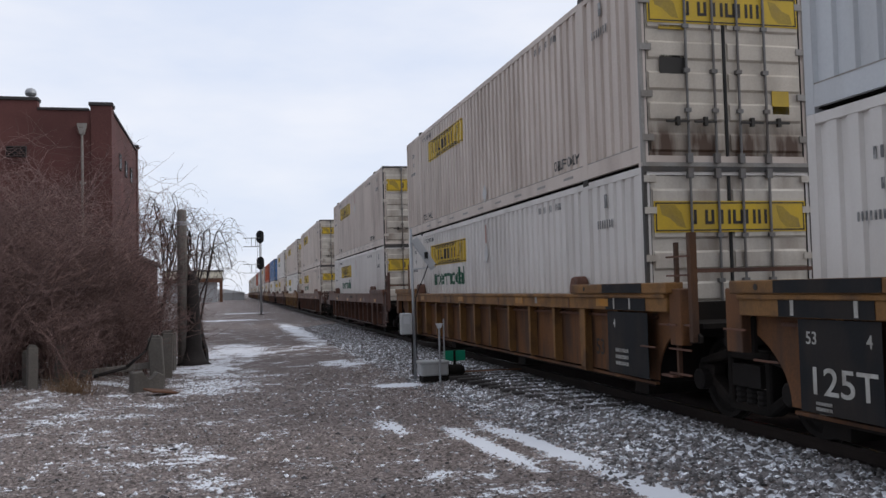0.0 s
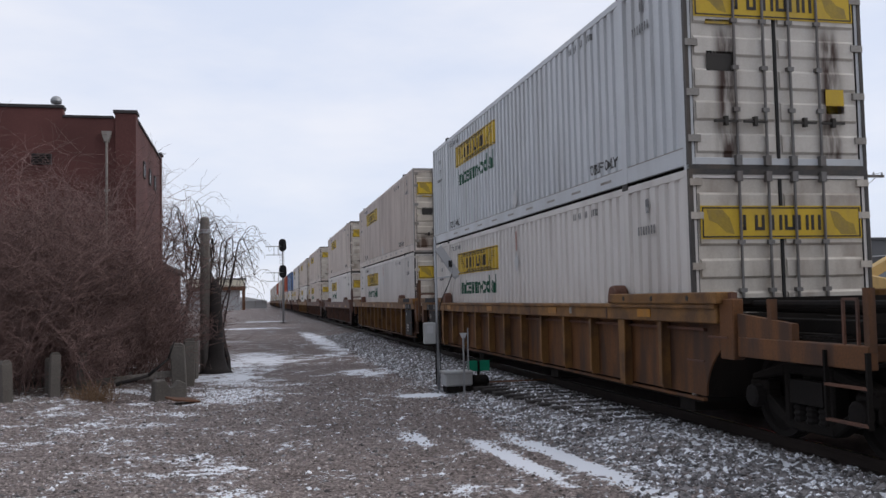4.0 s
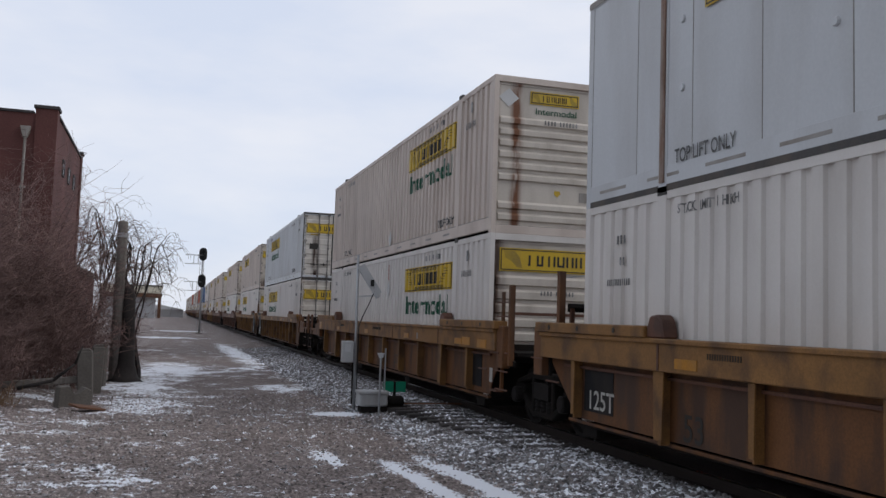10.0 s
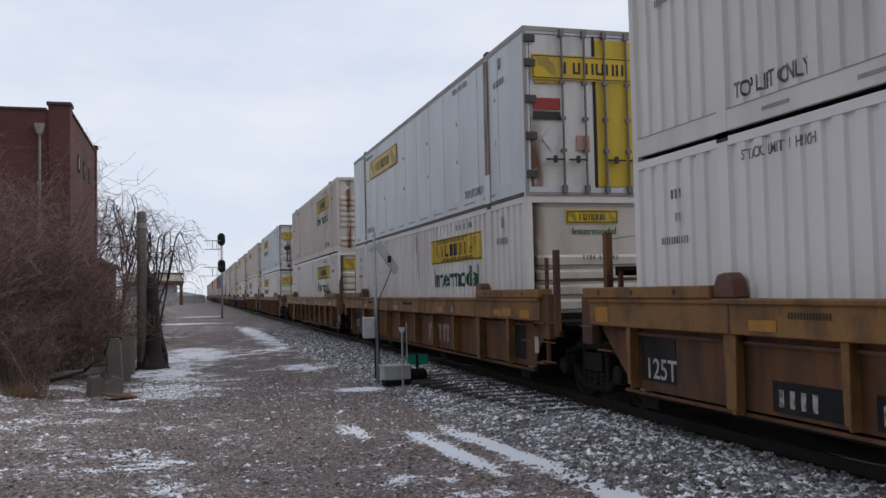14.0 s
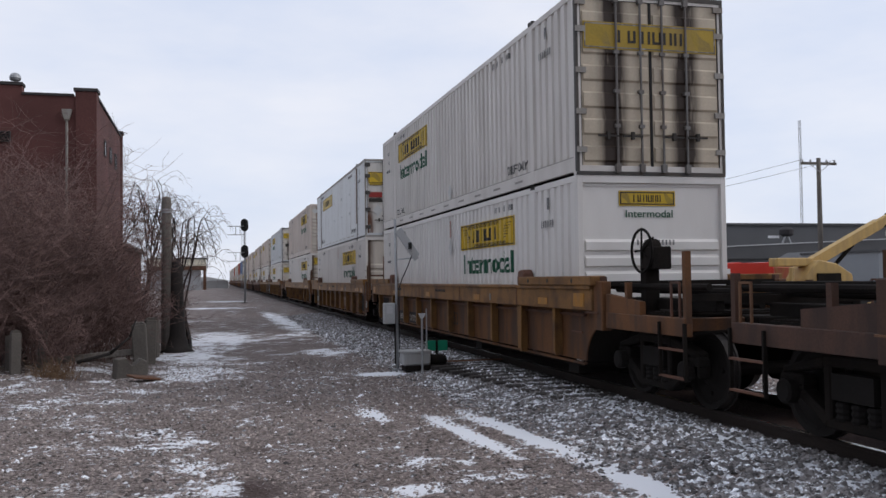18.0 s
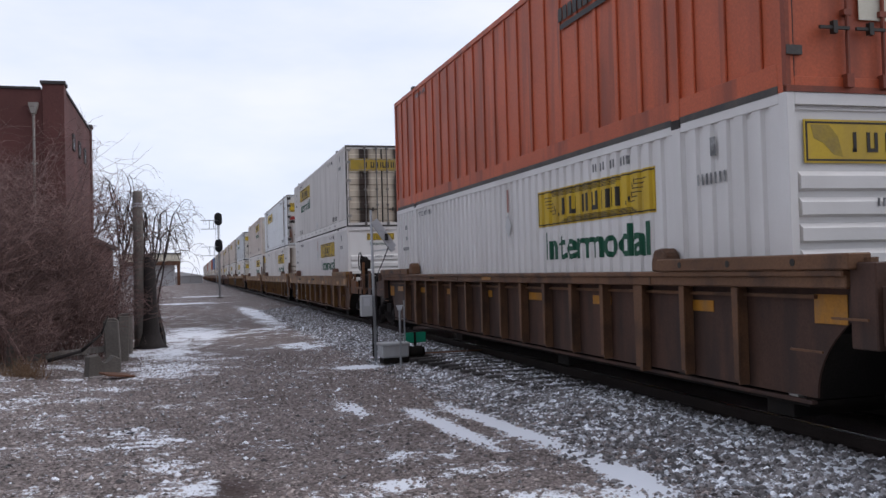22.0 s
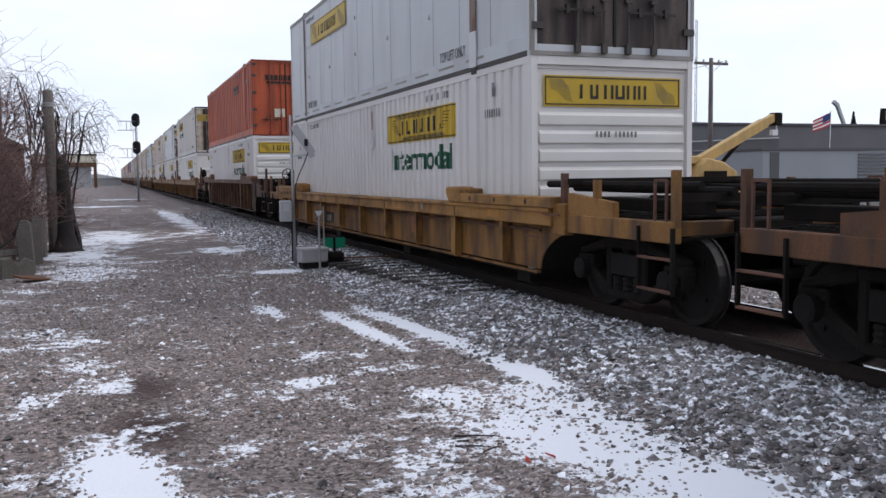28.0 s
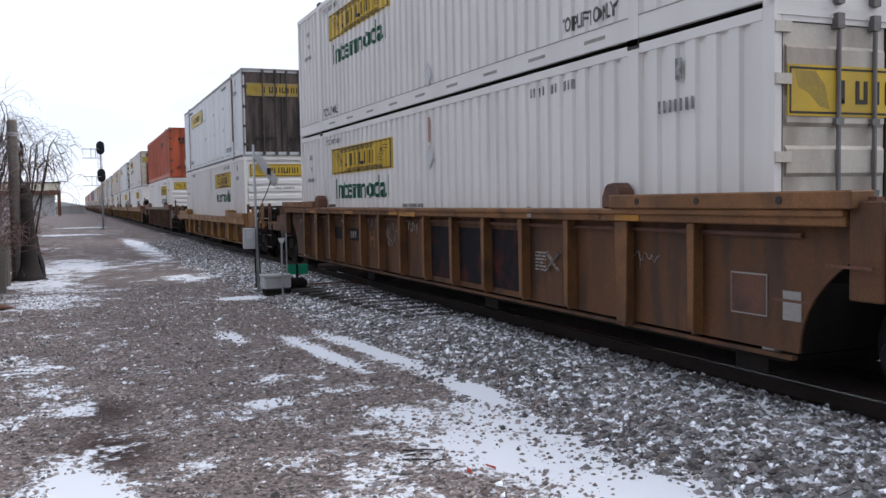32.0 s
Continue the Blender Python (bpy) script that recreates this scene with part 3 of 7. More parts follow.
def field(rows, x, y):
    best = 0.0
    for cx, cy, lx, ly, turn, amount in rows:
        u, v = x - cx, y - cy
        if abs(u) > lx + ly or abs(v) > lx + ly:
            continue
        c, s = math.cos(radians(turn)), math.sin(radians(turn))
        r = math.hypot((u * c + v * s) / lx, (-u * s + v * c) / ly)
        best = max(best, amount * (1 - smooth(0.2, 1.6, r)))
    return best


def ground_sheet():
    xs = [-900, -400, -180, -90, -50, -30, -20] + [-15 + i * 0.25 for i in range(48)] + [-3 + i * 0.1 for i in range(85)] + [5.5 + i * 0.25 for i in range(22)] + [11.2, 12, 14, 18, 25, 40, 70, 120, 200, 400, 900]
    ys = [-300, -120, -60, -30, -15, -8, -4, -2] + [i * 0.5 for i in range(7)] + [3.5 + i * 0.12 for i in range(105)] + [16.1 + i * 0.25 for i in range(96)] + [40.5 + i * 0.7 for i in range(80)] + [100, 115, 135, 160, 200, 260, 350, 500, 800, 1400, 2600]
    vs = [(x, y, ground_z(x, y)) for y in ys for x in xs]
    k = len(xs)
    fs = [(j * k + i, j * k + i + 1, (j + 1) * k + i + 1, (j + 1) * k + i) for j in range(len(ys) - 1) for i in range(k - 1)]
    me = bpy.data.meshes.new("ground")
    me.from_pydata(vs, [], fs)
    me.polygons.foreach_set("use_smooth", [True] * len(me.polygons))
    for name, rows in (("drift", DRIFTS), ("soil", EARTH_SHADE)):
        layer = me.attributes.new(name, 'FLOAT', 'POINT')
        bare = 0.3 if name == "drift" else 0.0       # no snow between the rails, where the train's shade is painted
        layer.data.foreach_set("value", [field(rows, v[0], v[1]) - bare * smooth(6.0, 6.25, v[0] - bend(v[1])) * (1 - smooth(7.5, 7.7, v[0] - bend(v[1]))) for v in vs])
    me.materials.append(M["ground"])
    return tagged(new("ground", me), "grey-brown gravel ground with thin patches of snow", "ground", kind="structure")


ground_sheet()
TRACK_MID = 6.848


def scatter(name, label, mat, count, place, size, seed, kind="stuff", flat=0.6):
    """Many small uneven stones in one object."""
    rng = np.random.default_rng(seed)
    base = np.array([(1, 0, 0), (-1, 0, 0), (0, 1, 0), (0, -1, 0), (0, 0, 1), (0, 0, -1)], float)
    tri = np.array([(0, 2, 4), (2, 1, 4), (1, 3, 4), (3, 0, 4), (2, 0, 5), (1, 2, 5), (3, 1, 5), (0, 3, 5)])
    x, y = place(rng, count)
    open_ = np.array([field(DRIFTS, a, b) < 0.12 + 0.22 * rng.random() and field(EARTH_SHADE, a, b) < 0.25 + 0.35 * rng.random() for a, b in zip(x, y)])
    keep = open_ | (x > 4.4) & ((x < 5.3) | (rng.random(len(x)) < 0.4))
    x, y = x[keep], y[keep]
    s = size[0] + (size[1] - size[0]) * rng.random(len(x))**2
    z = np.array([ground_z(a, b) for a, b in zip(x, y)])
    a = rng.random(len(x)) * 2 * np.pi
    jit = 0.65 + 0.7 * rng.random((len(x), 6, 1))
    p = base[None] * jit * np.stack([s, s * (0.6 + 0.5 * rng.random(len(x))), s * flat], 1)[:, None, :]
    tilt = rng.normal(0, 0.35, len(x))
    c, d = np.cos(tilt)[:, None], np.sin(tilt)[:, None]
    p = np.stack([p[..., 0], p[..., 1] * c - p[..., 2] * d, p[..., 1] * d + p[..., 2] * c], -1)
    c, d = np.cos(a)[:, None], np.sin(a)[:, None]
    p = np.stack([p[..., 0] * c - p[..., 1] * d, p[..., 0] * d + p[..., 1] * c, p[..., 2]], -1)
    p += np.stack([x, y, z + s * flat * 0.25], 1)[:, None, :]
    me = bpy.data.meshes.new(name)
    n = len(x)
    me.from_pydata(p.reshape(-1, 3).tolist(), [], (tri[None] + 6 * np.arange(n)[:, None, None]).reshape(-1, 3).tolist())
    me.materials.append(M[mat])
    return tagged(new(name, me), label, name.replace("_", " "), kind=kind)


def ballast_places(rng, n):
    y = 2.5 + 47 * rng.random(n)**1.7
    x = 3.7 + 2.35 * rng.random(n)**0.75 + rng.normal(0, 0.12, n)
    keep = x < 6.05
    x = x + np.array([bend(v) for v in y])
    return x[keep], y[keep]


def pebble_places(rng, n):
    y = 2.5 + 20 * rng.random(n)**1.6
    x = -6 + 10.3 * rng.random(n)
    return x, y


scatter("ballast_stones", "angular grey ballast stones dusted with snow", "stones", 46000, ballast_places, (0.018, 0.052), 3)
scatter("ballast_stones", "angular grey ballast stones beyond the rails", "stones", 5000, lambda r, n: (7.8 + 2.2 * r.random(n), 3 + 30 * r.random(n)), (0.02, 0.05), 5)
scatter("gravel_stones", "small brown-grey gravel stones", "pebbles", 90000, pebble_places, (0.006, 0.030), 4)

scatter("gravel_stones", "loose dark stones lying on the gravel", "stones", 420, lambda r, n: (-4 + 7.6 * r.random(n), 4 + 14 * r.random(n)**1.4), (0.03, 0.055), 8)


def litter():
    for k, (x, y, turn, length) in enumerate(((2.57, 5.82, -25, 0.32), (2.46, 5.62, -30, 0.26), (2.56, 5.52, 20, 0.16), (2.50, 5.74, -20, 0.22))):
        ob = thing("stick", "thin dark stick lying on the snow", "stick", "sticks on the ground", pose(x, y, ground_z(x, y) + 0.012, 0, 0, turn))
        part("stem", k, lambda bm: [rod(bm, (-length / 2, 0, 0), (length * 0.1, 0.012, 0.004), 0.007, 0.006, 6), rod(bm, (length * 0.1, 0.012, 0.004), (length / 2, -0.01, 0.008), 0.006, 0.003, 6)], "bark", ob)
    for k, (x, y) in enumerate(((2.68, 5.2), (2.88, 5.24))):
        ob = thing("red_scrap", "small red plastic scrap on the gravel", "litter", "", pose(x, y, ground_z(x, y) + 0.02, 20, 35, 60 * k))
        part("shard", 0, lambda bm: plate(bm, [(-0.02, -0.03), (0.015, -0.035), (0.02, 0.03), (-0.005, 0.045)], -0.003, 0.003, 'z'), "truck_red", ob)


litter()


def rail(side):
    prof = [(-0.07, 0.12), (0.07, 0.12), (0.07, 0.132), (0.012, 0.15), (0.012, 0.242), (0.036, 0.25), (0.036, 0.276), (0.03, 0.28), (-0.03, 0.28), (-0.036, 0.276), (-0.036, 0.25), (-0.012, 0.242), (-0.012, 0.15), (-0.07, 0.132)]
    ys = [-290, -150, -60, -30] + list(range(-20, 120, 4)) + [140, 170, 210, 260, 330, 420, 600]
    bm = bmesh.new()
    rings = [[bm.verts.new((TRACK_MID + bend(y) + side * 0.753 + px, y, pz)) for px, pz in prof] for y in ys]
    for a, b in zip(rings, rings[1:]):
        for i in range(len(prof)):
            j = (i + 1) % len(prof)
            bm.faces.new((a[i], a[j], b[j], b[i]))
    for f in bm.faces:
        f.material_index = 1 if f.calc_center_median().z > 0.277 else 0
    bmesh.ops.recalc_face_normals(bm, faces=list(bm.faces))
    me = bpy.data.meshes.new("rail")
    bm.to_mesh(me)
    bm.free()
    me.materials.append(M["rail_side"])
    me.materials.append(M["rail_top"])
    return tagged(new("rail", me), "rust-brown steel rail with a polished head", "rail", "rails of the track", "structure")


rail(-1)
rail(1)


# ---- brick building ----
def brick_building():
    ob = thing("brick_building", "old dark red brick building with stepped parapet", "building", at=(-3.33, 28.9, -0.12))
    X0, D_, T = -16.0, 8.7, 0.35
    part("wall_front", 0, boxes((X0, 0, 0, T, -0.2, 7.74), (X0, -2.05, 0, T, 7.74, 8.02)), "brick", ob, "dark red brick front wall")
    part("wall_side", 0, lambda bm: [plate(bm, [(T, -0.2), (D_, -0.2), (D_, 7.80), (T, 7.80)], -T, 0, 'x')], "brick", ob, "red brick side wall")
    part("wall_back", 0, boxes((X0, -T, D_ - T, D_, -0.2, 7.4), (X0, X0 + T, T, D_ - T, -0.2, 7.4)), "brick", ob)
    part("roof", 0, boxes((X0 + 0.1, -T, T, D_ - T, 7.0, 7.1)), "coping", ob, "dark flat roof")
    part("corner_pier", 0, boxes((-0.55, 0.06, -0.06, 0.5, -0.2, 7.9)), "brick", ob, "brick corner pier", None, False, 0.01)
    part("corner_pier", 1, boxes((-0.5, 0.05, D_ - 0.45, D_ + 0.05, -0.2, 7.95)), "brick", ob, "brick corner pier", None, False, 0.01)
    part("coping", 0, boxes((-0.60, 0.10, -0.10, 0.54, 7.9, 8.0), (-0.55, 0.10, D_ - 0.5, D_ + 0.1, 7.95, 8.05), (-T - 0.05, 0.05, 0.5, D_ - 0.45, 7.80, 7.88), (-2.05, -0.6, -0.04, T + 0.04, 7.74, 7.82), (X0, -2.02, -0.05, T + 0.04, 8.02, 8.12)), "coping", ob, "dark stone coping", None, False, 0.01)
    for k in range(3):
        w = part("window", k, boxes((-0.02, 0.035, 0, 0.42, 0, 0.44)), "glass", ob, "small dark window", (0, 2.4 + k * 1.75, 6.32))
        part("window_frame", 0, boxes((0.0, 0.05, -0.05, 0.0, -0.05, 0.49), (0.0, 0.05, 0.42, 0.47, -0.05, 0.49), (0.0, 0.05, 0, 0.42, 0.44, 0.49), (0.0, 0.05, 0, 0.42, -0.05, 0)), "coping", w)

    def spout(bm):
        rod(bm, (-0.78, -0.12, 0.1), (-0.78, -0.12, 7.0), 0.038, n=10)
        for z in (1.5, 3.5, 5.5):
            box(bm, -0.86, -0.70, -0.14, 0.01, z, z + 0.06)
        plate(bm, [(-0.92, 7.32), (-0.64, 7.32), (-0.66, 7.2), (-0.72, 7.0), (-0.84, 7.0), (-0.90, 7.2)], -0.20, -0.02, 'y')
    part("downspout", 0, spout, "rail_grey", ob, "pale galvanised downspout with a hopper")
    vent = part("wall_vent", 0, boxes((-2.9, -2.35, -0.12, 0.02, 6.3, 6.62)), "coping", ob, "dark louvred wall vent")
    for k in range(4):
        part("louvre", 0, boxes((-2.88, -2.37, -0.15, -0.11, 0, 0.03)), "iron", vent, "", (0, 0, 6.34 + k * 0.07))
    part("window", "big", boxes((-4.55, -4.0, -0.02, 0.02, 5.6, 6.9)), "coping", ob, "bricked-up dark window")
    part("sill", "big", boxes((-4.65, -3.9, -0.08, 0.02, 5.5, 5.6)), "coping", ob)

    def ventilator(bm):
        lathe(bm, [(0.05, 6.9), (0.05, 8.02), (0.15, 8.05), (0.16, 8.08)], (-2.35, 0.6, 0.24), 'z', 16)
        lathe(bm, [(0.14, 8.08), (0.17, 8.11), (0.16, 8.18), (0.11, 8.25), (0.04, 8.28)], (-2.35, 0.6, 0.24), 'z', 16)
    part("roof_ventilator", 0, ventilator, "steel_grey", ob, "round metal roof ventilator")
    return ob


brick_building()


def annex():
    ob = thing("brick_annex", "low brick annex with a dark roof", "building", at=(-3.75, 38.4, 0))
    part("wall_side", 0, boxes((-0.3, 0, 0, 16, -0.2, 3.6)), "brick", ob)
    part("wall_end", 0, boxes((-9, -0.3, 0, 0.3, -0.2, 3.6), (-9, -0.3, 15.7, 16, -0.2, 3.6), (-9, -8.7, 0.3, 15.7, -0.2, 3.6)), "brick", ob)
    part("roof", 0, lambda bm: plate(bm, [(0.25, 3.55), (0.25, 3.72), (-4.5, 4.9), (-9.2, 3.72), (-9.2, 3.55)], -0.2, 16.2, 'y'), "coping", ob, "dark pitched roof")
    for k in range(3):
        part("window", k, boxes((-0.01, 0.03, 3 + k * 4, 4 + k * 4, 1.1, 2.5)), "glass", ob, "dark window")
    return ob


annex()


def depot():
    ob = thing("depot_building", "far depot with a cream fascia and brown posts", "building", at=(-0.4, 215, 0))
    part("fascia", 0, boxes((-13, 0, 0, 12, 5.6, 7.2)), "cream_fascia", ob, "cream painted fascia", None, False, 0.05)
    part("roof", 0, boxes((-13.2, 0.2, -0.2, 12.2, 7.2, 7.5)), "coping", ob)
    part("beam", 0, boxes((-13, 0.1, 0.1, 12, 4.7, 5.6)), "rust", ob, "brown beam")
    part("wall", 0, boxes((-13, -1.2, 1.5, 11, 0, 4.7)), "shed_light", ob, "pale rendered wall")
    for x in (-0.3, -8.0):
        part("post", x, boxes((x - 0.35, x + 0.35, 0.3, 1.0, 0, 4.7)), "rust", ob, "brown post")
    far = thing("low_building", "low far building with a pitched roof", "building", at=(1.0, 260, 0))
    part("wall", 0, boxes((-8, 4.6, 0, 20, 0, 2.2)), "wall_grey", far)
    part("roof", 0, lambda bm: plate(bm, [(5.1, 2.1), (-1.7, 3.4), (-8.3, 2.1)], -0.3, 20.3, 'y'), "shed_light", far)
    return ob


depot()


# ---- signal, poles, trackside gear ----
def signal_mast():
    ob = thing("railway_signal", "black two-headed railway signal mast with ladder platforms", "signal", at=(3.12, 80, -0.08))
    part("mast", 0, lambda bm: rod(bm, (0, 0, 0), (0, 0, 7.4), 0.075, n=12), "steel_grey", ob, "grey steel mast", None, True)
    part("base", 0, boxes((-0.28, 0.28, -0.28, 0.28, 0, 0.16)), "fence", ob, "concrete base", None, False, 0.03)
    for z in (6.93, 4.62):
        def head(bm):
            lathe(bm, [(0.20, -0.13), (0.34, -0.10), (0.34, 0.02), (0.20, 0.06)], (0, -0.12, 0), 'y', 20)
        hd = part("signal_head", 0, lambda bm: plate(bm, [(0.33 * math.cos(2 * math.pi * i / 20), (0.22 if math.sin(2 * math.pi * i / 20) > 0 else -0.22) + 0.34 * math.sin(2 * math.pi * i / 20)) for i in range(20)], -0.16, -0.10, 'y'), "sig_black", ob, "black oval signal backboard", (0, 0, z), False, 0.01)
        for q in (-0.28, 0, 0.28):
            part("hood", 0, lambda bm: lathe(bm, [(0.10, 0.0), (0.105, -0.30), (0.09, -0.30), (0.085, -0.02)], (0, -0.15, 0), 'y', 12), "sig_black", hd, "black lens hood", (0, 0, q))

        for zz in (-0.75, 0.0):
            for y in (-0.3, 0.3):
                part("platform_rail", (zz, y), lambda bm: bar(bm, (-1.45, y, zz), (0, y, zz), 0.035, 0.035), "steel_grey", ob, "thin service platform rail", (0, 0, z - 0.1))
            part("platform_end", zz, lambda bm: bar(bm, (-1.45, -0.3, zz), (-1.45, 0.3, zz), 0.035, 0.035), "steel_grey", ob, "", (0, 0, z - 0.1))
        for x in (-0.75, -0.38):
            for y in (-0.3, 0.3):
                part("platform_post", (x, y), lambda bm: bar(bm, (x, y, -0.75), (x, y, 0.05), 0.035, 0.035), "steel_grey", ob, "", (0, 0, z - 0.1))

    def ladder(bm):
        for x in (-0.22, 0.12):
            bar(bm, (x, 0.28, 0.3), (x, 0.28, 7.2), 0.03, 0.03)
        for k in range(22):
            bar(bm, (-0.22, 0.28, 0.5 + k * 0.3), (0.12, 0.28, 0.5 + k * 0.3), 0.02, 0.02)
    part("ladder", 0, ladder, "steel_grey", ob, "narrow steel ladder")


signal_mast()


def wooden_pole():
    ob = thing("wooden_pole", "cut-off weathered wooden pole standing in brush", "pole", at=(-1.12, 25.9, -0.02))
    part("shaft", 0, lambda bm: lathe(bm, [(0.155, -0.2), (0.15, 1.0), (0.135, 3.0), (0.13, 4.28), (0.10, 4.33)], (0, 0, 0), 'z', 14), "old_wood", ob, "grey weathered timber", None, True)
    part("band", 0, lambda bm: lathe(bm, [(0.15, 3.88), (0.15, 4.0)], (0, 0, 0), 'z', 14), "steel_grey", ob, "pale metal band")


wooden_pole()


def trackside_mast():
    ob = thing("trackside_mast", "slim grey mast with an angled arm and cable", "mast", at=(3.87, 18.6, 0))
    part("pole", 0, lambda bm: rod(bm, (0, 0, -0.1), (-0.03, 0, 3.22), 0.032, 0.026, 10), "steel_grey", ob, "grey steel pole", None, True)
    part("base_plate", 0, boxes((-0.1, 0.1, -0.1, 0.1, 0.0, 0.05)), "steel_grey", ob)

    def arm(bm):
        bar(bm, (0.03, 0, 3.0), (0.42, -0.02, 2.42), 0.09, 0.16)
        bar(bm, (0.0, 0, 2.36), (0.44, -0.02, 2.40), 0.03, 0.03)
        bar(bm, (0.36, -0.02, 2.36), (0.45, -0.02, 2.42), 0.05, 0.08)
    part("angled_arm", 0, arm, "shed_light", ob, "pale angled panel arm")

    def cable(bm):
        pts = [(0.30, -0.05, 2.62), (0.33, -0.05, 2.48), (0.22, -0.05, 2.2), (0.10, -0.05, 1.95), (0.03, -0.05, 1.75), (0.03, -0.05, 0.3)]
        for a, b in zip(pts, pts[1:]):
            rod(bm, a, b, 0.011, n=6)
        box(bm, 0.24, 0.31, -0.10, -0.03, 2.58, 2.72)
    part("cable", 0, cable, "rubber", ob, "black cable")
    cab = part("meter_box", 0, boxes((-0.30, -0.06, -0.09, 0.09, 1.0, 1.44)), "box_grey", ob, "small grey box on the pole", None, False, 0.015)
    part("window", 0, boxes((-0.25, -0.12, -0.097, -0.088, 1.22, 1.38)), "shed_light", cab)
    part("conduit", 0, lambda bm: [rod(bm, (-0.06, -0.03, 1.0), (-0.06, -0.03, 0.15), 0.016, n=6)], "iron", ob, "dark conduit")

    sw = thing("switch_machine", "grey switch machine on long timbers", "switch machine", at=(4.15, 18.25, 0))
    part("housing", 0, boxes((-0.28, 0.30, -0.22, 0.20, 0.16, 0.44)), "box_grey", sw, "grey steel housing", None, False, 0.03)
    part("lid", 0, boxes((-0.30, 0.32, -0.24, 0.22, 0.40, 0.46)), "box_grey", sw, "", None, False, 0.015)
    part("motor", 0, lambda bm: lathe(bm, [(0.09, 0.30), (0.12, 0.34), (0.12, 0.62), (0.07, 0.68)], (0, 0, 0.24), 'x', 14), "iron", sw, "dark motor case")
    part("foot", 0, boxes((-0.24, 0.6, -0.18, 0.16, 0.04, 0.16)), "iron", sw)
    part("rod", 0, lambda bm: [bar(bm, (0.5, 0.0, 0.2), (2.0, 0.0, 0.2), 0.05, 0.03)], "rust", sw, "throw rod")
    st = thing("switch_target", "low switch stand with a green target", "switch stand", at=(4.72, 18.6, 0))
    part("stand", 0, lambda bm: [rod(bm, (0, 0, 0.05), (0, 0, 0.62), 0.03, n=8), box(bm, -0.16, 0.16, -0.16, 0.16, 0.05, 0.2)], "iron", st)
    part("target", 0, boxes((-0.24, 0.24, -0.01, 0.01, 0.40, 0.62)), "target_green", st, "green sheet-metal target", None, False, 0.005)
    po = thing("marker_post", "thin pale marker post with a cap", "post", at=(4.2, 17.75, 0))
    part("shaft", 0, lambda bm: [rod(bm, (0, 0, -0.1), (0, 0, 1.16), 0.022, n=8)], "steel_grey", po)
    part("cap", 0, lambda bm: [plate(bm, [(-0.07, 1.24), (0.07, 1.24), (0.03, 1.14), (-0.03, 1.14)], -0.03, 0.03, 'y')], "shed_light", po)
    p2 = thing("marker_post", "thin grey steel marker post", "post", at=(4.38, 18.1, 0))
    part("shaft", 1, lambda bm: [rod(bm, (0, 0, -0.1), (0.0, 0, 1.32), 0.016, n=8)], "steel_grey", p2)


trackside_mast()


# ---- brush, trees, fence ----
def twigs(name, paths, mat, parent, label):
    """Three-sided tapering twigs in one mesh."""
    vs, fs = [], []
    for pts, r0, r1 in paths:
        k = len(pts)
        first = len(vs)
        for i, p in enumerate(pts):
            p = Vector(p)
            d = Vector(pts[min(i + 1, k - 1)]) - Vector(pts[max(i - 1, 0)])
            a = d.cross(Vector((0.31, 0.87, 0.38))).normalized()
            b = d.cross(a).normalized()
            r = r0 + (r1 - r0) * i / (k - 1)
            for j in range(3):
                u = 2 * math.pi * j / 3
                vs.append(tuple(p + a * (r * math.cos(u)) + b * (r * math.sin(u))))
        for i in range(k - 1):
            for j in range(3):
                q = first + i * 3
                fs.append((q + j, q + (j + 1) % 3, q + 3 + (j + 1) % 3, q + 3 + j))
    me = bpy.data.meshes.new(name)
    me.from_pydata(vs, [], fs)
    me.materials.append(M[mat])
    ob = new(name, me)
    ob.parent = parent
    ob["label"] = label
    return ob


def grow(rng, start, way, length, r, droop, steps=6, wander=0.25):
    pts, p, d = [Vector(start)], Vector(start), Vector(way).normalized()
    for i in range(steps):
        d = (d + Vector((rng.gauss(0, wander), rng.gauss(0, wander), rng.gauss(0, wander) - droop * (i / steps)))).normalized()
        p = p + d * (length / steps)
        if p.z < 0.05:
            p.z = 0.05
        pts.append(p.copy())
    return pts


def bush(x, y, h, spread, stems, seed, mat="twig", droop=0.05, label="tangled leafless brown brush", name="bush", lean=0.35, fan=11, thick=0.016):
    rng = random.Random(seed)
    ob = thing(name, label, "shrub" if name == "bush" else "tree", "brush by the fence" if name == "bush" else "", (x, y, ground_z(x, y)))
    main, fine = [], []
    for s in range(stems):
        a = rng.random() * 2 * math.pi
        base = (rng.gauss(0, spread * 0.3), rng.gauss(0, spread * 0.3), -0.05)
        way = (lean * math.cos(a), lean * math.sin(a), 1)
        hh = h * rng.uniform(0.55, 1.0)
        pts = grow(rng, base, way, hh, thick, droop, 7, 0.13)
        main.append((pts, thick * rng.uniform(0.7, 1.2), 0.004))
        for k in range(fan):
            i = rng.randrange(1, len(pts) - 1)
            a = rng.random() * 2 * math.pi
            b = grow(rng, pts[i], (0.8 * math.cos(a), 0.8 * math.sin(a), rng.uniform(0.3, 1.2)), hh * rng.uniform(0.2, 0.5), 0.008, droop * 2, 5, 0.2)
            fine.append((b, 0.008, 0.003))
            for q in range(6):
                j = rng.randrange(1, len(b))
                a = rng.random() * 2 * math.pi
                c = grow(rng, b[j], (math.cos(a), math.sin(a), rng.uniform(-0.1, 1.1)), hh * rng.uniform(0.08, 0.22), 0.005, droop * 3, 4, 0.22)
                fine.append((c, 0.005, 0.002))
    twigs("trunk", main, mat if name == "bush" else "bark", ob, "thin upright stems")
    twigs("crown", fine, mat, ob, "dense bare twigs")
    return ob


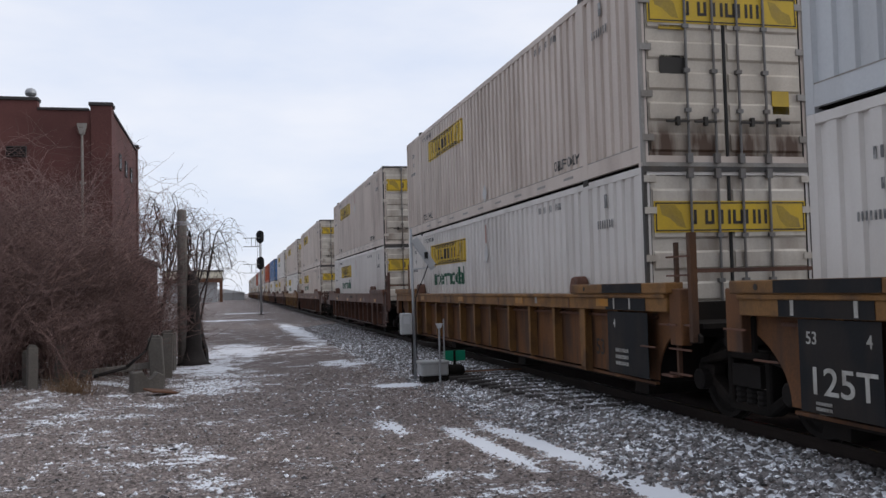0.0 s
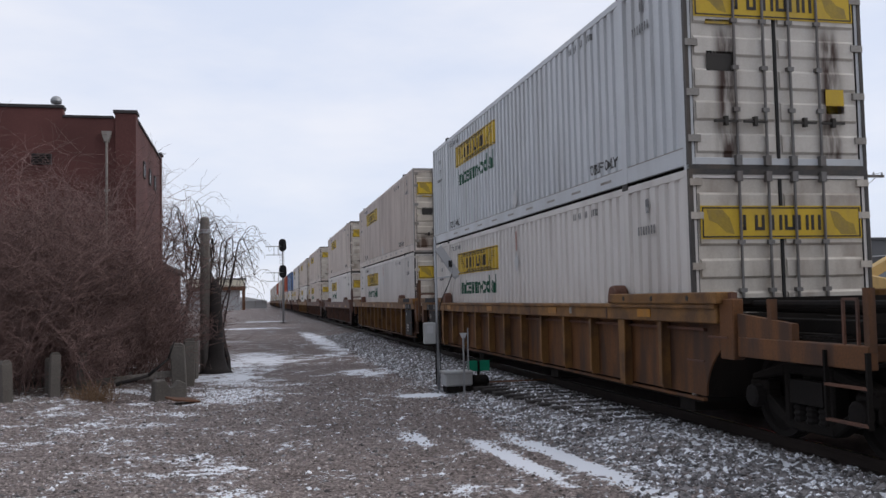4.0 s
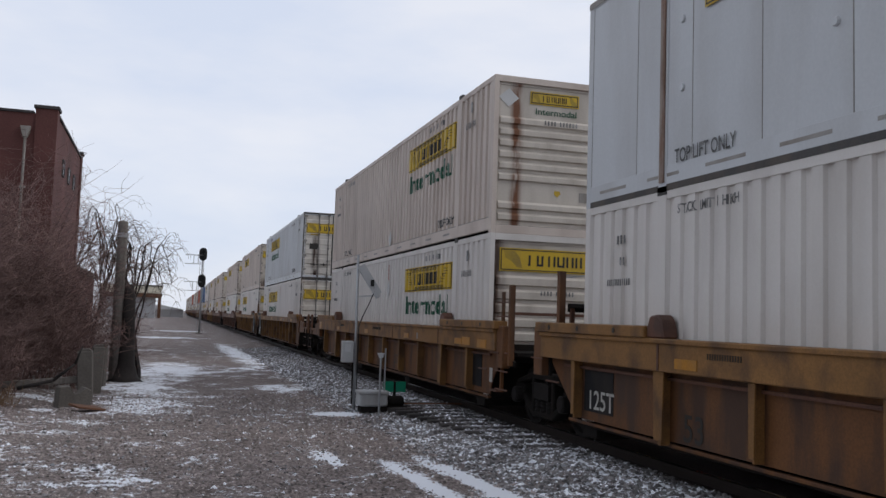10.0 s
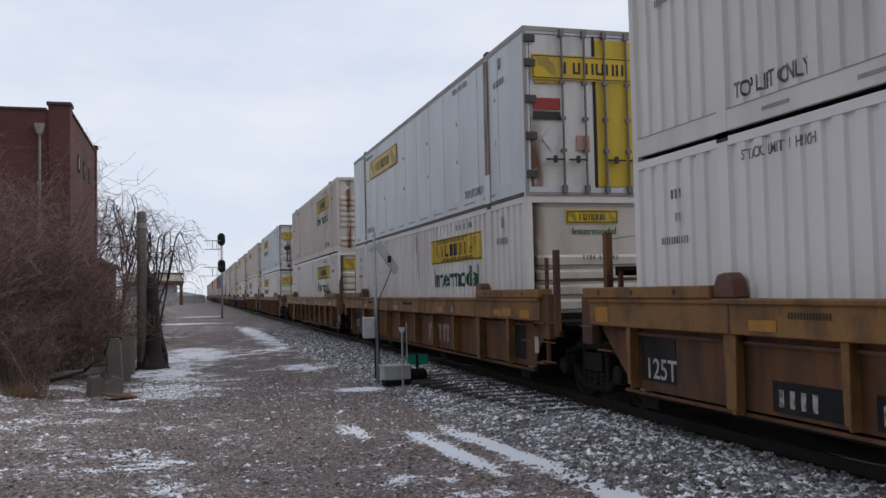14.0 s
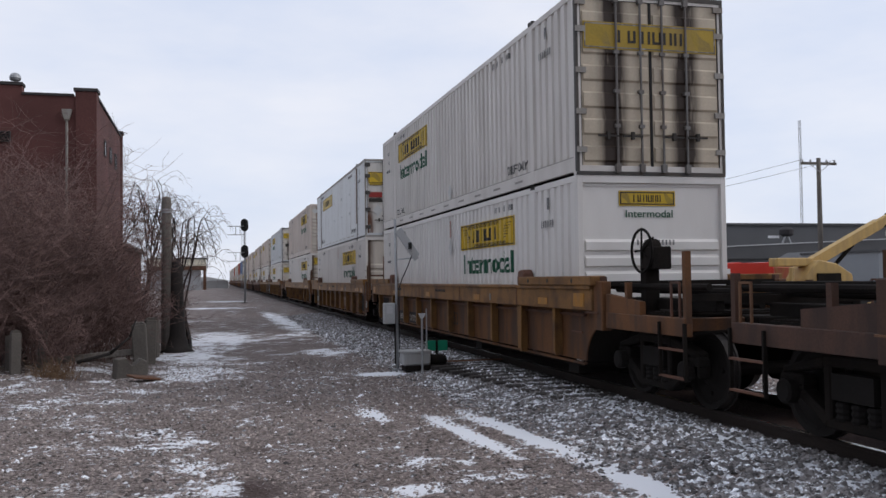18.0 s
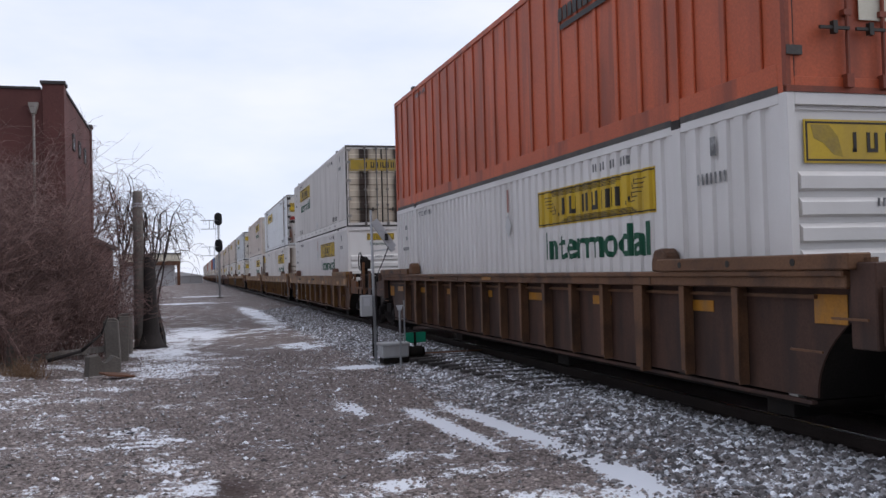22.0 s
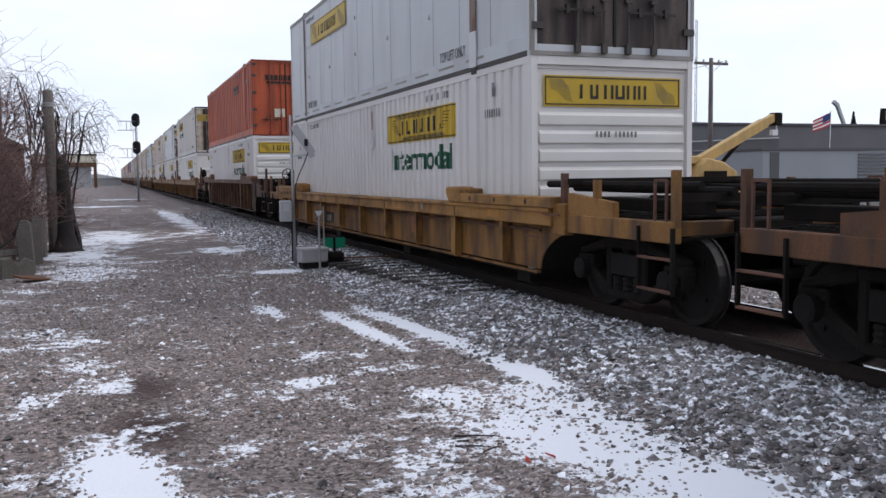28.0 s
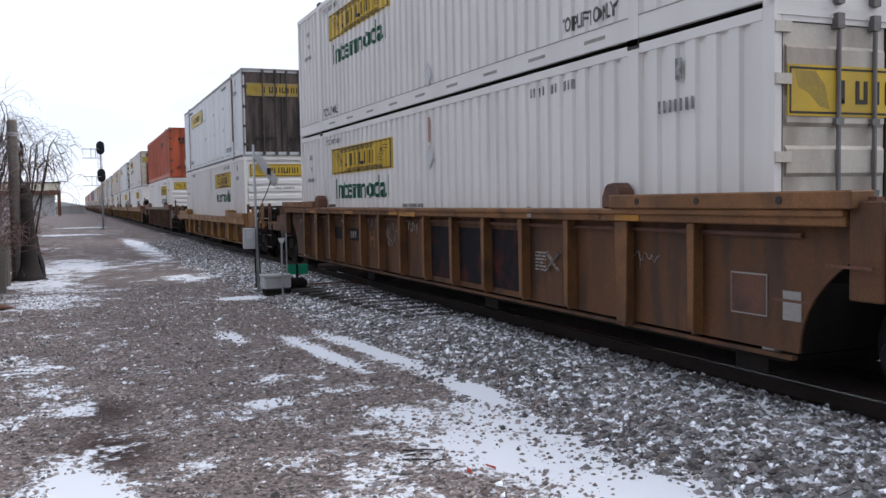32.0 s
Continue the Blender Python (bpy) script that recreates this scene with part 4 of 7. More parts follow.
for i, (x, y, h, sp, st) in enumerate(((-5.6, 21.5, 5.2, 1.6, 26), (-4.4, 22.5, 5.2, 1.5, 26), (-3.4, 22.0, 4.3, 1.2, 24), (-2.7, 23.0, 3.8, 1.0, 20), (-6.8, 23.0, 5.4, 1.6, 26), (-2.2, 25.0, 3.0, 0.9, 16),
                                       (-3.2, 26.0, 3.9, 1.2, 20), (-4.9, 25.2, 5.0, 1.5, 24), (-3.0, 20.4, 2.2, 0.7, 14), (-4.9, 20.3, 2.8, 0.9, 16), (-6.2, 20.0, 3.2, 0.9, 16), (-1.9, 23.6, 1.9, 0.6, 10), (-2.4, 27.6, 3.0, 0.8, 14), (-5.9, 24.8, 5.9, 1.6, 24), (-7.6, 24.5, 6.0, 1.6, 22), (-4.0, 24.0, 5.6, 1.2, 24), (-5.0, 23.4, 6.0, 1.2, 22), (-6.4, 22.0, 6.2, 1.3, 22), (-5.3, 26.4, 6.2, 1.3, 20), (-3.5, 23.2, 5.0, 0.9, 18), (-2.9, 24.6, 4.6, 0.8, 16))):
    bush(x, y, h, sp, st, 20 + i)


def tree(x, y, h, seed, spread, label, limbs=9, trunk=0.12):
    """A weeping tree: limbs arch up and over, and their twigs hang."""
    rng = random.Random(seed)
    ob = thing("bare_tree", label, "tree", "", (x, y, ground_z(x, y)))
    main, fine = [], []
    t = grow(rng, (0, 0, -0.1), (0.05, 0, 1), h * 0.55, trunk, 0.0, 6, 0.07)
    main.append((t, trunk, trunk * 0.55))
    for k in range(limbs):
        a = 2 * math.pi * (k + rng.random() * 0.7) / limbs
        r, top = spread * rng.uniform(0.55, 1.05), h * rng.uniform(0.80, 1.0)
        foot = t[rng.randrange(3, len(t))]
        b = []
        for i in range(11):                      # up, over, and down again
            u = i / 10
            out = r * (u ** 0.8)
            z = foot.z + (top - foot.z) * math.sin(min(1.0, u * 1.35) * math.pi / 2) - (top * 0.42) * max(0.0, u - 0.55) ** 1.3 * 2.2
            b.append(Vector((foot.x + out * math.cos(a) + rng.gauss(0, 0.035 * h / 4), foot.y + out * math.sin(a) + rng.gauss(0, 0.035 * h / 4), max(0.3, z))))
        main.append((b, trunk * 0.27, 0.008))
        for q in range(9):
            j = rng.randrange(3, len(b))
            a2 = a + rng.gauss(0, 0.9)
            c = grow(rng, b[j], (0.8 * math.cos(a2), 0.8 * math.sin(a2), rng.uniform(0.0, 0.9)), h * rng.uniform(0.14, 0.27), 0.01, 0.9, 7, 0.12)
            fine.append((c, 0.009, 0.004))
            for w in range(2):
                e = rng.randrange(1, len(c))
                a3 = rng.random() * 2 * math.pi
                d = grow(rng, c[e], (0.5 * math.cos(a3), 0.5 * math.sin(a3), rng.uniform(-0.6, 0.4)), h * rng.uniform(0.07, 0.15), 0.006, 0.9, 5, 0.12)
                fine.append((d, 0.006, 0.003))
    twigs("trunk", main, "bark", ob, "grey-brown trunk and limbs")
    twigs("crown", fine, "pale_twig", ob, "fine drooping bare twigs")
    return ob


tree(-0.55, 27.0, 4.25, 5, 0.95, "small leafless weeping tree beside the pole", 12)
tree(-2.75, 40.0, 6.5, 8, 1.7, "leafless weeping tree behind the brush", 12)
tree(-4.2, 43.0, 6.0, 9, 1.7, "leafless weeping tree behind the brush", 10)
bush(-0.85, 26.6, 2.6, 0.35, 12, 77, "twig", 0.02, "dark vine tangle round the pole", lean=0.12)


def stump():
    ob = thing("tree_trunk", "dark old trunk with a flared foot", "tree", at=(-0.85, 25.9, 0))
    part("trunk", 0, lambda bm: lathe(bm, [(0.55, -0.05), (0.34, 0.12), (0.24, 0.45), (0.19, 1.2), (0.16, 2.3), (0.08, 2.6)], (0, 0, 0), 'z', 12), "bark", ob, "dark bark", None, True)


stump()


def fence_posts():
    for k, (x, y, h, w) in enumerate(((-1.45, 20.9, 1.02, 0.30), (-1.38, 22.6, 1.05, 0.26), (-3.85, 20.0, 0.95, 0.2), (-4.5, 19.0, 0.88, 0.2), (-3.45, 20.6, 0.9, 0.15), (-4.1, 20.8, 0.8, 0.15), (-1.32, 24.2, 1.0, 0.15))):
        ob = thing("fence_post", "weathered concrete fence post", "fence post", "old fence posts", pose(x, y, 0, 0, (-3, 2, 1, -2, 3, 0, 1)[k], 10 * k))
        part("post", (h, w), boxes((-w / 2, w / 2, -w / 2, w / 2, -0.1, h)), "fence", ob, "", None, False, 0.02)
        part("chamfer", (h, w), lambda bm: plate(bm, [(-w / 2 + 0.005, h), (w / 2 - 0.005, h), (w / 4, h + 0.05), (-w / 4, h + 0.05)], -w / 2 + 0.01, w / 2 - 0.01, 'y'), "fence", ob)
    ob = thing("fence_rail", "grey sagging timber fence rail", "fence", "", (0, 0, 0))
    part("rail", 0, lambda bm: [bar(bm, (-1.5, 21.0, 0.42), (-3.4, 20.4, 0.30), 0.05, 0.14)], "old_wood", ob, "", None, False, 0.01)
    blk = thing("concrete_block", "broken concrete block lying by the fence", "block", at=pose(-1.58, 19.5, 0.0, 0, 6, 20))
    part("block", 0, lambda bm: plate(bm, [(-0.32, -0.05), (0.32, -0.05), (0.30, 0.34), (0.16, 0.40), (0.06, 0.24), (-0.05, 0.22), (-0.14, 0.40), (-0.33, 0.36)], -0.16, 0.16, 'y'), "fence", blk, "", None, False, 0.02)
    rs = thing("scrap_plate", "rusty brown scrap plate on the ground", "scrap", at=pose(-1.25, 18.75, 0.06, 4, 8, 30))
    part("plate", 0, boxes((-0.28, 0.28, -0.2, 0.2, -0.02, 0.02)), "rust", rs, "", None, False, 0.008)
    fb = thing("fallen_branch", "dark bare branch leaning on the fence posts", "branch", at=(-2.6, 20.3, 0.15))
    part("limb", 0, lambda bm: [rod(bm, (-0.1, 0, 0.12), (0.55, 0.05, 0.28), 0.04, 0.035), rod(bm, (0.55, 0.05, 0.28), (0.95, 0.1, 0.62), 0.035, 0.025), rod(bm, (0.95, 0.1, 0.62), (1.08, 0.12, 1.0), 0.025, 0.012)], "bark", fb, "", None, True)
    gr = thing("dry_grass_tuft", "tuft of dry brown grass", "grass", "", (-2.95, 18.9, 0.02))
    rng = random.Random(4)
    twigs("blade", [(grow(rng, (rng.gauss(0, 0.16), rng.gauss(0, 0.16), -0.02), (rng.gauss(0, 0.4), rng.gauss(0, 0.4), 1), rng.uniform(0.25, 0.6), 0.005, 0.3, 4, 0.1), 0.006, 0.002) for i in range(260)], "grass", gr, "dry brown blades")


M["grass"] = material("dry_grass", (0.17, 0.105, 0.06), 0.9, 0, 0.25, 2, 0, 20, island=0.3)
fence_posts()


# ---- the yard beyond the track ----
def utility_pole(x, y, z):
    up = thing("utility_pole", "tall wooden utility pole with a crossarm", "utility pole", at=(x, y, z))
    part("shaft", 0, lambda bm: rod(bm, (0, 0, 0), (0, 0, 8.75), 0.17, 0.12, 12), "old_wood", up, "", None, True)
    part("crossarm", 0, boxes((-1.2, 1.2, -0.07, 0.07, 8.35, 8.50)), "old_wood", up)
    for q in (-1.1, -0.55, 0.55, 1.1):
        part("insulator", 0, lambda bm: lathe(bm, [(0.04, 0), (0.07, 0.06), (0.04, 0.16)], (0, 0, 8.5), 'z', 8), "shed_light", up, "", (q, 0, 0))
    part("brace", 0, lambda bm: [bar(bm, (-0.7, -0.08, 8.4), (0, -0.12, 7.9), 0.04, 0.02), bar(bm, (0.7, -0.08, 8.4), (0, -0.12, 7.9), 0.04, 0.02)], "steel_grey", up)


def yard():
    big = thing("warehouse", "long grey flat-roofed warehouse", "building", at=(36, 75, 0))
    part("wall", 0, boxes((0, 70, 0, 0.4, 0, 6.6), (0, 0.4, 0.4, 30, 0, 6.6), (69.6, 70, 0.4, 30, 0, 6.6), (0.4, 69.6, 29.6, 30, 0, 6.6)), "shed_grey", big, "grey clad wall")
    part("roof", 0, boxes((-0.2, 70.2, -0.2, 30.2, 6.6, 6.85)), "shed_roof", big, "", None, False, 0.03)
    hall = thing("low_hall", "low dark-roofed hall with a pale roof edge", "building", at=(38.5, 68, 0))
    part("wall", 0, boxes((0.2, 22, 0.5, 5.5, 0, 3.5)), "shed_grey", hall)
    part("roof", 0, lambda bm: plate(bm, [(0, 3.3), (0, 3.5), (3.5, 4.3), (22, 5.0), (22, 3.3)], 0, 6, 'y'), "shed_roof", hall, "dark sloping roof")
    part("roof_edge", 0, lambda bm: [bar(bm, (3.5, -0.03, 4.33), (22, -0.03, 5.03), 0.06, 0.09)], "shed_light", hall, "pale roof edge")
    fan = thing("roof_ventilator", "dark roof ventilator with pale vanes on the hall roof", "ventilator", at=(50.3, 69.5, 4.7))
    part("stand", 0, lambda bm: [bar(bm, (-0.5, 0, -0.1), (0, 0, 0.9), 0.12, 0.12), bar(bm, (0.5, 0, -0.1), (0, 0, 0.9), 0.12, 0.12)], "steel_grey", fan)
    part("drum", 0, lambda bm: lathe(bm, [(0.35, 0.6), (0.62, 0.8), (0.62, 1.2), (0.3, 1.45)], (0, 0, 0), 'z', 14), "wall_dark", fan, "dark drum")
    part("vane", 0, boxes((-1.9, -0.8, -0.05, 0.05, 0.45, 0.68)), "tarp", fan, "pale vane")
    shed = thing("gable_shed", "grey clad shed with a dark gabled roof", "building", at=(28.0, 62, 0))
    part("wall", 0, lambda bm: plate(bm, [(-3.5, 0), (8.5, 0), (8.5, 3.3), (2.5, 5.5), (-3.5, 3.3)], 0, 12, 'y'), "wall_grey", shed, "pale grey wall")
    part("roof", 0, lambda bm: plate(bm, [(-3.9, 3.25), (-3.9, 3.45), (2.5, 5.85), (8.9, 3.45), (8.9, 3.25), (2.5, 5.6)], -0.4, 12.4, 'y'), "shed_roof", shed, "dark roof")
    for d in (-1, 1):
        part("fascia", d, lambda bm: [bar(bm, (2.5 + d * 6.4, -0.44, 3.38), (2.5, -0.44, 5.74), 0.05, 0.22)], "shed_light", shed, "pale fascia board")
    silo = thing("silo", "pale domed steel silo", "silo", at=(26.2, 60, 0))
    part("shell", 0, lambda bm: lathe(bm, [(1.0, 0), (1.0, 4.6), (0.85, 5.2), (0.5, 5.6), (0.1, 5.75)], (0, 0, 0), 'z', 24), "shed_light", silo, "", None, True)
    hut = thing("yard_house", "dark house with a pitched roof and pale windows", "building", at=(38.6, 50, 0))
    part("wall", 0, lambda bm: plate(bm, [(0, 0), (3.2, 0), (3.2, 2.4), (1.6, 3.1), (0, 2.4)], 0, 5, 'y'), "wall_dark", hut)
    part("roof", 0, lambda bm: plate(bm, [(-0.5, 2.3), (-0.5, 2.5), (1.6, 3.45), (3.8, 2.5), (3.8, 2.3), (1.6, 3.2)], -0.5, 5.5, 'y'), "shed_roof", hut)
    for k in range(3):
        part("window", 0, boxes((0, 0.35, -0.04, 0.0, 0, 0.9)), "shed_light", hut, "pale window", (1.0 + k * 0.6, 0, 1.2))
    tr = thing("clad_shed", "blue-grey metal-clad yard shed with louvres", "building", at=(32.8, 38, 0))
    part("wall", 0, boxes((0, 14, 0, 6, 0, 3.0)), "cladding", tr, "blue-grey cladding", None, False, 0.02)
    part("roof_edge", 0, boxes((-0.08, 14.08, -0.08, 6.08, 3.0, 3.12)), "shed_roof", tr)
    part("door", 0, boxes((0.5, 1.1, -0.03, 0.0, 0, 2.9)), "shed_roof", tr, "dark door opening")
    for k in range(10):
        part("louvre", 0, boxes((6.6, 9.5, -0.06, 0.0, 0, 0.1)), "shed_grey", tr, "", (0, 0, 1.0 + k * 0.19))

    cr = thing("mobile_crane", "yellow mobile crane with a raised telescopic boom", "crane", at=(24.4, 32, 0))
    part("chassis", 0, boxes((-2.2, 2.6, -1.1, 1.1, 0.75, 1.2), (-2.5, -1.6, -1.1, 1.1, 0.9, 1.6)), "crane_yellow", cr, "yellow chassis", None, False, 0.04)
    part("boom_rear", 0, boxes((-1.95, -0.25, -0.3, 0.3, 2.25, 2.6)), "crane_yellow", cr, "yellow rear end of the boom", None, False, 0.04)
    part("outrigger", 0, boxes((-2.0, -1.86, -1.25, -1.1, 0.1, 2.2)), "crane_yellow", cr, "yellow outrigger leg", None, False, 0.02)
    part("turret", 0, lambda bm: plate(bm, [(-0.9, 1.2), (1.4, 1.2), (1.35, 1.9), (0.6, 2.35), (-0.2, 2.5), (-0.6, 2.2), (-0.9, 1.7)], -0.7, 0.7, 'y'), "crane_yellow", cr, "", None, False, 0.05)
    part("hose_box", 0, boxes((-0.4, 0.7, -0.8, -0.7, 1.35, 1.95)), "iron", cr, "dark machinery opening")
    part("boom", 0, lambda bm: [bar(bm, (-0.4, 0, 2.25), (3.3, 0, 4.05), 0.42, 0.42), bar(bm, (3.2, 0, 4.0), (3.9, 0, 4.34), 0.33, 0.33)], "crane_yellow", cr, "yellow telescopic boom", None, False, 0.02)
    part("boom_head", 0, boxes((3.75, 4.15, -0.22, 0.22, 3.95, 4.5)), "iron", cr, "dark boom head", None, False, 0.03)
    part("hook_block", 0, lambda bm: [rod(bm, (4.0, 0, 3.95), (4.0, 0, 3.6), 0.03), box(bm, 3.7, 4.0, -0.1, 0.1, 3.5, 3.75)], "tarp", cr)
    part("ram", 0, lambda bm: [rod(bm, (0.6, 0, 1.9), (2.0, 0, 3.2), 0.09)], "iron", cr)
    for x in (-1.6, 0.0, 1.7):
        for y in (-1.05, 1.05):
            wheel = part("wheel", 0, lambda bm: lathe(bm, [(0.25, -0.16), (0.50, -0.16), (0.54, -0.1), (0.54, 0.1), (0.50, 0.16), (0.25, 0.16)], (0, 0, 0), 'y', 20), "rubber", cr, "black tyre", (x, y, 0.54))
            part("hub", 0, lambda bm: lathe(bm, [(0.10, -0.19), (0.26, -0.15), (0.26, 0.15), (0.10, 0.19)], (0, 0, 0), 'y', 14), "crane_yellow", wheel)
    rd = thing("red_truck", "red truck with a wedge-shaped bed parked in the yard", "truck", at=(21.1, 34, 0))
    part("bed", 0, lambda bm: plate(bm, [(0, 1.5), (0, 2.42), (1.2, 2.48), (1.25, 2.4), (2.8, 2.48), (2.85, 1.95)], 0, 1.9, 'y'), "truck_red", rd, "bright red wedge bed", None, False, 0.04)
    part("mark", 0, boxes((0.45, 0.65, -0.012, 0.0, 1.85, 2.2)), "tarp", rd, "white mark")
    part("cab", 0, lambda bm: plate(bm, [(3.1, 0.9), (4.6, 0.9), (4.6, 1.6), (4.4, 2.25), (3.1, 2.3)], 0.8, 2.4, 'y'), "truck_faded", rd, "dark red cab", None, False, 0.05)
    part("chassis", 0, boxes((-0.1, 4.6, 0.3, 1.6, 0.75, 1.0)), "iron", rd, "black chassis")
    for x in (0.6, 1.7, 3.8):
        part("wheel", 1, lambda bm: lathe(bm, [(0.2, -0.12), (0.46, -0.12), (0.5, -0.06), (0.5, 0.06), (0.46, 0.12), (0.2, 0.12)], (0, 0, 0), 'y', 16), "rubber", rd, "black tyre", (x, 0.3, 0.5))
    ld = thing("front_loader", "yellow wheeled loader with an open-sided cab", "loader", at=(19.6, 36, 0))
    part("body", 0, lambda bm: plate(bm, [(0, 0.9), (2.7, 0.9), (2.7, 2.0), (1.4, 2.1), (1.2, 2.2), (0.1, 2.2), (0, 1.9)], 0, 1.6, 'y'), "crane_yellow", ld, "yellow body", None, False, 0.05)
    for x in (1.25, 2.1):
        part("cab_post", x, boxes((x, x + 0.09, 0.1, 0.19, 2.05, 2.85)), "crane_yellow", ld, "yellow cab post")
    part("cab_window", 0, boxes((1.36, 2.08, 0.2, 1.3, 2.1, 2.78)), "glass", ld, "dark cab window")
    part("cab_roof", 0, boxes((1.15, 2.3, 0.0, 1.5, 2.82, 2.93)), "crane_yellow", ld, "", None, False, 0.03)
    for x in (0.5, 2.2):
        part("wheel", 2, lambda bm: lathe(bm, [(0.3, -0.2), (0.62, -0.2), (0.68, -0.1), (0.68, 0.1), (0.62, 0.2), (0.3, 0.2)], (0, 0, 0), 'y', 18), "rubber", ld, "black tyre", (x, -0.1, 0.68))
    wires = thing("overhead_wires", "thin dark overhead wires between the utility poles", "wires", at=(34.85, 45, 0))
    for x in (-1.1, 1.1):
        pts = [Vector((x - 1.3 * u, 65 * u, 8.64 + 0.3 * u - 3.2 * u * (1 - u))) for u in (i / 10 for i in range(11))]
        part("wire", x, lambda bm: [rod(bm, a, b, 0.012, n=5) for a, b in zip(pts, pts[1:])], "rubber", wires)
    for px, py, pz in ((34.85, 45, 0), (33.55, 110, 0.3)):
        utility_pole(px, py, pz)
    fp = thing("flagpole", "white flagpole with a striped flag flying", "flag", at=(58.9, 60, 0))
    part("pole", 0, lambda bm: rod(bm, (0, 0, 0), (0, 0, 7.0), 0.05, 0.035, 8), "shed_light", fp, "", None, True)
    for k in range(7):
        part("stripe", k, lambda bm, k=k: plate(bm, [(0, 6.85 - k * 0.16), (0, 6.69 - k * 0.16), (-1.0, 6.30 - k * 0.155), (-1.9, 5.98 - k * 0.14), (-1.9, 6.12 - k * 0.14), (-1.0, 6.455 - k * 0.155)], -0.012, 0.012, 'y'), "flag_red" if k % 2 == 0 else "flag_white", fp)
    part("canton", 0, lambda bm: plate(bm, [(0, 6.86), (0, 6.25), (-0.85, 5.92), (-0.85, 6.52)], -0.03, -0.014, 'y'), "flag_blue", fp)
    tw = thing("radio_tower", "very thin far lattice radio tower", "tower", at=(187, 250, 0))

    def lattice(bm):
        for a in range(3):
            x, y = 0.4 * math.cos(a * 2.094), 0.4 * math.sin(a * 2.094)
            bar(bm, (x, y, 0), (x, y, 52), 0.12, 0.12)
        for k in range(26):
            bar(bm, (0.4, 0, k * 2), (-0.2, 0.35, k * 2 + 2), 0.07, 0.07)
    part("lattice", 0, lattice, "steel_grey", tw)
    bm_ = thing("lattice_crane", "far crane boom with a white sheet hanging", "crane", at=(81, 82, 0))
    part("boom", 0, lambda bm: [bar(bm, (2.6, 0, 5.0), (0.3, 0, 9.7), 0.35, 0.35), bar(bm, (0.5, 0, 9.4), (-0.2, 0, 9.9), 0.4, 0.4)], "steel_grey", bm_)
    part("sheet", 0, lambda bm: plate(bm, [(1.0, 4.2), (5.8, 4.6), (5.4, 7.4), (3.0, 6.2)], -0.05, 0.05, 'y'), "tarp", bm_, "white sheet")
    part("mast", 0, lambda bm: [bar(bm, (7.2, 0, 0), (7.6, 0, 9.2), 0.5, 0.5), bar(bm, (9.2, 0, 0), (7.7, 0, 9.2), 0.2, 0.2)], "iron", bm_)
    rng = random.Random(3)
    con = thing("conifer", "dark conifer behind the sheds", "tree", "", (86.0, 84, 0))
    part("trunk", 0, lambda bm: rod(bm, (0, 0, 0), (0, 0, 8.5), 0.2, 0.03, 8), "bark", con)
    paths = []
    for k in range(240):
        z = 1.0 + 8.0 * rng.random()
        a = rng.random() * 6.283
        r = (9.2 - z) * 0.26
        paths.append(([Vector((0, 0, z)), Vector((r * 0.6 * math.cos(a), r * 0.6 * math.sin(a), z - 0.1)), Vector((r * math.cos(a), r * math.sin(a), z - 0.45))], 0.14, 0.03))
    twigs("crown", paths, "conifer", con, "dark needled boughs")


yard()


# ---- ties ----
def ties():
    rng = random.Random(11)

    def tie(bm):
        box(bm, -1.295, 1.295, -0.115, 0.115, -0.06, 0.118)
    made = []
    for k in range(150):
        y = -8 + k * 0.53
        ob = part("tie", "plain", tie, "tie", None, "", pose(TRACK_MID + bend(y) + rng.gauss(0, 0.02), y, 0, 0, 0, rng.gauss(0, 0.8)), False, 0.012)
        made.append(ob)
    bed = thing("track_ties", "dark creosoted timber ties under the rails", "railway ties", kind="structure")
    for ob in made:
        ob.parent = bed

    def long_tie(bm):
        box(bm, -2.6, -1.31, -0.12, 0.12, -0.06, 0.122)
    for k in range(14):
        y = 12.67 + k * 0.53
        part("switch_tie", 0, long_tie, "tie", bed, "long switch timber", pose(TRACK_MID + 0.75 - 0.055 * k, y, 0.02, 0, 0, rng.gauss(0, 0.6)), False, 0.012)


ties()

# ---- the train: double-stack well cars, moving away along the track ----
CW, CL, CH = 1.2955, 16.154, 2.896     # half width, length and height of a 53 ft container
RAIL_TOP, FLOOR = 0.28, 0.355          # rail head over the ground; lower container's floor over the rail
TRACK_X = 6.848
# how far the rear of the second stack has come, by time
RUN = [(0, -8.44), (1, -3.62), (2, 1.20), (5, 15.60), (6, 20.36), (7, 25.10), (8, 29.83), (9, 34.54), (10, 39.24), (11, 43.92), (12, 48.61),
       (13, 53.30), (14, 57.99), (15, 62.66), (18, 76.56), (19, 81.21), (20, 85.84), (21, 90.46), (22, 95.06), (23, 99.66), (24, 104.25), (25, 108.81), (28, 122.48), (29, 127.09), (30, 131.70), (31, 136.31), (32, 140.93)]


def run_at(t):
    for i in range(len(RUN) - 1):
        if t <= RUN[i + 1][0]:
            break
    (t0, s0), (t1, s1) = RUN[i], RUN[i + 1]

    def slope(k):
        a, b = max(0, k - 1), min(len(RUN) - 1, k + 1)
        return (RUN[b][1] - RUN[a][1]) / (RUN[b][0] - RUN[a][0])
    h, u = t1 - t0, (t - t0) / (t1 - t0)
    return ((2 * u**3 - 3 * u**2 + 1) * s0 + (u**3 - 2 * u**2 + u) * h * slope(i)
            + (-2 * u**3 + 3 * u**2) * s1 + (u**3 - u**2) * h * slope(i + 1))


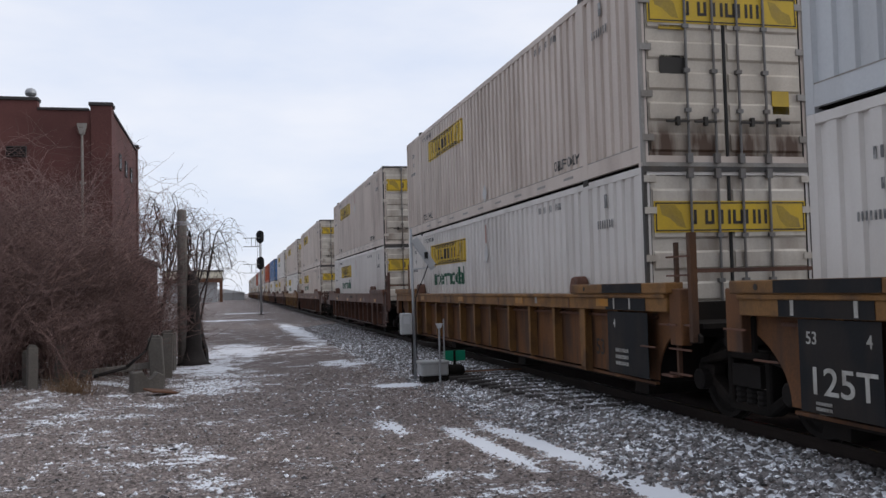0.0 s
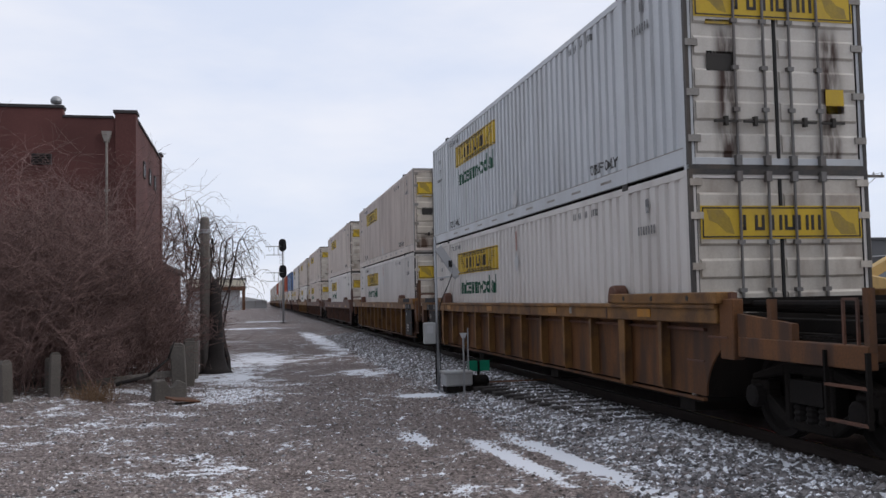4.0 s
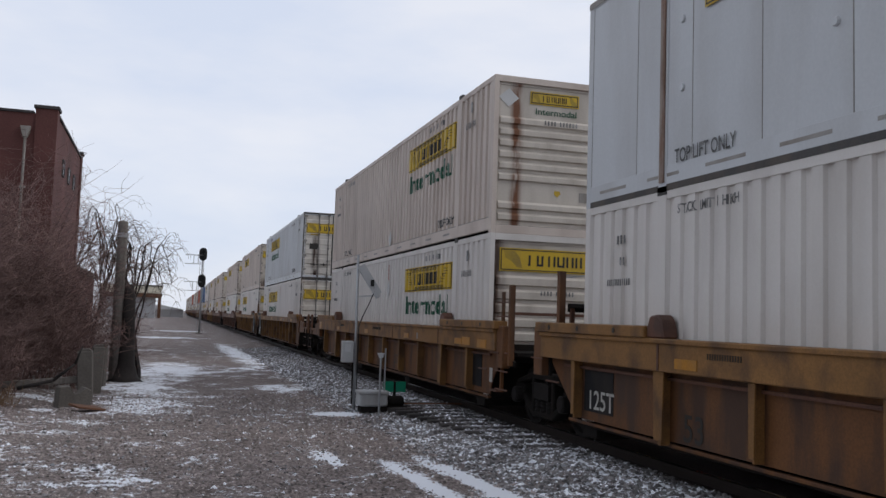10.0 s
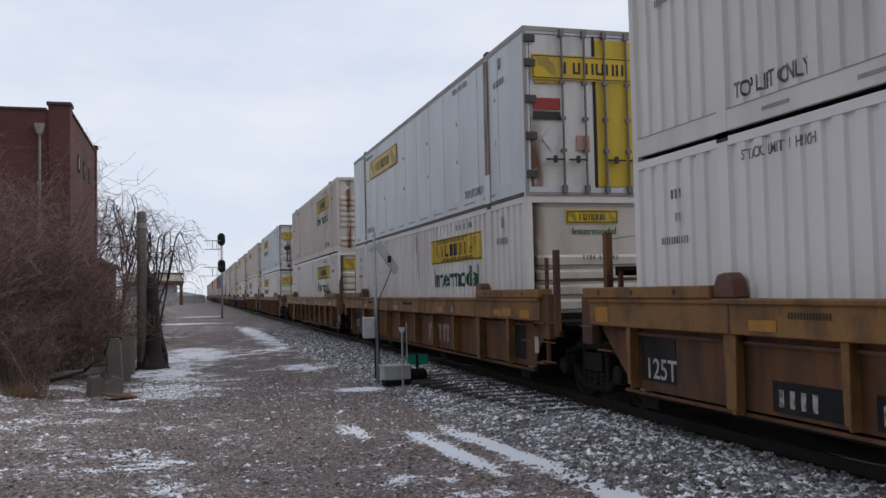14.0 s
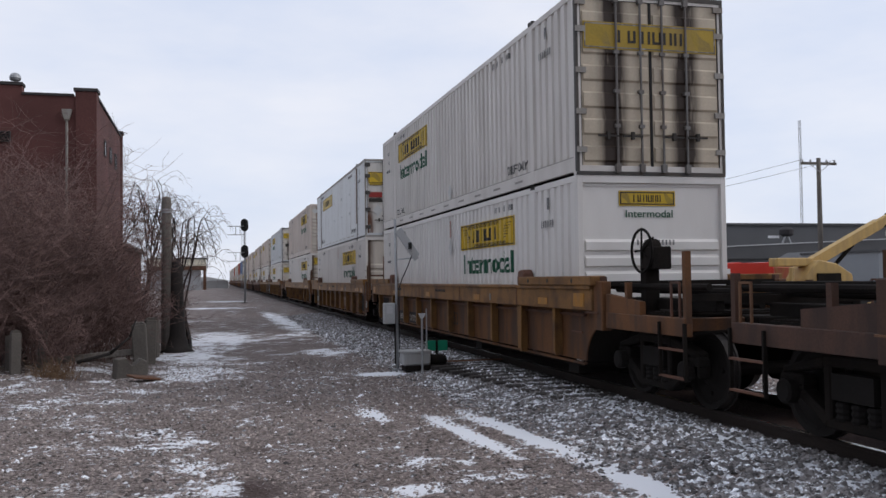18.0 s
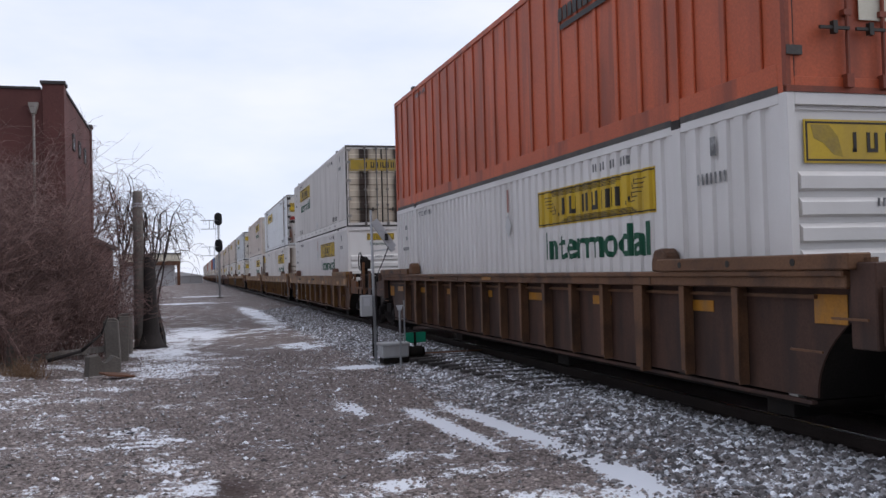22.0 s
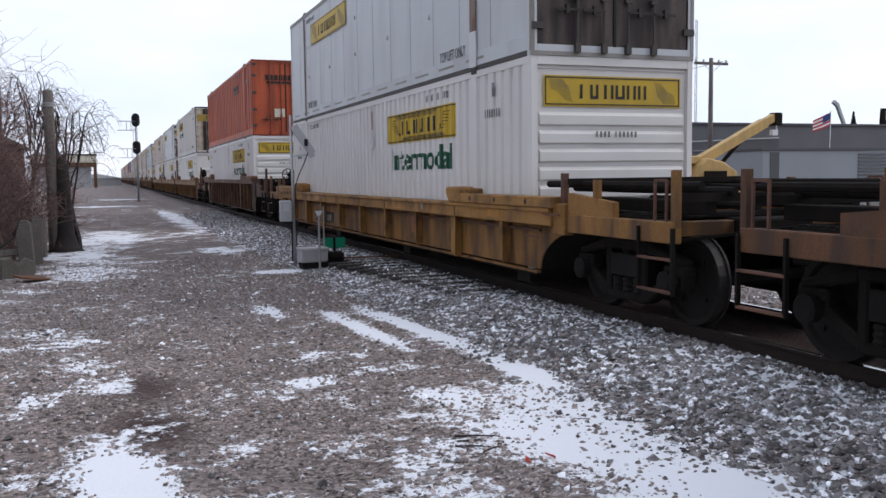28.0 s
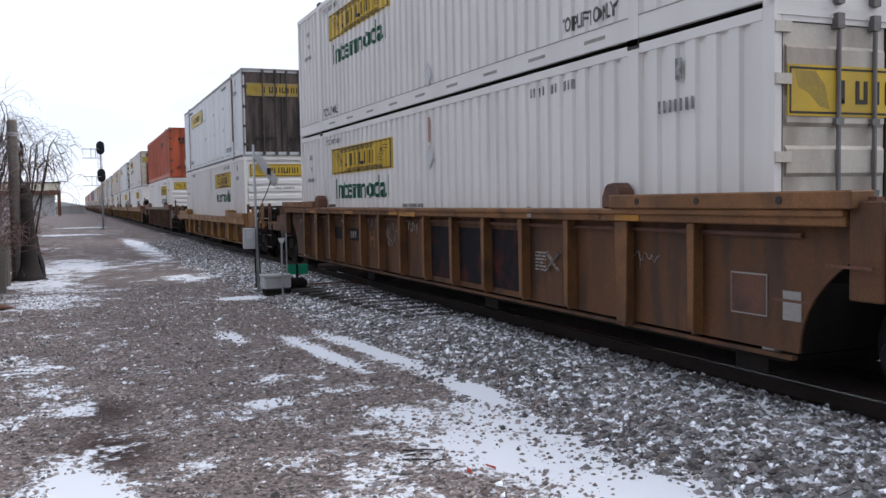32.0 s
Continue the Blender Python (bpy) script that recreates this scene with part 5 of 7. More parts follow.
def track_x(y):
    """The track's middle: straight beside the camera, bearing a little right farther on."""
    return TRACK_X + 0.0105 * (math.sqrt((y - 22)**2 + 225) + (y - 22)) / 2 - 0.06


def on_track(y, length=CL, z=0.0):
    """The pose of a vehicle or container whose rear stands at y."""
    a, b = track_x(y), track_x(y + length)
    return pose(a, y, RAIL_TOP + z, 0, 0, -math.degrees(math.atan2(b - a, length)))


SIDE = pose(0, 0, 0, 0, 0, -90)        # turns what faces -y to face -x


def on_side(y, z, x=-CW - 0.012):
    return pose(x, y, z) @ SIDE


GROOVE, PITCH = 0.036, 0.283           # depth and pitch of the corrugations
STEPS = (0.0, 0.50, 0.58, 0.92)        # where a ridge, its slope, the groove and its slope begin
LO, HI = 2.07, CL - 2.07               # the corrugated span between the posts


def groove_at(y):
    n = round((HI - LO) / PITCH)
    u = ((y - LO) / ((HI - LO) / n)) % 1.0
    a, b, c = STEPS[1:]
    return GROOVE * (0 if u < a else (u - a) / (b - a) if u < b else 1 if u < c else (1 - u) / (1 - c))


def press(bm, start):
    """Lays flat paint into the corrugations of a side; its left edge is at start."""
    p = (HI - LO) / round((HI - LO) / PITCH)
    xs = [v.co.x for v in bm.verts]
    a, b = min(xs), max(xs)
    for i in range(60):
        for f in STEPS:
            x = start - (LO + (i + f) * p)
            if a < x < b:
                bmesh.ops.bisect_plane(bm, geom=bm.verts[:] + bm.edges[:] + bm.faces[:], plane_co=(x, 0, 0), plane_no=(1, 0, 0))
    for v in bm.verts:
        v.co.y += groove_at(start - v.co.x)


def pressed_lettering(words, height, mat, parent, y, z, width, weight=0.014):
    key = ("pressed", words, height, mat, round(y, 3), width, weight)
    if key not in MESHES:
        bm = bmesh.new()
        bm.from_mesh(text_mesh(words, height, mat, width, weight))
        press(bm, y)
        me = bpy.data.meshes.new("lettering")
        bm.to_mesh(me)
        bm.free()
        me.materials.append(M[mat])
        MESHES[key] = me
    ob = new("lettering", MESHES[key])
    ob.parent = parent
    ob.matrix_basis = on_side(y, z, -CW + 0.003)


def corrugated(bm, y0, y1, z0, z1, x, depth=GROOVE, pitch=PITCH):
    """A sheet with upright trapezoid corrugations; its outer face at x."""
    s = 1 if x > 0 else -1
    n = max(1, round((y1 - y0) / pitch))
    p = (y1 - y0) / n
    line = []
    for i in range(n):
        y = y0 + i * p
        line += [(y, 0), (y + p * STEPS[1], 0), (y + p * STEPS[2], depth), (y + p * STEPS[3], depth)]
    line.append((y1, 0))
    lo = [bm.verts.new((x - s * d, y, z0)) for y, d in line]
    hi = [bm.verts.new((x - s * d, y, z1)) for y, d in line]
    for i in range(len(line) - 1):
        bm.faces.new((lo[i], lo[i + 1], hi[i + 1], hi[i]))


def frame_bars(bm):
    """Corner posts, rails at top and bottom, and the 40 ft posts."""
    for s in (-1, 1):
        xs = sorted((s * CW, s * (CW - 0.09)))
        for y in (0.0, CL - 0.13):
            box(bm, *xs, y, y + 0.13, 0.0, CH)
        xo = sorted((s * (CW + 0.006), s * (CW - 0.07)))
        for y in (1.98 - 0.09, CL - 1.98 - 0.09):
            box(bm, *xo, y, y + 0.18, 0.05, CH - 0.01)
        box(bm, *xs, 0.13, CL - 0.13, CH - 0.10, CH)
        box(bm, *xs, 0.13, CL - 0.13, 0.06, 0.29)
    box(bm, -CW + 0.09, CW - 0.09, CL - 0.1, CL, CH - 0.12, CH)
    box(bm, -CW + 0.09, CW - 0.09, CL - 0.1, CL, 0, 0.16)
    box(bm, -CW + 0.09, CW - 0.09, 0, 0.1, CH - 0.12, CH - 0.001)
    box(bm, -CW + 0.09, CW - 0.09, 0, 0.1, 0.0, 0.15)


def castings(ob):
    """Eight steel castings, at the top and foot of the four lifting posts."""
    for x in (-CW + 0.054, CW - 0.054):
        for y in (1.98, CL - 1.98):
            for top, z, tall in ((1, CH - 0.02, 0.075), (0, -0.05, 0.105)):
                part("corner_casting", top, boxes((-0.066, 0.066, -0.1, 0.1, 0.0, tall)), "ink", ob, "dark steel lifting casting", (x, y, z), False, 0.006)


def brand_panel(parent, m, w, h, mat="yellow", start=None):
    """A yellow name board; the name is left as plain dark shapes."""
    key = (round(w, 2), round(h, 2), start)

    def face(bm):
        box(bm, 0, w, -0.006, 0.004, 0, h)
        if start is not None:
            press(bm, start)
    board = part("name_board", key, face, mat, parent, "yellow board with a dark border and dark shapes", m)

    def edge(bm):
        e = 0.018
        for r in ((0.02, w - 0.02, 0.02, 0.02 + e), (0.02, w - 0.02, h - 0.02 - e, h - 0.02), (0.02, 0.02 + e, 0.02, h - 0.02), (w - 0.02 - e, w - 0.02, 0.02, h - 0.02)):
            box(bm, r[0], r[1], -0.0095, -0.005, r[2], r[3])
        for k in range(0 if start is None else 4):   # lines over and under the name
            box(bm, w * (0.16 - 0.012 * k), w * (0.72 + 0.012 * k), -0.0095, -0.005, h * (0.80 + 0.036 * k), h * (0.80 + 0.036 * k) + 0.009)
            box(bm, w * (0.28 - 0.012 * k), w * (0.84 + 0.012 * k), -0.0095, -0.005, h * (0.17 - 0.03 * k), h * (0.17 - 0.03 * k) + 0.009)
        for x0, d in () if start is None else ((0.055, 1), (0.945, -1)):  # scrolls at both ends
            for k in range(6):
                a, b = sorted((w * (x0 + d * 0.016 * k), w * (x0 + d * (0.075 + 0.012 * k))))
                box(bm, a, b, -0.0095, -0.005, h * (0.78 - 0.095 * k), h * (0.78 - 0.095 * k) + 0.012)
                q = w * (x0 + d * (0.085 + 0.012 * k))
                box(bm, q - 0.008, q + 0.008, -0.0095, -0.005, h * (0.72 - 0.095 * k), h * (0.82 - 0.095 * k))
        if start is not None:
            press(bm, start)
    if start is None:
        def swoosh(bm):
            left = [(0.035, 0.88), (0.13, 0.88), (0.175, 0.62), (0.20, 0.14), (0.15, 0.20), (0.10, 0.46), (0.05, 0.56)]
            plate(bm, [(a * w, b * h) for a, b in left], -0.0075, -0.005, 'y')
            plate(bm, [((1 - a) * w, (1 - b) * h) for a, b in left], -0.0075, -0.005, 'y')
        part("scroll", key, swoosh, "scroll_yellow", board, "dull brown-yellow scrolls", kind="stuff")
    part("border", key, edge, "grey_ink" if mat == "dull_yellow" else "ink", board, kind="stuff")

    def bars(bm):
        x = w * 0.235
        for k, wide in enumerate((0.050, 0.058, 0.066, 0.066, 0.066, 0.060)):
            x += w * 0.026 if k in (1, 2) else 0
            t = w * 0.017
            for a in ((x, x + w * wide - t) if k else (x + w * 0.02,)):
                box(bm, a, a + t, -0.0125, -0.0055, h * 0.26, h * 0.72)
            if k in (0, 1, 3):
                box(bm, x + t, x + w * wide - t, -0.0125, -0.0055, h * 0.26, h * 0.26 + t)
            x += w * (wide + 0.017)
        if start is not None:
            press(bm, start)
    part("name_bar", key, bars, "ink", board, "dark bars in place of a name", kind="stuff")


def bar_line(name, parent, m, lengths, h, mat="grey_ink", start=None):
    """Writing too small to read, as short upright bars."""
    def make(bm):
        x = 0
        for k in lengths:
            if k > 0:
                box(bm, x, x + k * h * 0.55, -0.003, 0.002, 0, h)
                x += k * h + h * 0.2
            else:
                x += h * 0.6
        if start is not None:
            press(bm, start)
    return part(name, (tuple(lengths), h, start), make, mat, parent, "row of small marks", m, kind="stuff")


def doors(parent, mat, board="yellow", ribs=True):
    """Two rear doors with lock rods, hinges and rubber seals."""
    for s in (-1, 1):
        def leaf(bm, s=s):
            a, b = sorted((s * 0.02, s * (CW - 0.10)))
            box(bm, a, b, 0.015, 0.06, 0.14, CH - 0.12)
        leaf_ob = part("door", s, leaf, mat, parent, "", None, False, 0.006)
        a, b = sorted((s * 0.02, s * (CW - 0.10)))
        if ribs:
            for k in range(6):                   # pressed cross ribs
                z = 0.20 + k * 0.425
                part("door_rib", (s, k), lambda bm: plate(bm, [(0.017, z), (-0.012, z + 0.035), (-0.012, z + 0.235), (0.017, z + 0.27)], a + 0.03, b - 0.03, 'x'), mat, leaf_ob)

        for x_ in (0.19, 0.61):
            def rods(bm, s=s, x=x_):
                rod(bm, (s * x, -0.035, 0.04), (s * x, -0.035, CH - 0.05), 0.021, n=6)
                for z in (0.05, CH - 0.16):
                    box(bm, s * x - 0.04, s * x + 0.04, -0.062, 0.02, z, z + 0.13)
                for z in (0.75, 1.30, 1.92):
                    box(bm, s * x - 0.045, s * x + 0.045, -0.055, 0.01, z, z + 0.055)
            part("lock_rod", (s, x_), rods, {"orange": "orange_dark", "brown_door": "frame_dark"}.get(mat, "rod_grey"), leaf_ob, "grey steel lock rod with brackets")

        def handle(bm, s=s):
            for x in (0.36, 0.78):
                box(bm, s * x - 0.17, s * x + 0.17, -0.075, -0.05, 0.60, 0.63)
                box(bm, s * x - 0.025, s * x + 0.025, -0.085, -0.03, 0.56, 0.68)
        part("handle", s, handle, "ink", leaf_ob, "dark door handle")

        a, b = sorted((s * (CW - 0.17), s * (CW + 0.0)))
        for z in (0.35, 0.95, 1.6, 2.25, 2.68):
            part("hinge", s, boxes((a, b, -0.03, 0.02, 0, 0.09)), {"door": "door", "orange": "frame_dark", "brown_door": "frame_dark"}.get(mat, "rail_grey"), leaf_ob, "", (0, 0, z))

    def seal(bm):
        box(bm, -0.02, 0.02, 0.0, 0.05, 0.14, CH - 0.12)
        for s in (-1, 1):
            a, b = sorted((s * (CW - 0.10), s * (CW - 0.075)))
            box(bm, a, b, 0.003, 0.05, 0.14, CH - 0.12)
        box(bm, -CW + 0.1, CW - 0.1, 0.003, 0.05, 0.12, 0.142)
        box(bm, -CW + 0.1, CW - 0.1, 0.003, 0.05, CH - 0.122, CH - 0.10)
    part("door_seal", 0, seal, "rubber", parent, "black rubber door seal")
    if board:
        brand_panel(parent, pose(-1.165, -0.016, 1.99), 2.33, 0.43, board)


def ribbed_end(parent, mat, board, low):
    """The blank end, pressed into level ribs."""
    def make(bm):
        box(bm, -CW + 0.09, CW - 0.09, 0.05, 0.10, 0.15, CH - 0.12)
    part("end_wall", low, make, mat, parent, "", None)
    zs = [0.23, 0.44] + [0.96 + k * 0.208 for k in range(6)] if not low else [0.20 + k * 0.25 for k in range(7 if board == "small" else 8)]
    hh = 0.155 if not low else 0.195
    for z in zs:
        part("end_rib", z, lambda bm: plate(bm, [(0.052, z), (0.0, z + 0.025), (0.0, z + hh - 0.05), (0.052, z + hh)], -CW + 0.13, CW - 0.15, 'x'), mat, parent)
    part("end_seam", 0, boxes((CW - 0.10, CW - 0.085, 0.03, 0.051, 0.2, CH - 0.15), (-CW + 0.10, CW - 0.1, 0.03, 0.051, CH - 0.165, CH - 0.15)), mat, parent)
    if board == "big":
        brand_panel(parent, pose(-1.1, 0.03, 2.22), 2.2, 0.42)
    elif board == "small":
        brand_panel(parent, pose(-0.58, 0.04, 2.42), 0.98, 0.24)
        lettering("lettering", "Intermodal", 0.12, "green", parent, pose(-0.48, 0.035, 2.24), 0.82)
    bar_line("stencil", parent, pose(-0.3, -0.006, 1.80 if low else 2.04), (0.6, 0.6, 0.6, 0.6, 0, 0.6, 0.6, 0.6, 0.6, 0.6, 0.6), 0.08)


def container(kind, mat, rear, logo, label, words=True, board="yellow", wide=3.72, door_mat="door", top_lift=True, group="containers on the train", extra=None, up=False, end_mat=None, frame_dark=False):
    """A 53 ft container, its rear at y = 0. logo: how far its name board starts from the rear, or None."""
    ob = thing("shipping_container", label, "container", group)
    part("frame", kind == "orange", frame_bars, mat, ob, "", None, False, 0.004)
    castings(ob)
    part("roof", 0, boxes((-CW + 0.05, CW - 0.05, 0.05, CL - 0.05, CH - 0.03, CH - 0.012)), mat, ob)
    part("floor", 0, boxes((-CW + 0.05, CW - 0.05, 0.05, CL - 0.05, 0.05, 0.16)), "iron", ob, "dark underside")
    spans = ((0.13, 1.89), (2.07, CL - 2.07), (CL - 1.89, CL - 0.13))
    if kind == "corrugated":
        for s in (-1, 1):
            def wall(bm, s=s):
                for a, b in spans:
                    corrugated(bm, a, b, 0.28, CH - 0.09, s * (CW - 0.008))
            part("side_wall", ("corr", s), wall, mat, ob, "upright corrugated steel side")
        part("rail_seam", 0, boxes((-CW - 0.003, -CW + 0.01, 0.14, CL - 0.14, 0.280, 0.294)), "rail_grey", ob, "grimy seam over the bottom rail")
        for i in range(9):
            part("rail_slot", 0, boxes((-CW - 0.004, -CW + 0.01, 0, 0.42, 0.15, 0.19)), "rail_grey", ob, "", (0, 2.5 + i * 1.32, 0))
    elif kind == "plate":
        for s in (-1, 1):
            for i in range(13):
                y = 0.13 + i * (CL - 0.26) / 13

                def sheet(bm, s=s):
                    a, b = sorted((s * (CW - 0.03), s * (CW - 0.006)))
                    box(bm, a, b, 0.006, (CL - 0.26) / 13 - 0.006, 0.235, CH - 0.10)
                part("panel", s, sheet, mat, ob, "", (0, y, 0), False, 0.003)

            def seams(bm, s=s):
                a, b = sorted((s * (CW - 0.05), s * (CW - 0.028)))
                box(bm, a, b, 0.1, CL - 0.1, 0.2, CH - 0.08)
                for i in range(14):
                    y = 0.13 + i * (CL - 0.26) / 13
                    c, d = sorted((s * (CW - 0.028), s * (CW - 0.004)))
                    box(bm, c, d, y - 0.004, y + 0.004, 0.235, CH - 0.1)
            part("seam", s, seams, "rail_grey", ob, "grey joints between the plates")

        for i in range(1, 13):
            y = 0.13 + i * (CL - 0.26) / 13
            part("slot", 0, boxes((-CW - 0.002, -CW + 0.01, 0.25, 0.95, 0.16, 0.20)), "rail_grey", ob, "dark grey slot", (0, y, 0))
            for z in (1.15, 1.95):
                if i % 2:
                    part("fitting", 0, lambda bm: rod(bm, (-CW - 0.02, 0, 0), (-CW + 0.01, 0, 0), 0.04, 0.05, 8), mat, ob, "small round fitting", (0, y + 0.2, z))
        part("top_rail", 0, boxes((-CW - 0.01, -CW + 0.05, 0, CL, CH - 0.08, CH + 0.004)), "rail_grey", ob, "dark grey top rail")
        part("bottom_rail", 0, boxes((-CW - 0.01, -CW + 0.05, 0, CL, 0.0, 0.055)), "frame_dark", ob, "dark bottom rail")
    else:
        for s in (-1, 1):
            def wall(bm, s=s):
                a, b = sorted((s * (CW - 0.05), s * (CW - 0.03)))
                box(bm, a, b, 0.1, CL - 0.1, 0.2, CH - 0.08)
            part("side_wall", ("flat", s), wall, mat, ob)

            def ribs(bm, s=s):
                for i in range(26):
                    y = 0.42 + i * 0.602
                    a, b = sorted((s * (CW - 0.032), s * (CW - 0.003)))
                    box(bm, a, b, y - 0.05, y + 0.05, 0.235, CH - 0.10)
            part("side_rib", s, ribs, mat, ob, "upright pressed ribs", None, False, 0.01)
        part("bottom_rail", 0, boxes((-CW - 0.004, -CW + 0.05, 0.13, CL - 0.13, 0.0, 0.075)), "frame_dark", ob)
    if rear == "doors":
        doors(ob, door_mat, board, kind == "corrugated")
        part("rear_frame", up, boxes((-CW - 0.004, CW + 0.004, -0.012, 0.05, CH - 0.07, CH + 0.004), (-CW - 0.004, -CW + 0.045, -0.012, 0.05, 0.06, CH - 0.071), (CW - 0.045, CW + 0.004, -0.012, 0.05, 0.06, CH - 0.071), (-CW, CW, -0.012, 0.05, 0.0, 0.059)), "clean" if mat == "clean" else "frame_dark" if frame_dark or not up else ("rail_grey" if mat != "orange" else "orange_dark"), ob, "dark steel door frame")
    else:
        ribbed_end(ob, end_mat or mat, rear.split()[0], "low" in rear)
    part("front_wall", 0, boxes((-CW + 0.09, CW - 0.09, CL - 0.09, CL - 0.04, 0.16, CH - 0.12)), mat, ob)
    if logo is not None:
        tall = 0.56 if wide < 4.1 else 0.60
        if kind == "corrugated":
            brand_panel(ob, on_side(logo + wide, 1.93, -CW + 0.002), wide, tall, "yellow", logo + wide)
        else:
            brand_panel(ob, on_side(logo + wide, 1.93), wide, tall)
        if words:
            pressed_lettering("Intermodal", 0.42, "green", ob, logo + wide - 0.17, 1.42, wide * 0.9, 0.032)
    wave = kind == "corrugated"
    if top_lift and wave:
        pressed_lettering("TOP LIFT ONLY", 0.165, "stencil_ink", ob, 3.45, 0.37, 1.15, 0.03)
        pressed_lettering("TOP LIFT ONLY", 0.165, "stencil_ink", ob, CL - 2.22, 0.37, 1.15, 0.03)
    elif top_lift:
        lettering("lettering", "TOP LIFT ONLY", 0.165, "stencil_ink", ob, on_side(3.45, 0.29), 1.15)
        lettering("lettering", "TOP LIFT ONLY", 0.165, "stencil_ink", ob, on_side(CL - 2.25, 0.29), 1.15)
    flush = -CW + 0.003 if wave else -CW - 0.012
    bar_line("stencil", ob, on_side(4.2, CH - 0.30, flush), (0.5,) * 5 + (0,) + (0.5,) * 3 + (0,) + (0.5,) * 4, 0.11, "grey_ink", 4.2 if wave else None)
    if wave:
        pressed_lettering("STACK LIMIT", 0.11, "grey_ink", ob, CL - 2.3, CH - 0.29, 0.66)
        bar_line("stencil", ob, on_side(CL - 3.03, CH - 0.29, flush), (0.7,), 0.11, "grey_ink", CL - 3.03)
        pressed_lettering("HIGH", 0.11, "grey_ink", ob, CL - 3.15, CH - 0.29, 0.28)
        for y, z, row, h in ((CL - 0.90, CH - 0.55, (0.6,) * 3, 0.11), (CL - 0.98, CH - 0.82, (0.6,) * 2, 0.10), (CL - 0.66, CH - 1.08, (0.45,) * 11, 0.085)):
            bar_line("stencil", ob, on_side(y, z, -CW - 0.001), row, h)
    else:
        bar_line("stencil", ob, on_side(CL - 2.3, CH - 0.30, flush), (0.5,) * 5 + (0,) + (0.5,) * 3 + (0,) + (0.5,) * 4, 0.10)
    bar_line("stencil", ob, on_side(1.55, CH - 0.75), (0.5,) * 7, 0.12)
    bar_line("stencil", ob, on_side(1.28, CH - 0.45), (0.9,), 0.2)
    if kind == "corrugated":
        part("placard", 0, lambda bm: plate(bm, [(0, -0.2), (0.16, 0), (0, 0.2), (-0.16, 0)], -0.004, 0.003, 'y'), "faded_placard", ob, "faded diamond placard", on_side(7.6, 0.45 if up else 2.03))
        if not up:
            part("strip", 0, boxes((-0.035, 0.035, -0.004, 0.003, -0.2, 0.2)), "faded_red", ob, "faded red strip", on_side(7.6, 2.47))
    if kind == "plate":
        part("post_cover", 0, boxes((-0.11, 0.11, -0.012, 0.004, 0.3, CH - 0.12)), "post_rust", ob, "rust-brown worn post", on_side(1.98, 0))
        part("post_foot", 0, boxes((-0.13, 0.13, -0.014, 0.004, 0.06, 0.6)), "tarp", ob, "white post foot", on_side(1.98, 0))
        part("post_cover", 1, boxes((-0.05, 0.05, -0.012, 0.004, 0.1, CH - 0.12)), "post_rust", ob, "rust-brown worn post", on_side(CL - 1.98, 0))
    if extra:
        extra(ob)
    return ob


# ---- well cars ----
TRUCK = 2.02       # from a stack's end to the middle of the wheels


def arch(y, side, low, straight=False):
    """The lower edge of a side sheet round the wheels at y: curved, or cut straight."""
    if straight:
        return [(y + side * 1.98, 0.40), (y + side * 1.90, 0.44), (y + side * 1.05, low - 0.02)]
    pts = []
    for i in range(9):
        a = radians(i * 52 / 8)
        pts.append((y + side * 1.68 * math.cos(a), 0.40 + (low - 0.37) * math.sin(a)))
    return pts


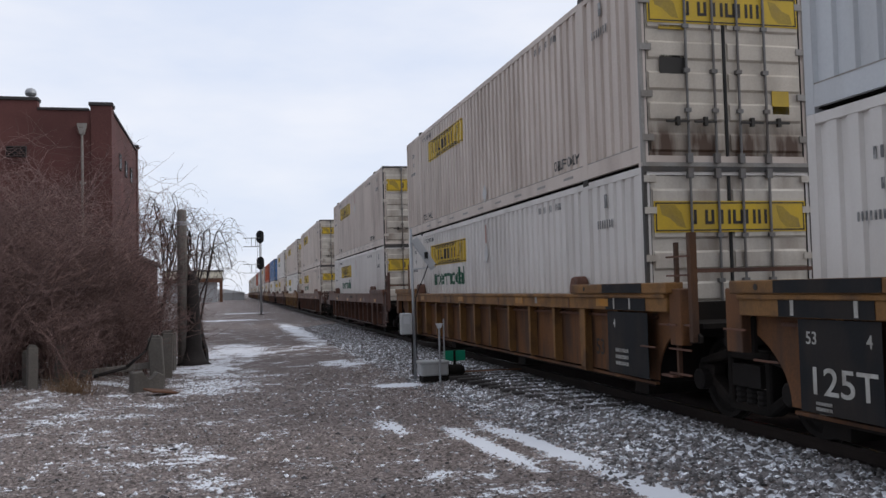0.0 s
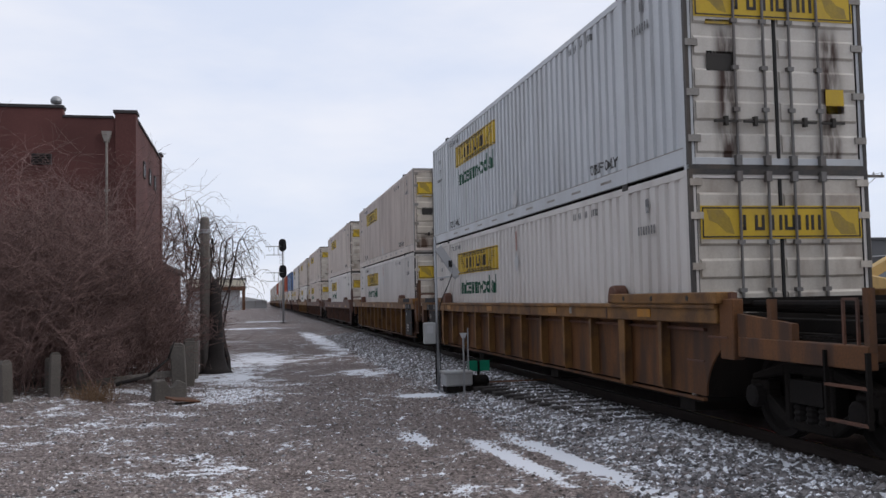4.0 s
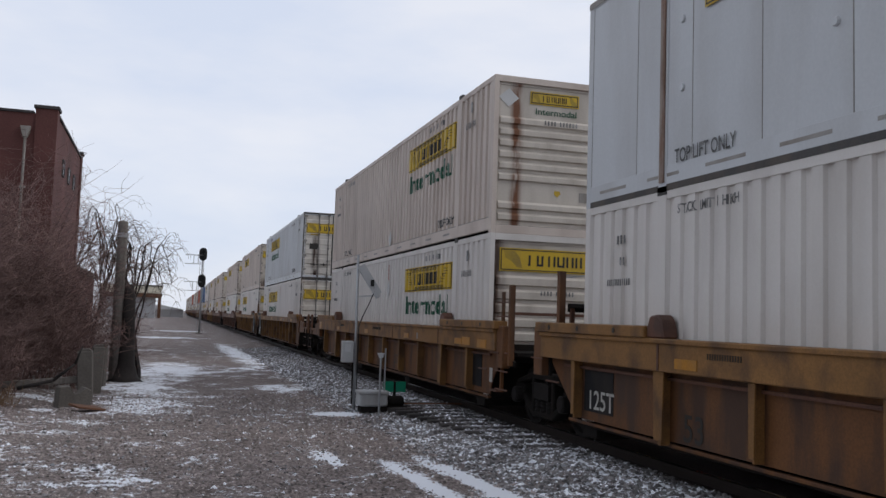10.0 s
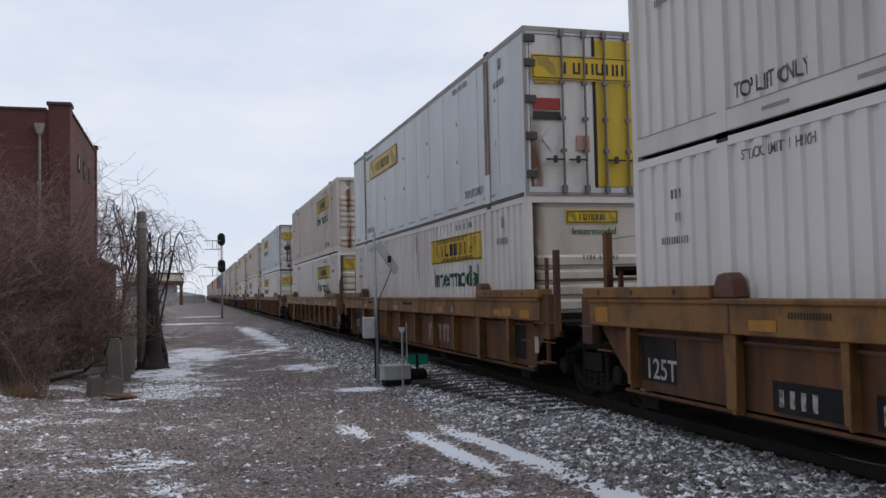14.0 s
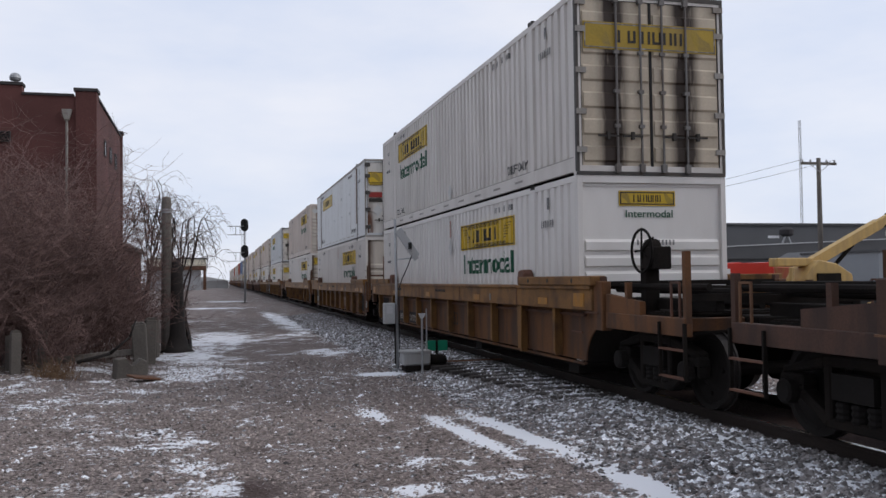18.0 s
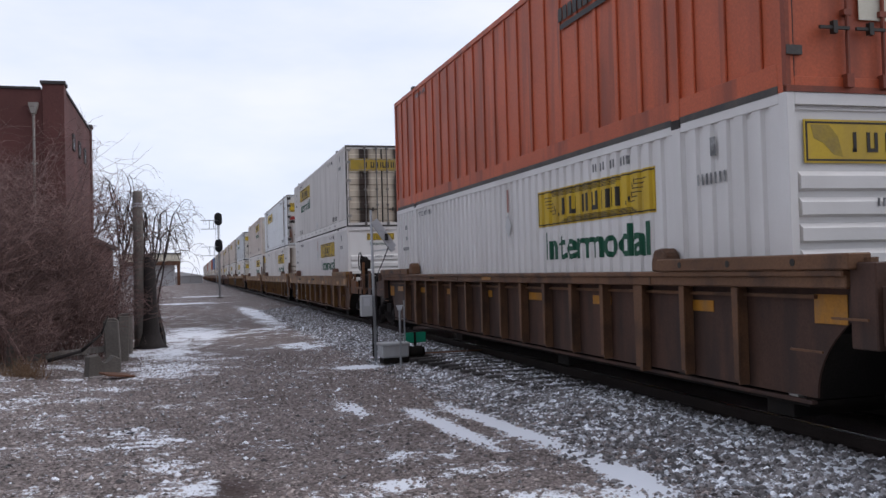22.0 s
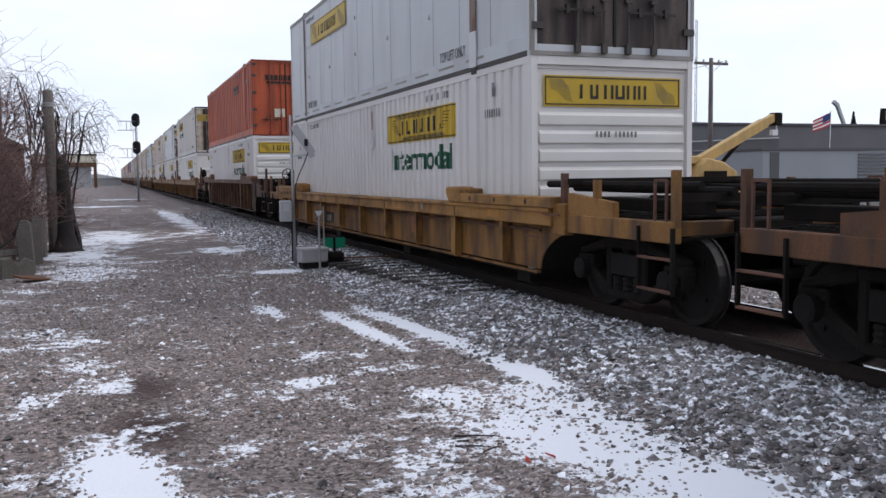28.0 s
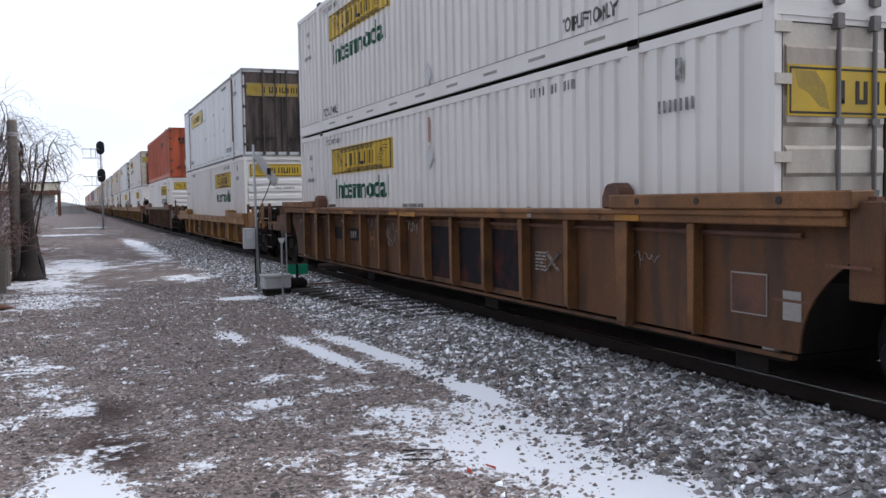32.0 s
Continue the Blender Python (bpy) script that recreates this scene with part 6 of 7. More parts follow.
def bogie(parent, y, mat="iron"):
    tr = thing("bogie", "", "", "", None)
    tr.parent = parent
    tr.matrix_basis = pose(0, y, 0)
    for s in (-1, 1):
        def frame_side(bm, s=s):
            a, b = sorted((s * 0.92, s * 1.10))
            for q in (-1, 1):
                box(bm, a, b, *sorted((q * 0.74, q * 1.10)), 0.54, 0.66)
                box(bm, a, b, *sorted((q * 0.74, q * 0.79)), 0.40, 0.56)
                box(bm, a, b, *sorted((q * 1.05, q * 1.10)), 0.40, 0.56)
                plate(bm, [(q * 1.06, 0.64), (q * 0.42, 0.76), (q * 0.42, 0.88), (q * 1.06, 0.72)], a, b, 'x')
                plate(bm, [(q * 0.80, 0.54), (q * 0.80, 0.42), (q * 0.40, 0.18), (q * 0.36, 0.30)], a, b, 'x')
                box(bm, a, b, *sorted((q * 0.32, q * 0.43)), 0.24, 0.80)
            box(bm, a, b, -0.44, 0.44, 0.77, 0.88)
            box(bm, a, b, -0.41, 0.41, 0.18, 0.28)
        part("side_frame", s, frame_side, mat, tr, "black cast-steel bogie side frame", None, False, 0.02)

        def windows(bm, s=s):
            a, b = sorted((s * 1.102, s * 1.125))
            for y0, y1 in ((-0.30, -0.12), (-0.09, 0.09), (0.12, 0.30)):
                lathe(bm, [(0.075, -0.0), (0.09, 0.03), (0.075, 0.06), (0.09, 0.09), (0.075, 0.12), (0.09, 0.15), (0.075, 0.18)], (s * 1.03, (y0 + y1) / 2, 0.27), 'z', 10)
            box(bm, a - 0.10 * (s > 0), b + 0.10 * (s < 0), -0.28, 0.28, 0.47, 0.72)
            for q in (-0.9, 0.9):
                lathe(bm, [(0.10, -0.02), (0.13, 0.0), (0.13, 0.10), (0.09, 0.14)], (s * 1.08 if s > 0 else -1.08 - 0.12, q, 0.483), 'x', 12)
        part("spring_set", s, windows, "wheel", tr, "springs and bearing caps", kind="stuff")
    part("bolster", 0, boxes((-0.92, 0.92, -0.2, 0.2, 0.45, 0.75)), mat, tr)
    wheels = []
    for q in (-0.89, 0.89):
        def wheelset(bm):
            for s in (-1, 1):
                c = s * 0.76
                prof = [(0.13, c - s * 0.09), (0.20, c - s * 0.05), (0.40, c - s * 0.045), (0.455, c - s * 0.06), (0.508, c - s * 0.055), (0.505, c - s * 0.03), (0.483, c - s * 0.025),
                        (0.478, c + s * 0.075), (0.42, c + s * 0.07), (0.39, c + s * 0.03), (0.20, c + s * 0.05), (0.14, c + s * 0.10), (0.08, c + s * 0.11)]
                lathe(bm, prof, (0, 0, 0), 'x', 28)
                for k in range(4):
                    a = k * math.pi / 2
                    rod(bm, (c + s * 0.03, 0.28 * math.cos(a), 0.28 * math.sin(a)), (c + s * 0.07, 0.28 * math.cos(a), 0.28 * math.sin(a)), 0.03, n=6)
            rod(bm, (-0.95, 0, 0), (0.95, 0, 0), 0.085, n=10)
        wh = part("wheelset", 0, wheelset, "wheel", tr, "steel wheel pair on an axle", (0, q, 0.483))
        wheels.append(wh)
        if len(wh.data.materials) == 1:          # worn bright treads
            wh.data.materials.append(M["tread"])
            for f in wh.data.polygons:
                if math.hypot(f.center.y, f.center.z) > 0.468 and abs(f.normal.x) < 0.3:
                    f.material_index = 1
    return wheels


def well_car(mat, rear, front, label, marks=None, rib_gap=1.24, low=1.17, top=1.535, brake=False, slant=False, phase=None, platform=True):
    """One well: its stack's rear at y = 0. rear, front: 'joint' (shared bogie) or 'coupler'."""
    ob = thing("well_car", label, "railway car", "well cars of the train")
    wheels = []
    dark = "car_rust" if mat != "car_maroon" else mat
    for s in (-1, 1):
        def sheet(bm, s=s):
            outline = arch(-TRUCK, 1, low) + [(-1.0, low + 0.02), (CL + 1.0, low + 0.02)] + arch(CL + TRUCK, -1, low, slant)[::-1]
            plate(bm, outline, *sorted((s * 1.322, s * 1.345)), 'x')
        # web paint: shade below the chord is mixed into its darker colour
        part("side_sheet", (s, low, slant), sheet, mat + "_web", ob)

        def chord(bm, s=s):
            box(bm, *sorted((s * 1.312, s * 1.52)), -0.95, CL + 0.95, low, top - 0.025)
            box(bm, *sorted((s * 1.312, s * 1.55)), -0.95, CL + 0.95, top - 0.06, top)
        part("top_chord", (s, low, top), chord, mat, ob, "", None, False, 0.012)
        for y in (2.3, 6.1, CL - 6.1, CL - 2.3):
            part("chord_joint", (s, low, top), boxes((*sorted((s * 1.515, s * 1.528)), -0.02, 0.02, low + 0.01, top - 0.06)), dark, ob, "", (0, y, 0))
        part("rub_rail", (s, low), boxes((*sorted((s * 1.345, s * 1.39)), -0.4, CL + 0.4, low - 0.10, low - 0.065)), dark, ob)
        for y0 in (-1.05, CL - 2.05):
            def raised(bm, s=s, y0=y0):
                box(bm, *sorted((s * 1.33, s * 1.57)), y0, y0 + 3.1, top + 0.001, top + 0.14)
            cap = part("end_cap_rail", (s, y0, top), raised, mat, ob, "", None, False, 0.012)
            for k in (0.7, 1.7, 2.6):
                part("bolt_hole", s, lambda bm: rod(bm, (s * 1.565, 0, 0), (s * 1.575, 0, 0), 0.035, n=10), "ink", cap, "dark round hole", (0, y0 + k, top + 0.07))
        for y0 in (1.95, CL - 2.35 if top > 1.3 else CL - 2.0):
            def guide(bm, s=s, y0=y0):
                if top < 1.3:
                    plate(bm, [(y0, top), (y0 - 0.03, top + 0.20), (y0 + 0.02, top + 0.24), (y0 + 0.60, top + 0.24), (y0 + 0.62, top + 0.14), (y0 + 0.50, top)], *sorted((s * 1.315, s * 1.57)), 'x')
                    for q in (-0.14, -0.34):
                        box(bm, *sorted((s * 1.315, s * 1.56)), y0 + q, y0 + q + 0.05, top, top + 0.22)
                    box(bm, *sorted((s * 1.315, s * 1.50)), y0 - 0.34, y0 - 0.02, top, top + 0.10)
                    return
                plate(bm, [(y0 - 0.05, top), (y0, top + 0.20), (y0 + 0.08, top + 0.27), (y0 + 0.24, top + 0.25), (y0 + 0.31, top + 0.12), (y0 + 0.31, top)], *sorted((s * 1.315, s * 1.52)), 'x')
            part("stack_guide", (s, y0, top), guide, dark if top > 1.3 else mat, ob, "worn brown steel container guide", None, False, 0.02)
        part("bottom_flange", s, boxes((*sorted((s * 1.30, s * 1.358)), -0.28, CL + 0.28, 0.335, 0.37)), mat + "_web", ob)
        n = int((CL - 1.2) / rib_gap)
        for i in range(n + 1):
            y = 0.6 + i * (CL - 1.2) / n if phase is None else phase + i * rib_gap
            if slant and i == n:
                y = CL - 0.08
            wide = 0.11 if abs(y - 2.4) < rib_gap / 2 or abs(y - CL + 2.4) < rib_gap / 2 else 0.052
            foot = 0.46 if wide < 0.1 else 0.40

            def rib(bm, s=s, wide=wide, foot=foot):
                plate(bm, [(-wide * 0.75, foot), (wide * 0.75, foot), (wide, low - 0.002), (-wide, low - 0.002)], *sorted((s * 1.465, s * 1.492)), 'x')
                plate(bm, [(-wide * 0.3, foot - 0.05), (wide * 0.3, foot - 0.05), (wide * 0.3, low - 0.002), (-wide * 0.3, low - 0.002)], *sorted((s * 1.345, s * 1.466)), 'x')
            part("side_rib", (s, wide, low), rib, mat, ob, "", (0, y, 0), False, 0.006)
    part("well_floor", 0, boxes((-1.32, 1.32, -0.2, CL + 0.2, 0.30, 0.35)), "iron", ob, "dark well floor")
    for y in (0.25, 5.4, 10.75, CL - 0.25):
        part("cross_beam", 0, boxes((-1.3, 1.3, -0.2, 0.2, 0.17, 0.30)), "iron", ob, "dark cross beam", (0, y, 0))

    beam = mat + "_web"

    def end(y0, d, kind):
        """What stands between a stack's end and the next: bolster, platform, ladders."""
        tag = (y0, kind, low, top)
        far = 3.55 if kind == "coupler" else 2.0
        ys = lambda a, b: sorted((y0 + d * a, y0 + d * b))
        # bulkhead and gussets get black iron: the shade there is in their colour
        part("end_bulkhead", tag, boxes((-1.30, 1.30, *ys(0.12, 0.22), 0.36, low + 0.1)), "iron", ob, "grime-blackened bulkhead", None, False, 0.01)
        part("centre_sill", tag, boxes((-0.42, 0.42, *ys(0.2, far - 0.2), 0.86, 1.16)), "iron", ob, "black centre sill", None, False, 0.02)
        part("body_bolster", tag, boxes((-1.1, 1.1, *ys(TRUCK - 0.3, TRUCK + 0.3 if kind == "coupler" else TRUCK - 0.04), 0.90, 1.10)), "iron", ob, "black bolster", None, False, 0.03)
        for s in (-1, 1):
            part("end_brace", (tag, s), lambda bm: bar(bm, (s * 1.22, y0 + d * 0.3, 1.06), (s * 0.50, y0 + d * 1.7, 1.06), 0.16, 0.16), "iron", ob, "", None, False, 0.01)
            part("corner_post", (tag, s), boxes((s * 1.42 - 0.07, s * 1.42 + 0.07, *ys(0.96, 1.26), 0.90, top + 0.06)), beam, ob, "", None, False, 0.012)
            part("end_gusset", (tag, s), lambda bm: plate(bm, [(y0 + d * 0.9, low), (y0 + d * 1.5, 1.02), (y0 + d * 1.5, 0.94), (y0 + d * 0.9, 0.90)], s * 1.36 - 0.02, s * 1.36 + 0.02, 'x'), "iron", ob, "grime-blackened gusset")
            for k, yy in enumerate((0.25, 0.8)):
                part("grab_iron", (tag, s, k), lambda bm: [bar(bm, (s * 1.54, y0 + d * yy, 1.0), (s * 1.54, y0 + d * (yy + 0.42), 1.0), 0.02, 0.02)], dark, ob, "thin grab iron", (0, 0, -0.15 + 0.3 * k))
        if kind == "coupler":
            part("end_beam", tag, boxes((-1.42, 1.42, *ys(2.95, 3.08), 0.98, 1.14)), beam, ob, "", None, False, 0.01)
            for s in (-1, 1):
                part("side_beam", (tag, s), boxes((s * 1.40 - 0.05, s * 1.40 + 0.05, *ys(1.27, 3.45), 0.94, 1.16)), beam, ob, "", None, False, 0.01)
                part("side_step", (tag, s), lambda bm: plate(bm, [(y0 + d * 1.27, 1.161), (y0 + d * 2.3, 1.161), (y0 + d * 2.3, 1.33), (y0 + d * 1.27, 1.42)], s * 1.40 - 0.04, s * 1.40 + 0.04, 'x'), beam, ob)
                for xx, zz in ((0.45, 1.30), (0.75, 1.46), (1.15, 1.52)):
                    part("pipe", (tag, s, xx), lambda bm: rod(bm, (s * xx, y0 + d * 0.24, zz), (s * xx, y0 + d * 3.5, zz), 0.045, n=8), "iron", ob, "black pipe")
                part("deck_rail", (tag, s), boxes((s * 0.95 - 0.06, s * 0.95 + 0.06, *ys(0.25, 3.4), 1.22, 1.36)), "iron", ob, "black longitudinal beam", None, False, 0.01)
            part("end_platform", tag, boxes((-1.34, 1.34, *ys(2.3, 2.92), 1.165, 1.19)), "iron", ob, "dark grated step platform")
            for k in range(6):
                part("grating_bar", (tag, k), boxes((-1.34, 1.34, *ys(2.32 + k * 0.1, 2.36 + k * 0.1), 1.191, 1.21)), "iron", ob)
            for s in (-1, 1):
                for yy, zt in ((1.12, 1.66), (1.9, 1.58), (3.42, 1.95 if brake and d < 0 else 1.68)):
                    part("stanchion", (tag, s, yy), lambda bm: [bar(bm, (s * 1.40, y0 + d * yy, 1.1), (s * 1.40, y0 + d * yy, zt), 0.075, 0.075)], beam if yy > 1.5 else dark, ob)
                for z in (0.45, 0.78):
                    part("ladder_step", (tag, s, z), lambda bm: [bar(bm, (s * 1.46, y0 + d * 2.85, z), (s * 1.46, y0 + d * 3.45, z), 0.05, 0.025)], "car_rust", ob, "worn brown ladder step")
                for yy in (2.85, 3.45):
                    part("ladder_post", (tag, s, yy), lambda bm: [bar(bm, (s * 1.46, y0 + d * yy, 0.42), (s * 1.46, y0 + d * yy, 1.1), 0.045, 0.03)], "iron", ob)
                part("handrail", (tag, s), lambda bm: [bar(bm, (s * 1.43, y0 + d * 3.1, 1.16), (s * 1.43, y0 + d * 3.1, 1.58), 0.025, 0.025), bar(bm, (s * 1.43, y0 + d * 3.1, 1.58), (s * 1.43, y0 + d * 3.3, 1.58), 0.025, 0.025), bar(bm, (s * 1.43, y0 + d * 3.3, 1.58), (s * 1.43, y0 + d * 3.3, 1.16), 0.025, 0.025)], dark, ob, "bent brown grab handle")
            part("cross_rail", tag, lambda bm: [bar(bm, (-1.4, y0 + d * 3.42, 1.40), (1.4, y0 + d * 3.42, 1.40), 0.05, 0.09)], "iron", ob)
            part("cross_rail", (tag, 2), lambda bm: [bar(bm, (-1.38, y0 + d * 1.12, 1.56), (1.38, y0 + d * 1.12, 1.56), 0.09, 0.07)], "iron", ob, "black cross rail")

            def coupler(bm):
                box(bm, -0.16, 0.16, *ys(3.1, 3.75), 0.78, 1.0)
                box(bm, -0.22, 0.20, *ys(3.72, 4.02), 0.70, 1.06)
            part("coupler", tag, coupler, "iron", ob, "black cast coupler", None, False, 0.03)
            part("uncoupling_lever", tag, lambda bm: [bar(bm, (-1.3, y0 + d * 3.2, 0.95), (0.1, y0 + d * 3.7, 1.1), 0.03, 0.03)], "iron", ob)
            part("air_hose", tag, lambda bm: [rod(bm, (0.3, y0 + d * 3.1, 0.85), (0.32, y0 + d * 3.5, 0.5), 0.03, n=8), rod(bm, (0.32, y0 + d * 3.5, 0.5), (0.3, y0 + d * 4.0, 0.42), 0.03, n=8)], "rubber", ob, "black air hose")
            if d < 0 and brake:
                flat = mat == "car_maroon"
                c = Vector((-0.45, y0 + d * 2.4, 1.74)) if flat else Vector((-1.22, y0 + d * 1.95, 2.0))
                R = 0.2 if flat else 0.29
                spin = Matrix.Rotation(radians(90 if flat else 0), 3, 'Z')

                def brake_wheel(bm):
                    rings = []
                    for i in range(20):
                        a = 2 * math.pi * i / 20
                        rings.append([bm.verts.new(c + spin @ Vector((0.02 * math.sin(q), (R + 0.02 * math.cos(q)) * math.cos(a), (R + 0.02 * math.cos(q)) * math.sin(a)))) for q in (0, 1.257, 2.513, 3.770, 5.027)])
                    for i in range(20):
                        for q in range(5):
                            bm.faces.new((rings[i][q], rings[i][(q + 1) % 5], rings[(i + 1) % 20][(q + 1) % 5], rings[(i + 1) % 20][q]))
                    for k in range(5):
                        a = 2 * math.pi * k / 5
                        rod(bm, c, c + spin @ Vector((0.05, R * math.cos(a), R * math.sin(a))), 0.015, n=5)
                part("brake_wheel", tag, brake_wheel, "iron", ob, "black hand-brake wheel")
                part("brake_gear", tag, lambda bm: [lathe(bm, [(0.06, 0.0), (0.16, 0.03), (0.17, 0.16), (0.08, 0.22)], c + Vector((0.06, 0.02, 0)), 'x', 14), box(bm, c.x + 0.05, c.x + 0.25, c.y - 0.02, c.y + 0.16, 1.1, c.z + 0.06), box(bm, c.x + 0.02, c.x + 0.3, c.y - 0.26, c.y + 0.1, c.z - 0.25, c.z + 0.05)], "iron", ob, "black brake gear column", None, False, 0.015)
        else:
            part("joint_casting", tag, boxes((-0.30, 0.30, *ys(1.6, 2.05), 0.80, 1.18)), "iron", ob, "black articulation casting", None, False, 0.03)
            part("end_deck", tag, boxes((-1.25, 1.25, *ys(0.25, 1.35), 1.10, 1.16)), "iron", ob, "dark end deck")
            for s in (-1, 1) if d < 0 else ():
                for yy, z0, zt, wide in ((1.02, 0.5, 2.16, 0.05), (1.40, 0.95, 2.26, 0.085)):
                    part("ladder_post", (tag, s, yy), lambda bm: [bar(bm, (s * 1.40, y0 + d * yy, z0), (s * 1.40, y0 + d * yy, zt), wide, wide)], beam, ob)
                for z in (0.55, 0.85, 1.15, 1.75, 1.98):
                    part("ladder_rung", (tag, s, z), lambda bm: [bar(bm, (s * 1.45, y0 + d * 0.86, z), (s * 1.45, y0 + d * 1.40, z), 0.022, 0.022)], dark, ob, "thin ladder rung")
                part("side_step", (tag, s), boxes((s * 1.47 - 0.03, s * 1.47 + 0.03, *ys(0.72, 1.02), 0.50, 0.53)), dark, ob, "worn step")
            if d < 0:
                part("cross_rail", tag, lambda bm: [bar(bm, (-1.38, y0 + d * 1.40, 1.80), (1.38, y0 + d * 1.40, 1.80), 0.05, 0.05)], dark, ob)
            elif platform:
                part("crossover_platform", tag, boxes((-0.95, 1.0, *ys(0.25, 1.25), 1.90, 1.96), (-0.95, 1.0, *ys(1.20, 1.27), 1.84, 1.97)), "iron", ob, "dark raised crossover platform", None, False, 0.008)
                for x in (-0.9, 0.0, 0.95):
                    for yy in (0.35, 1.2):
                        part("platform_leg", (tag, x, yy), boxes((x - 0.03, x + 0.03, *ys(yy - 0.03, yy + 0.03), 1.16, 1.90)), dark, ob)
                part("platform_post", tag, lambda bm: [bar(bm, (-1.02, y0 + d * 1.34, 1.16), (-1.02, y0 + d * 1.34, 2.46), 0.10, 0.10)], beam, ob, "stout brown post")
                part("handrail", tag, lambda bm: [bar(bm, (-1.0, y0 + d * 1.34, 2.36), (-0.55, y0 + d * 1.34, 2.42), 0.02, 0.02), bar(bm, (-0.55, y0 + d * 1.34, 2.42), (-0.55, y0 + d * 1.34, 1.96), 0.02, 0.02)], "steel_grey", ob, "thin grey bent handrail")
    end(0.0, -1, rear)
    end(CL, 1, front)
    wheels += bogie(ob, -TRUCK)
    if front == "coupler":
        wheels += bogie(ob, CL + TRUCK)
    if marks:
        marks(ob)
    return ob, wheels


def car_text(ob, words, y, z, h, mat="mark_white", x=-1.352, w=None):
    return lettering("lettering", words, h, mat, ob, on_side(y, z, x), w)


def panel(ob, name, y, z, w, h, mat, label, x=-1.350):
    return part(name, (w, h, x), boxes((0, w, -0.004, 0.003, 0, h)), mat, ob, label, on_side(y, z, x))


def small_signs(ob, low=1.17, top=1.535, spots=(1.2, 5.0, 9.3, 13.5)):
    for y in spots:
        panel(ob, "reflector", y, low + 0.05, 0.42, 0.11, "mark_orange", "orange reflector strip", -1.525)
    bar_line("stencil", ob, on_side(8.3, low + 0.18, -1.524), (0.5,) * 6 + (0,) + (0.5,) * 9 + (0,) + (0.5,) * 6, 0.06, "ink")
    bar_line("stencil", ob, on_side(12.9, low + 0.18, -1.524), (0.5,) * 14, 0.06, "ink")
    panel(ob, "label_plate", 3.9, low + 0.06, 0.10, 0.13, "rail_grey", "small dull label", -1.525)


def number_patch(ob, y, z, tall=0.25, w=1.08, gap=0.28):
    panel(ob, "number_patch", y, z, w, tall, "car_black", "black number patch")
    bar_line("number", ob, on_side(y - 0.10, z + tall * 0.18, -1.357), (0.75,) * 4, tall * 0.56, "chalk")
    panel(ob, "number_patch", y - w - gap, z, w * 1.11, tall, "car_black", "black number patch")
    bar_line("number", ob, on_side(y - w - gap - 0.08, z + tall * 0.18, -1.357), (0.7,) * 6, tall * 0.56, "chalk")


def pale_blocks(ob, y, z):
    def blocks(bm):
        for x in (0.0, 0.62, 1.24):
            box(bm, x, x + 0.46, -0.003, 0.003, 0.27, 0.38)
            for q in (0.03, 0.29):
                box(bm, x + q, x + q + 0.13, -0.003, 0.003, 0.0, 0.27)
    part("pale_shape", "block", blocks, "pale_paint", ob, "faded pale block shapes", on_side(y, z + 0.03, -1.349), kind="stuff")


def front_mark(ob):
    panel(ob, "black_panel", 15.98, 0.52, 0.80, 0.54, "car_black", "black painted panel")
    car_text(ob, "125T", 15.88, 0.56, 0.25, "mark_white", -1.357, 0.66)


def marks_a(ob):
    small_signs(ob, 1.30, 1.53)
    car_text(ob, "53", 1.66, 0.62, 0.24, "ink")
    panel(ob, "black_panel", 0.87, 0.42, 1.25, 0.86, "car_black", "black painted panel", -1.497)
    panel(ob, "black_panel", 0.87, 1.305, 1.25, 0.20, "car_black", "black painted chord", -1.524)
    panel(ob, "black_panel", 0.87, 1.54, 1.25, 0.125, "car_black", "black painted end cap", -1.574)
    car_text(ob, "4", 0.68, 1.06, 0.12, "mark_white", -1.504)
    for k in range(3):
        bar_line("stencil", ob, on_side(0.62, 0.72 - k * 0.09, -1.503), (0.5,) * 12, 0.05, "mark_white")
    for y in (0.60, 0.1):
        panel(ob, "label_plate", y, 1.32, 0.04, 0.2, "mark_white", "white tick", -1.53)


def marks_b(ob):
    small_signs(ob, 1.30, 1.53)
    panel(ob, "black_panel", 16.13, 0.42, 1.12, 0.87, "car_black", "black painted panel", -1.497)
    panel(ob, "black_panel", 16.40, 1.305, 1.35, 0.20, "car_black", "black painted chord", -1.524)
    panel(ob, "black_panel", 16.40, 1.54, 1.5, 0.125, "car_black", "black painted end cap", -1.574)
    car_text(ob, "125T", 16.02, 0.60, 0.26, "mark_white", -1.504, 0.86)
    car_text(ob, "53", 16.02, 1.06, 0.12, "mark_white", -1.504)
    car_text(ob, "4", 15.20, 1.06, 0.12, "mark_white", -1.504)
    for k in range(2):
        bar_line("stencil", ob, on_side(15.9, 0.50 - k * 0.05, -1.503), (0.5,) * 11, 0.03, "mark_white")
    for y in (16.2, 15.3):
        panel(ob, "label_plate", y, 1.32, 0.05, 0.2, "mark_white", "white tick", -1.53)
    for k in range(2):
        bar_line("stencil", ob, on_side(7.3 - k * 2.5, 0.84, -1.350), (0.5,) * 9, 0.07, "ink")
        bar_line("stencil", ob, on_side(7.3 - k * 2.5, 0.74, -1.350), (0.5,) * 9, 0.05, "ink")


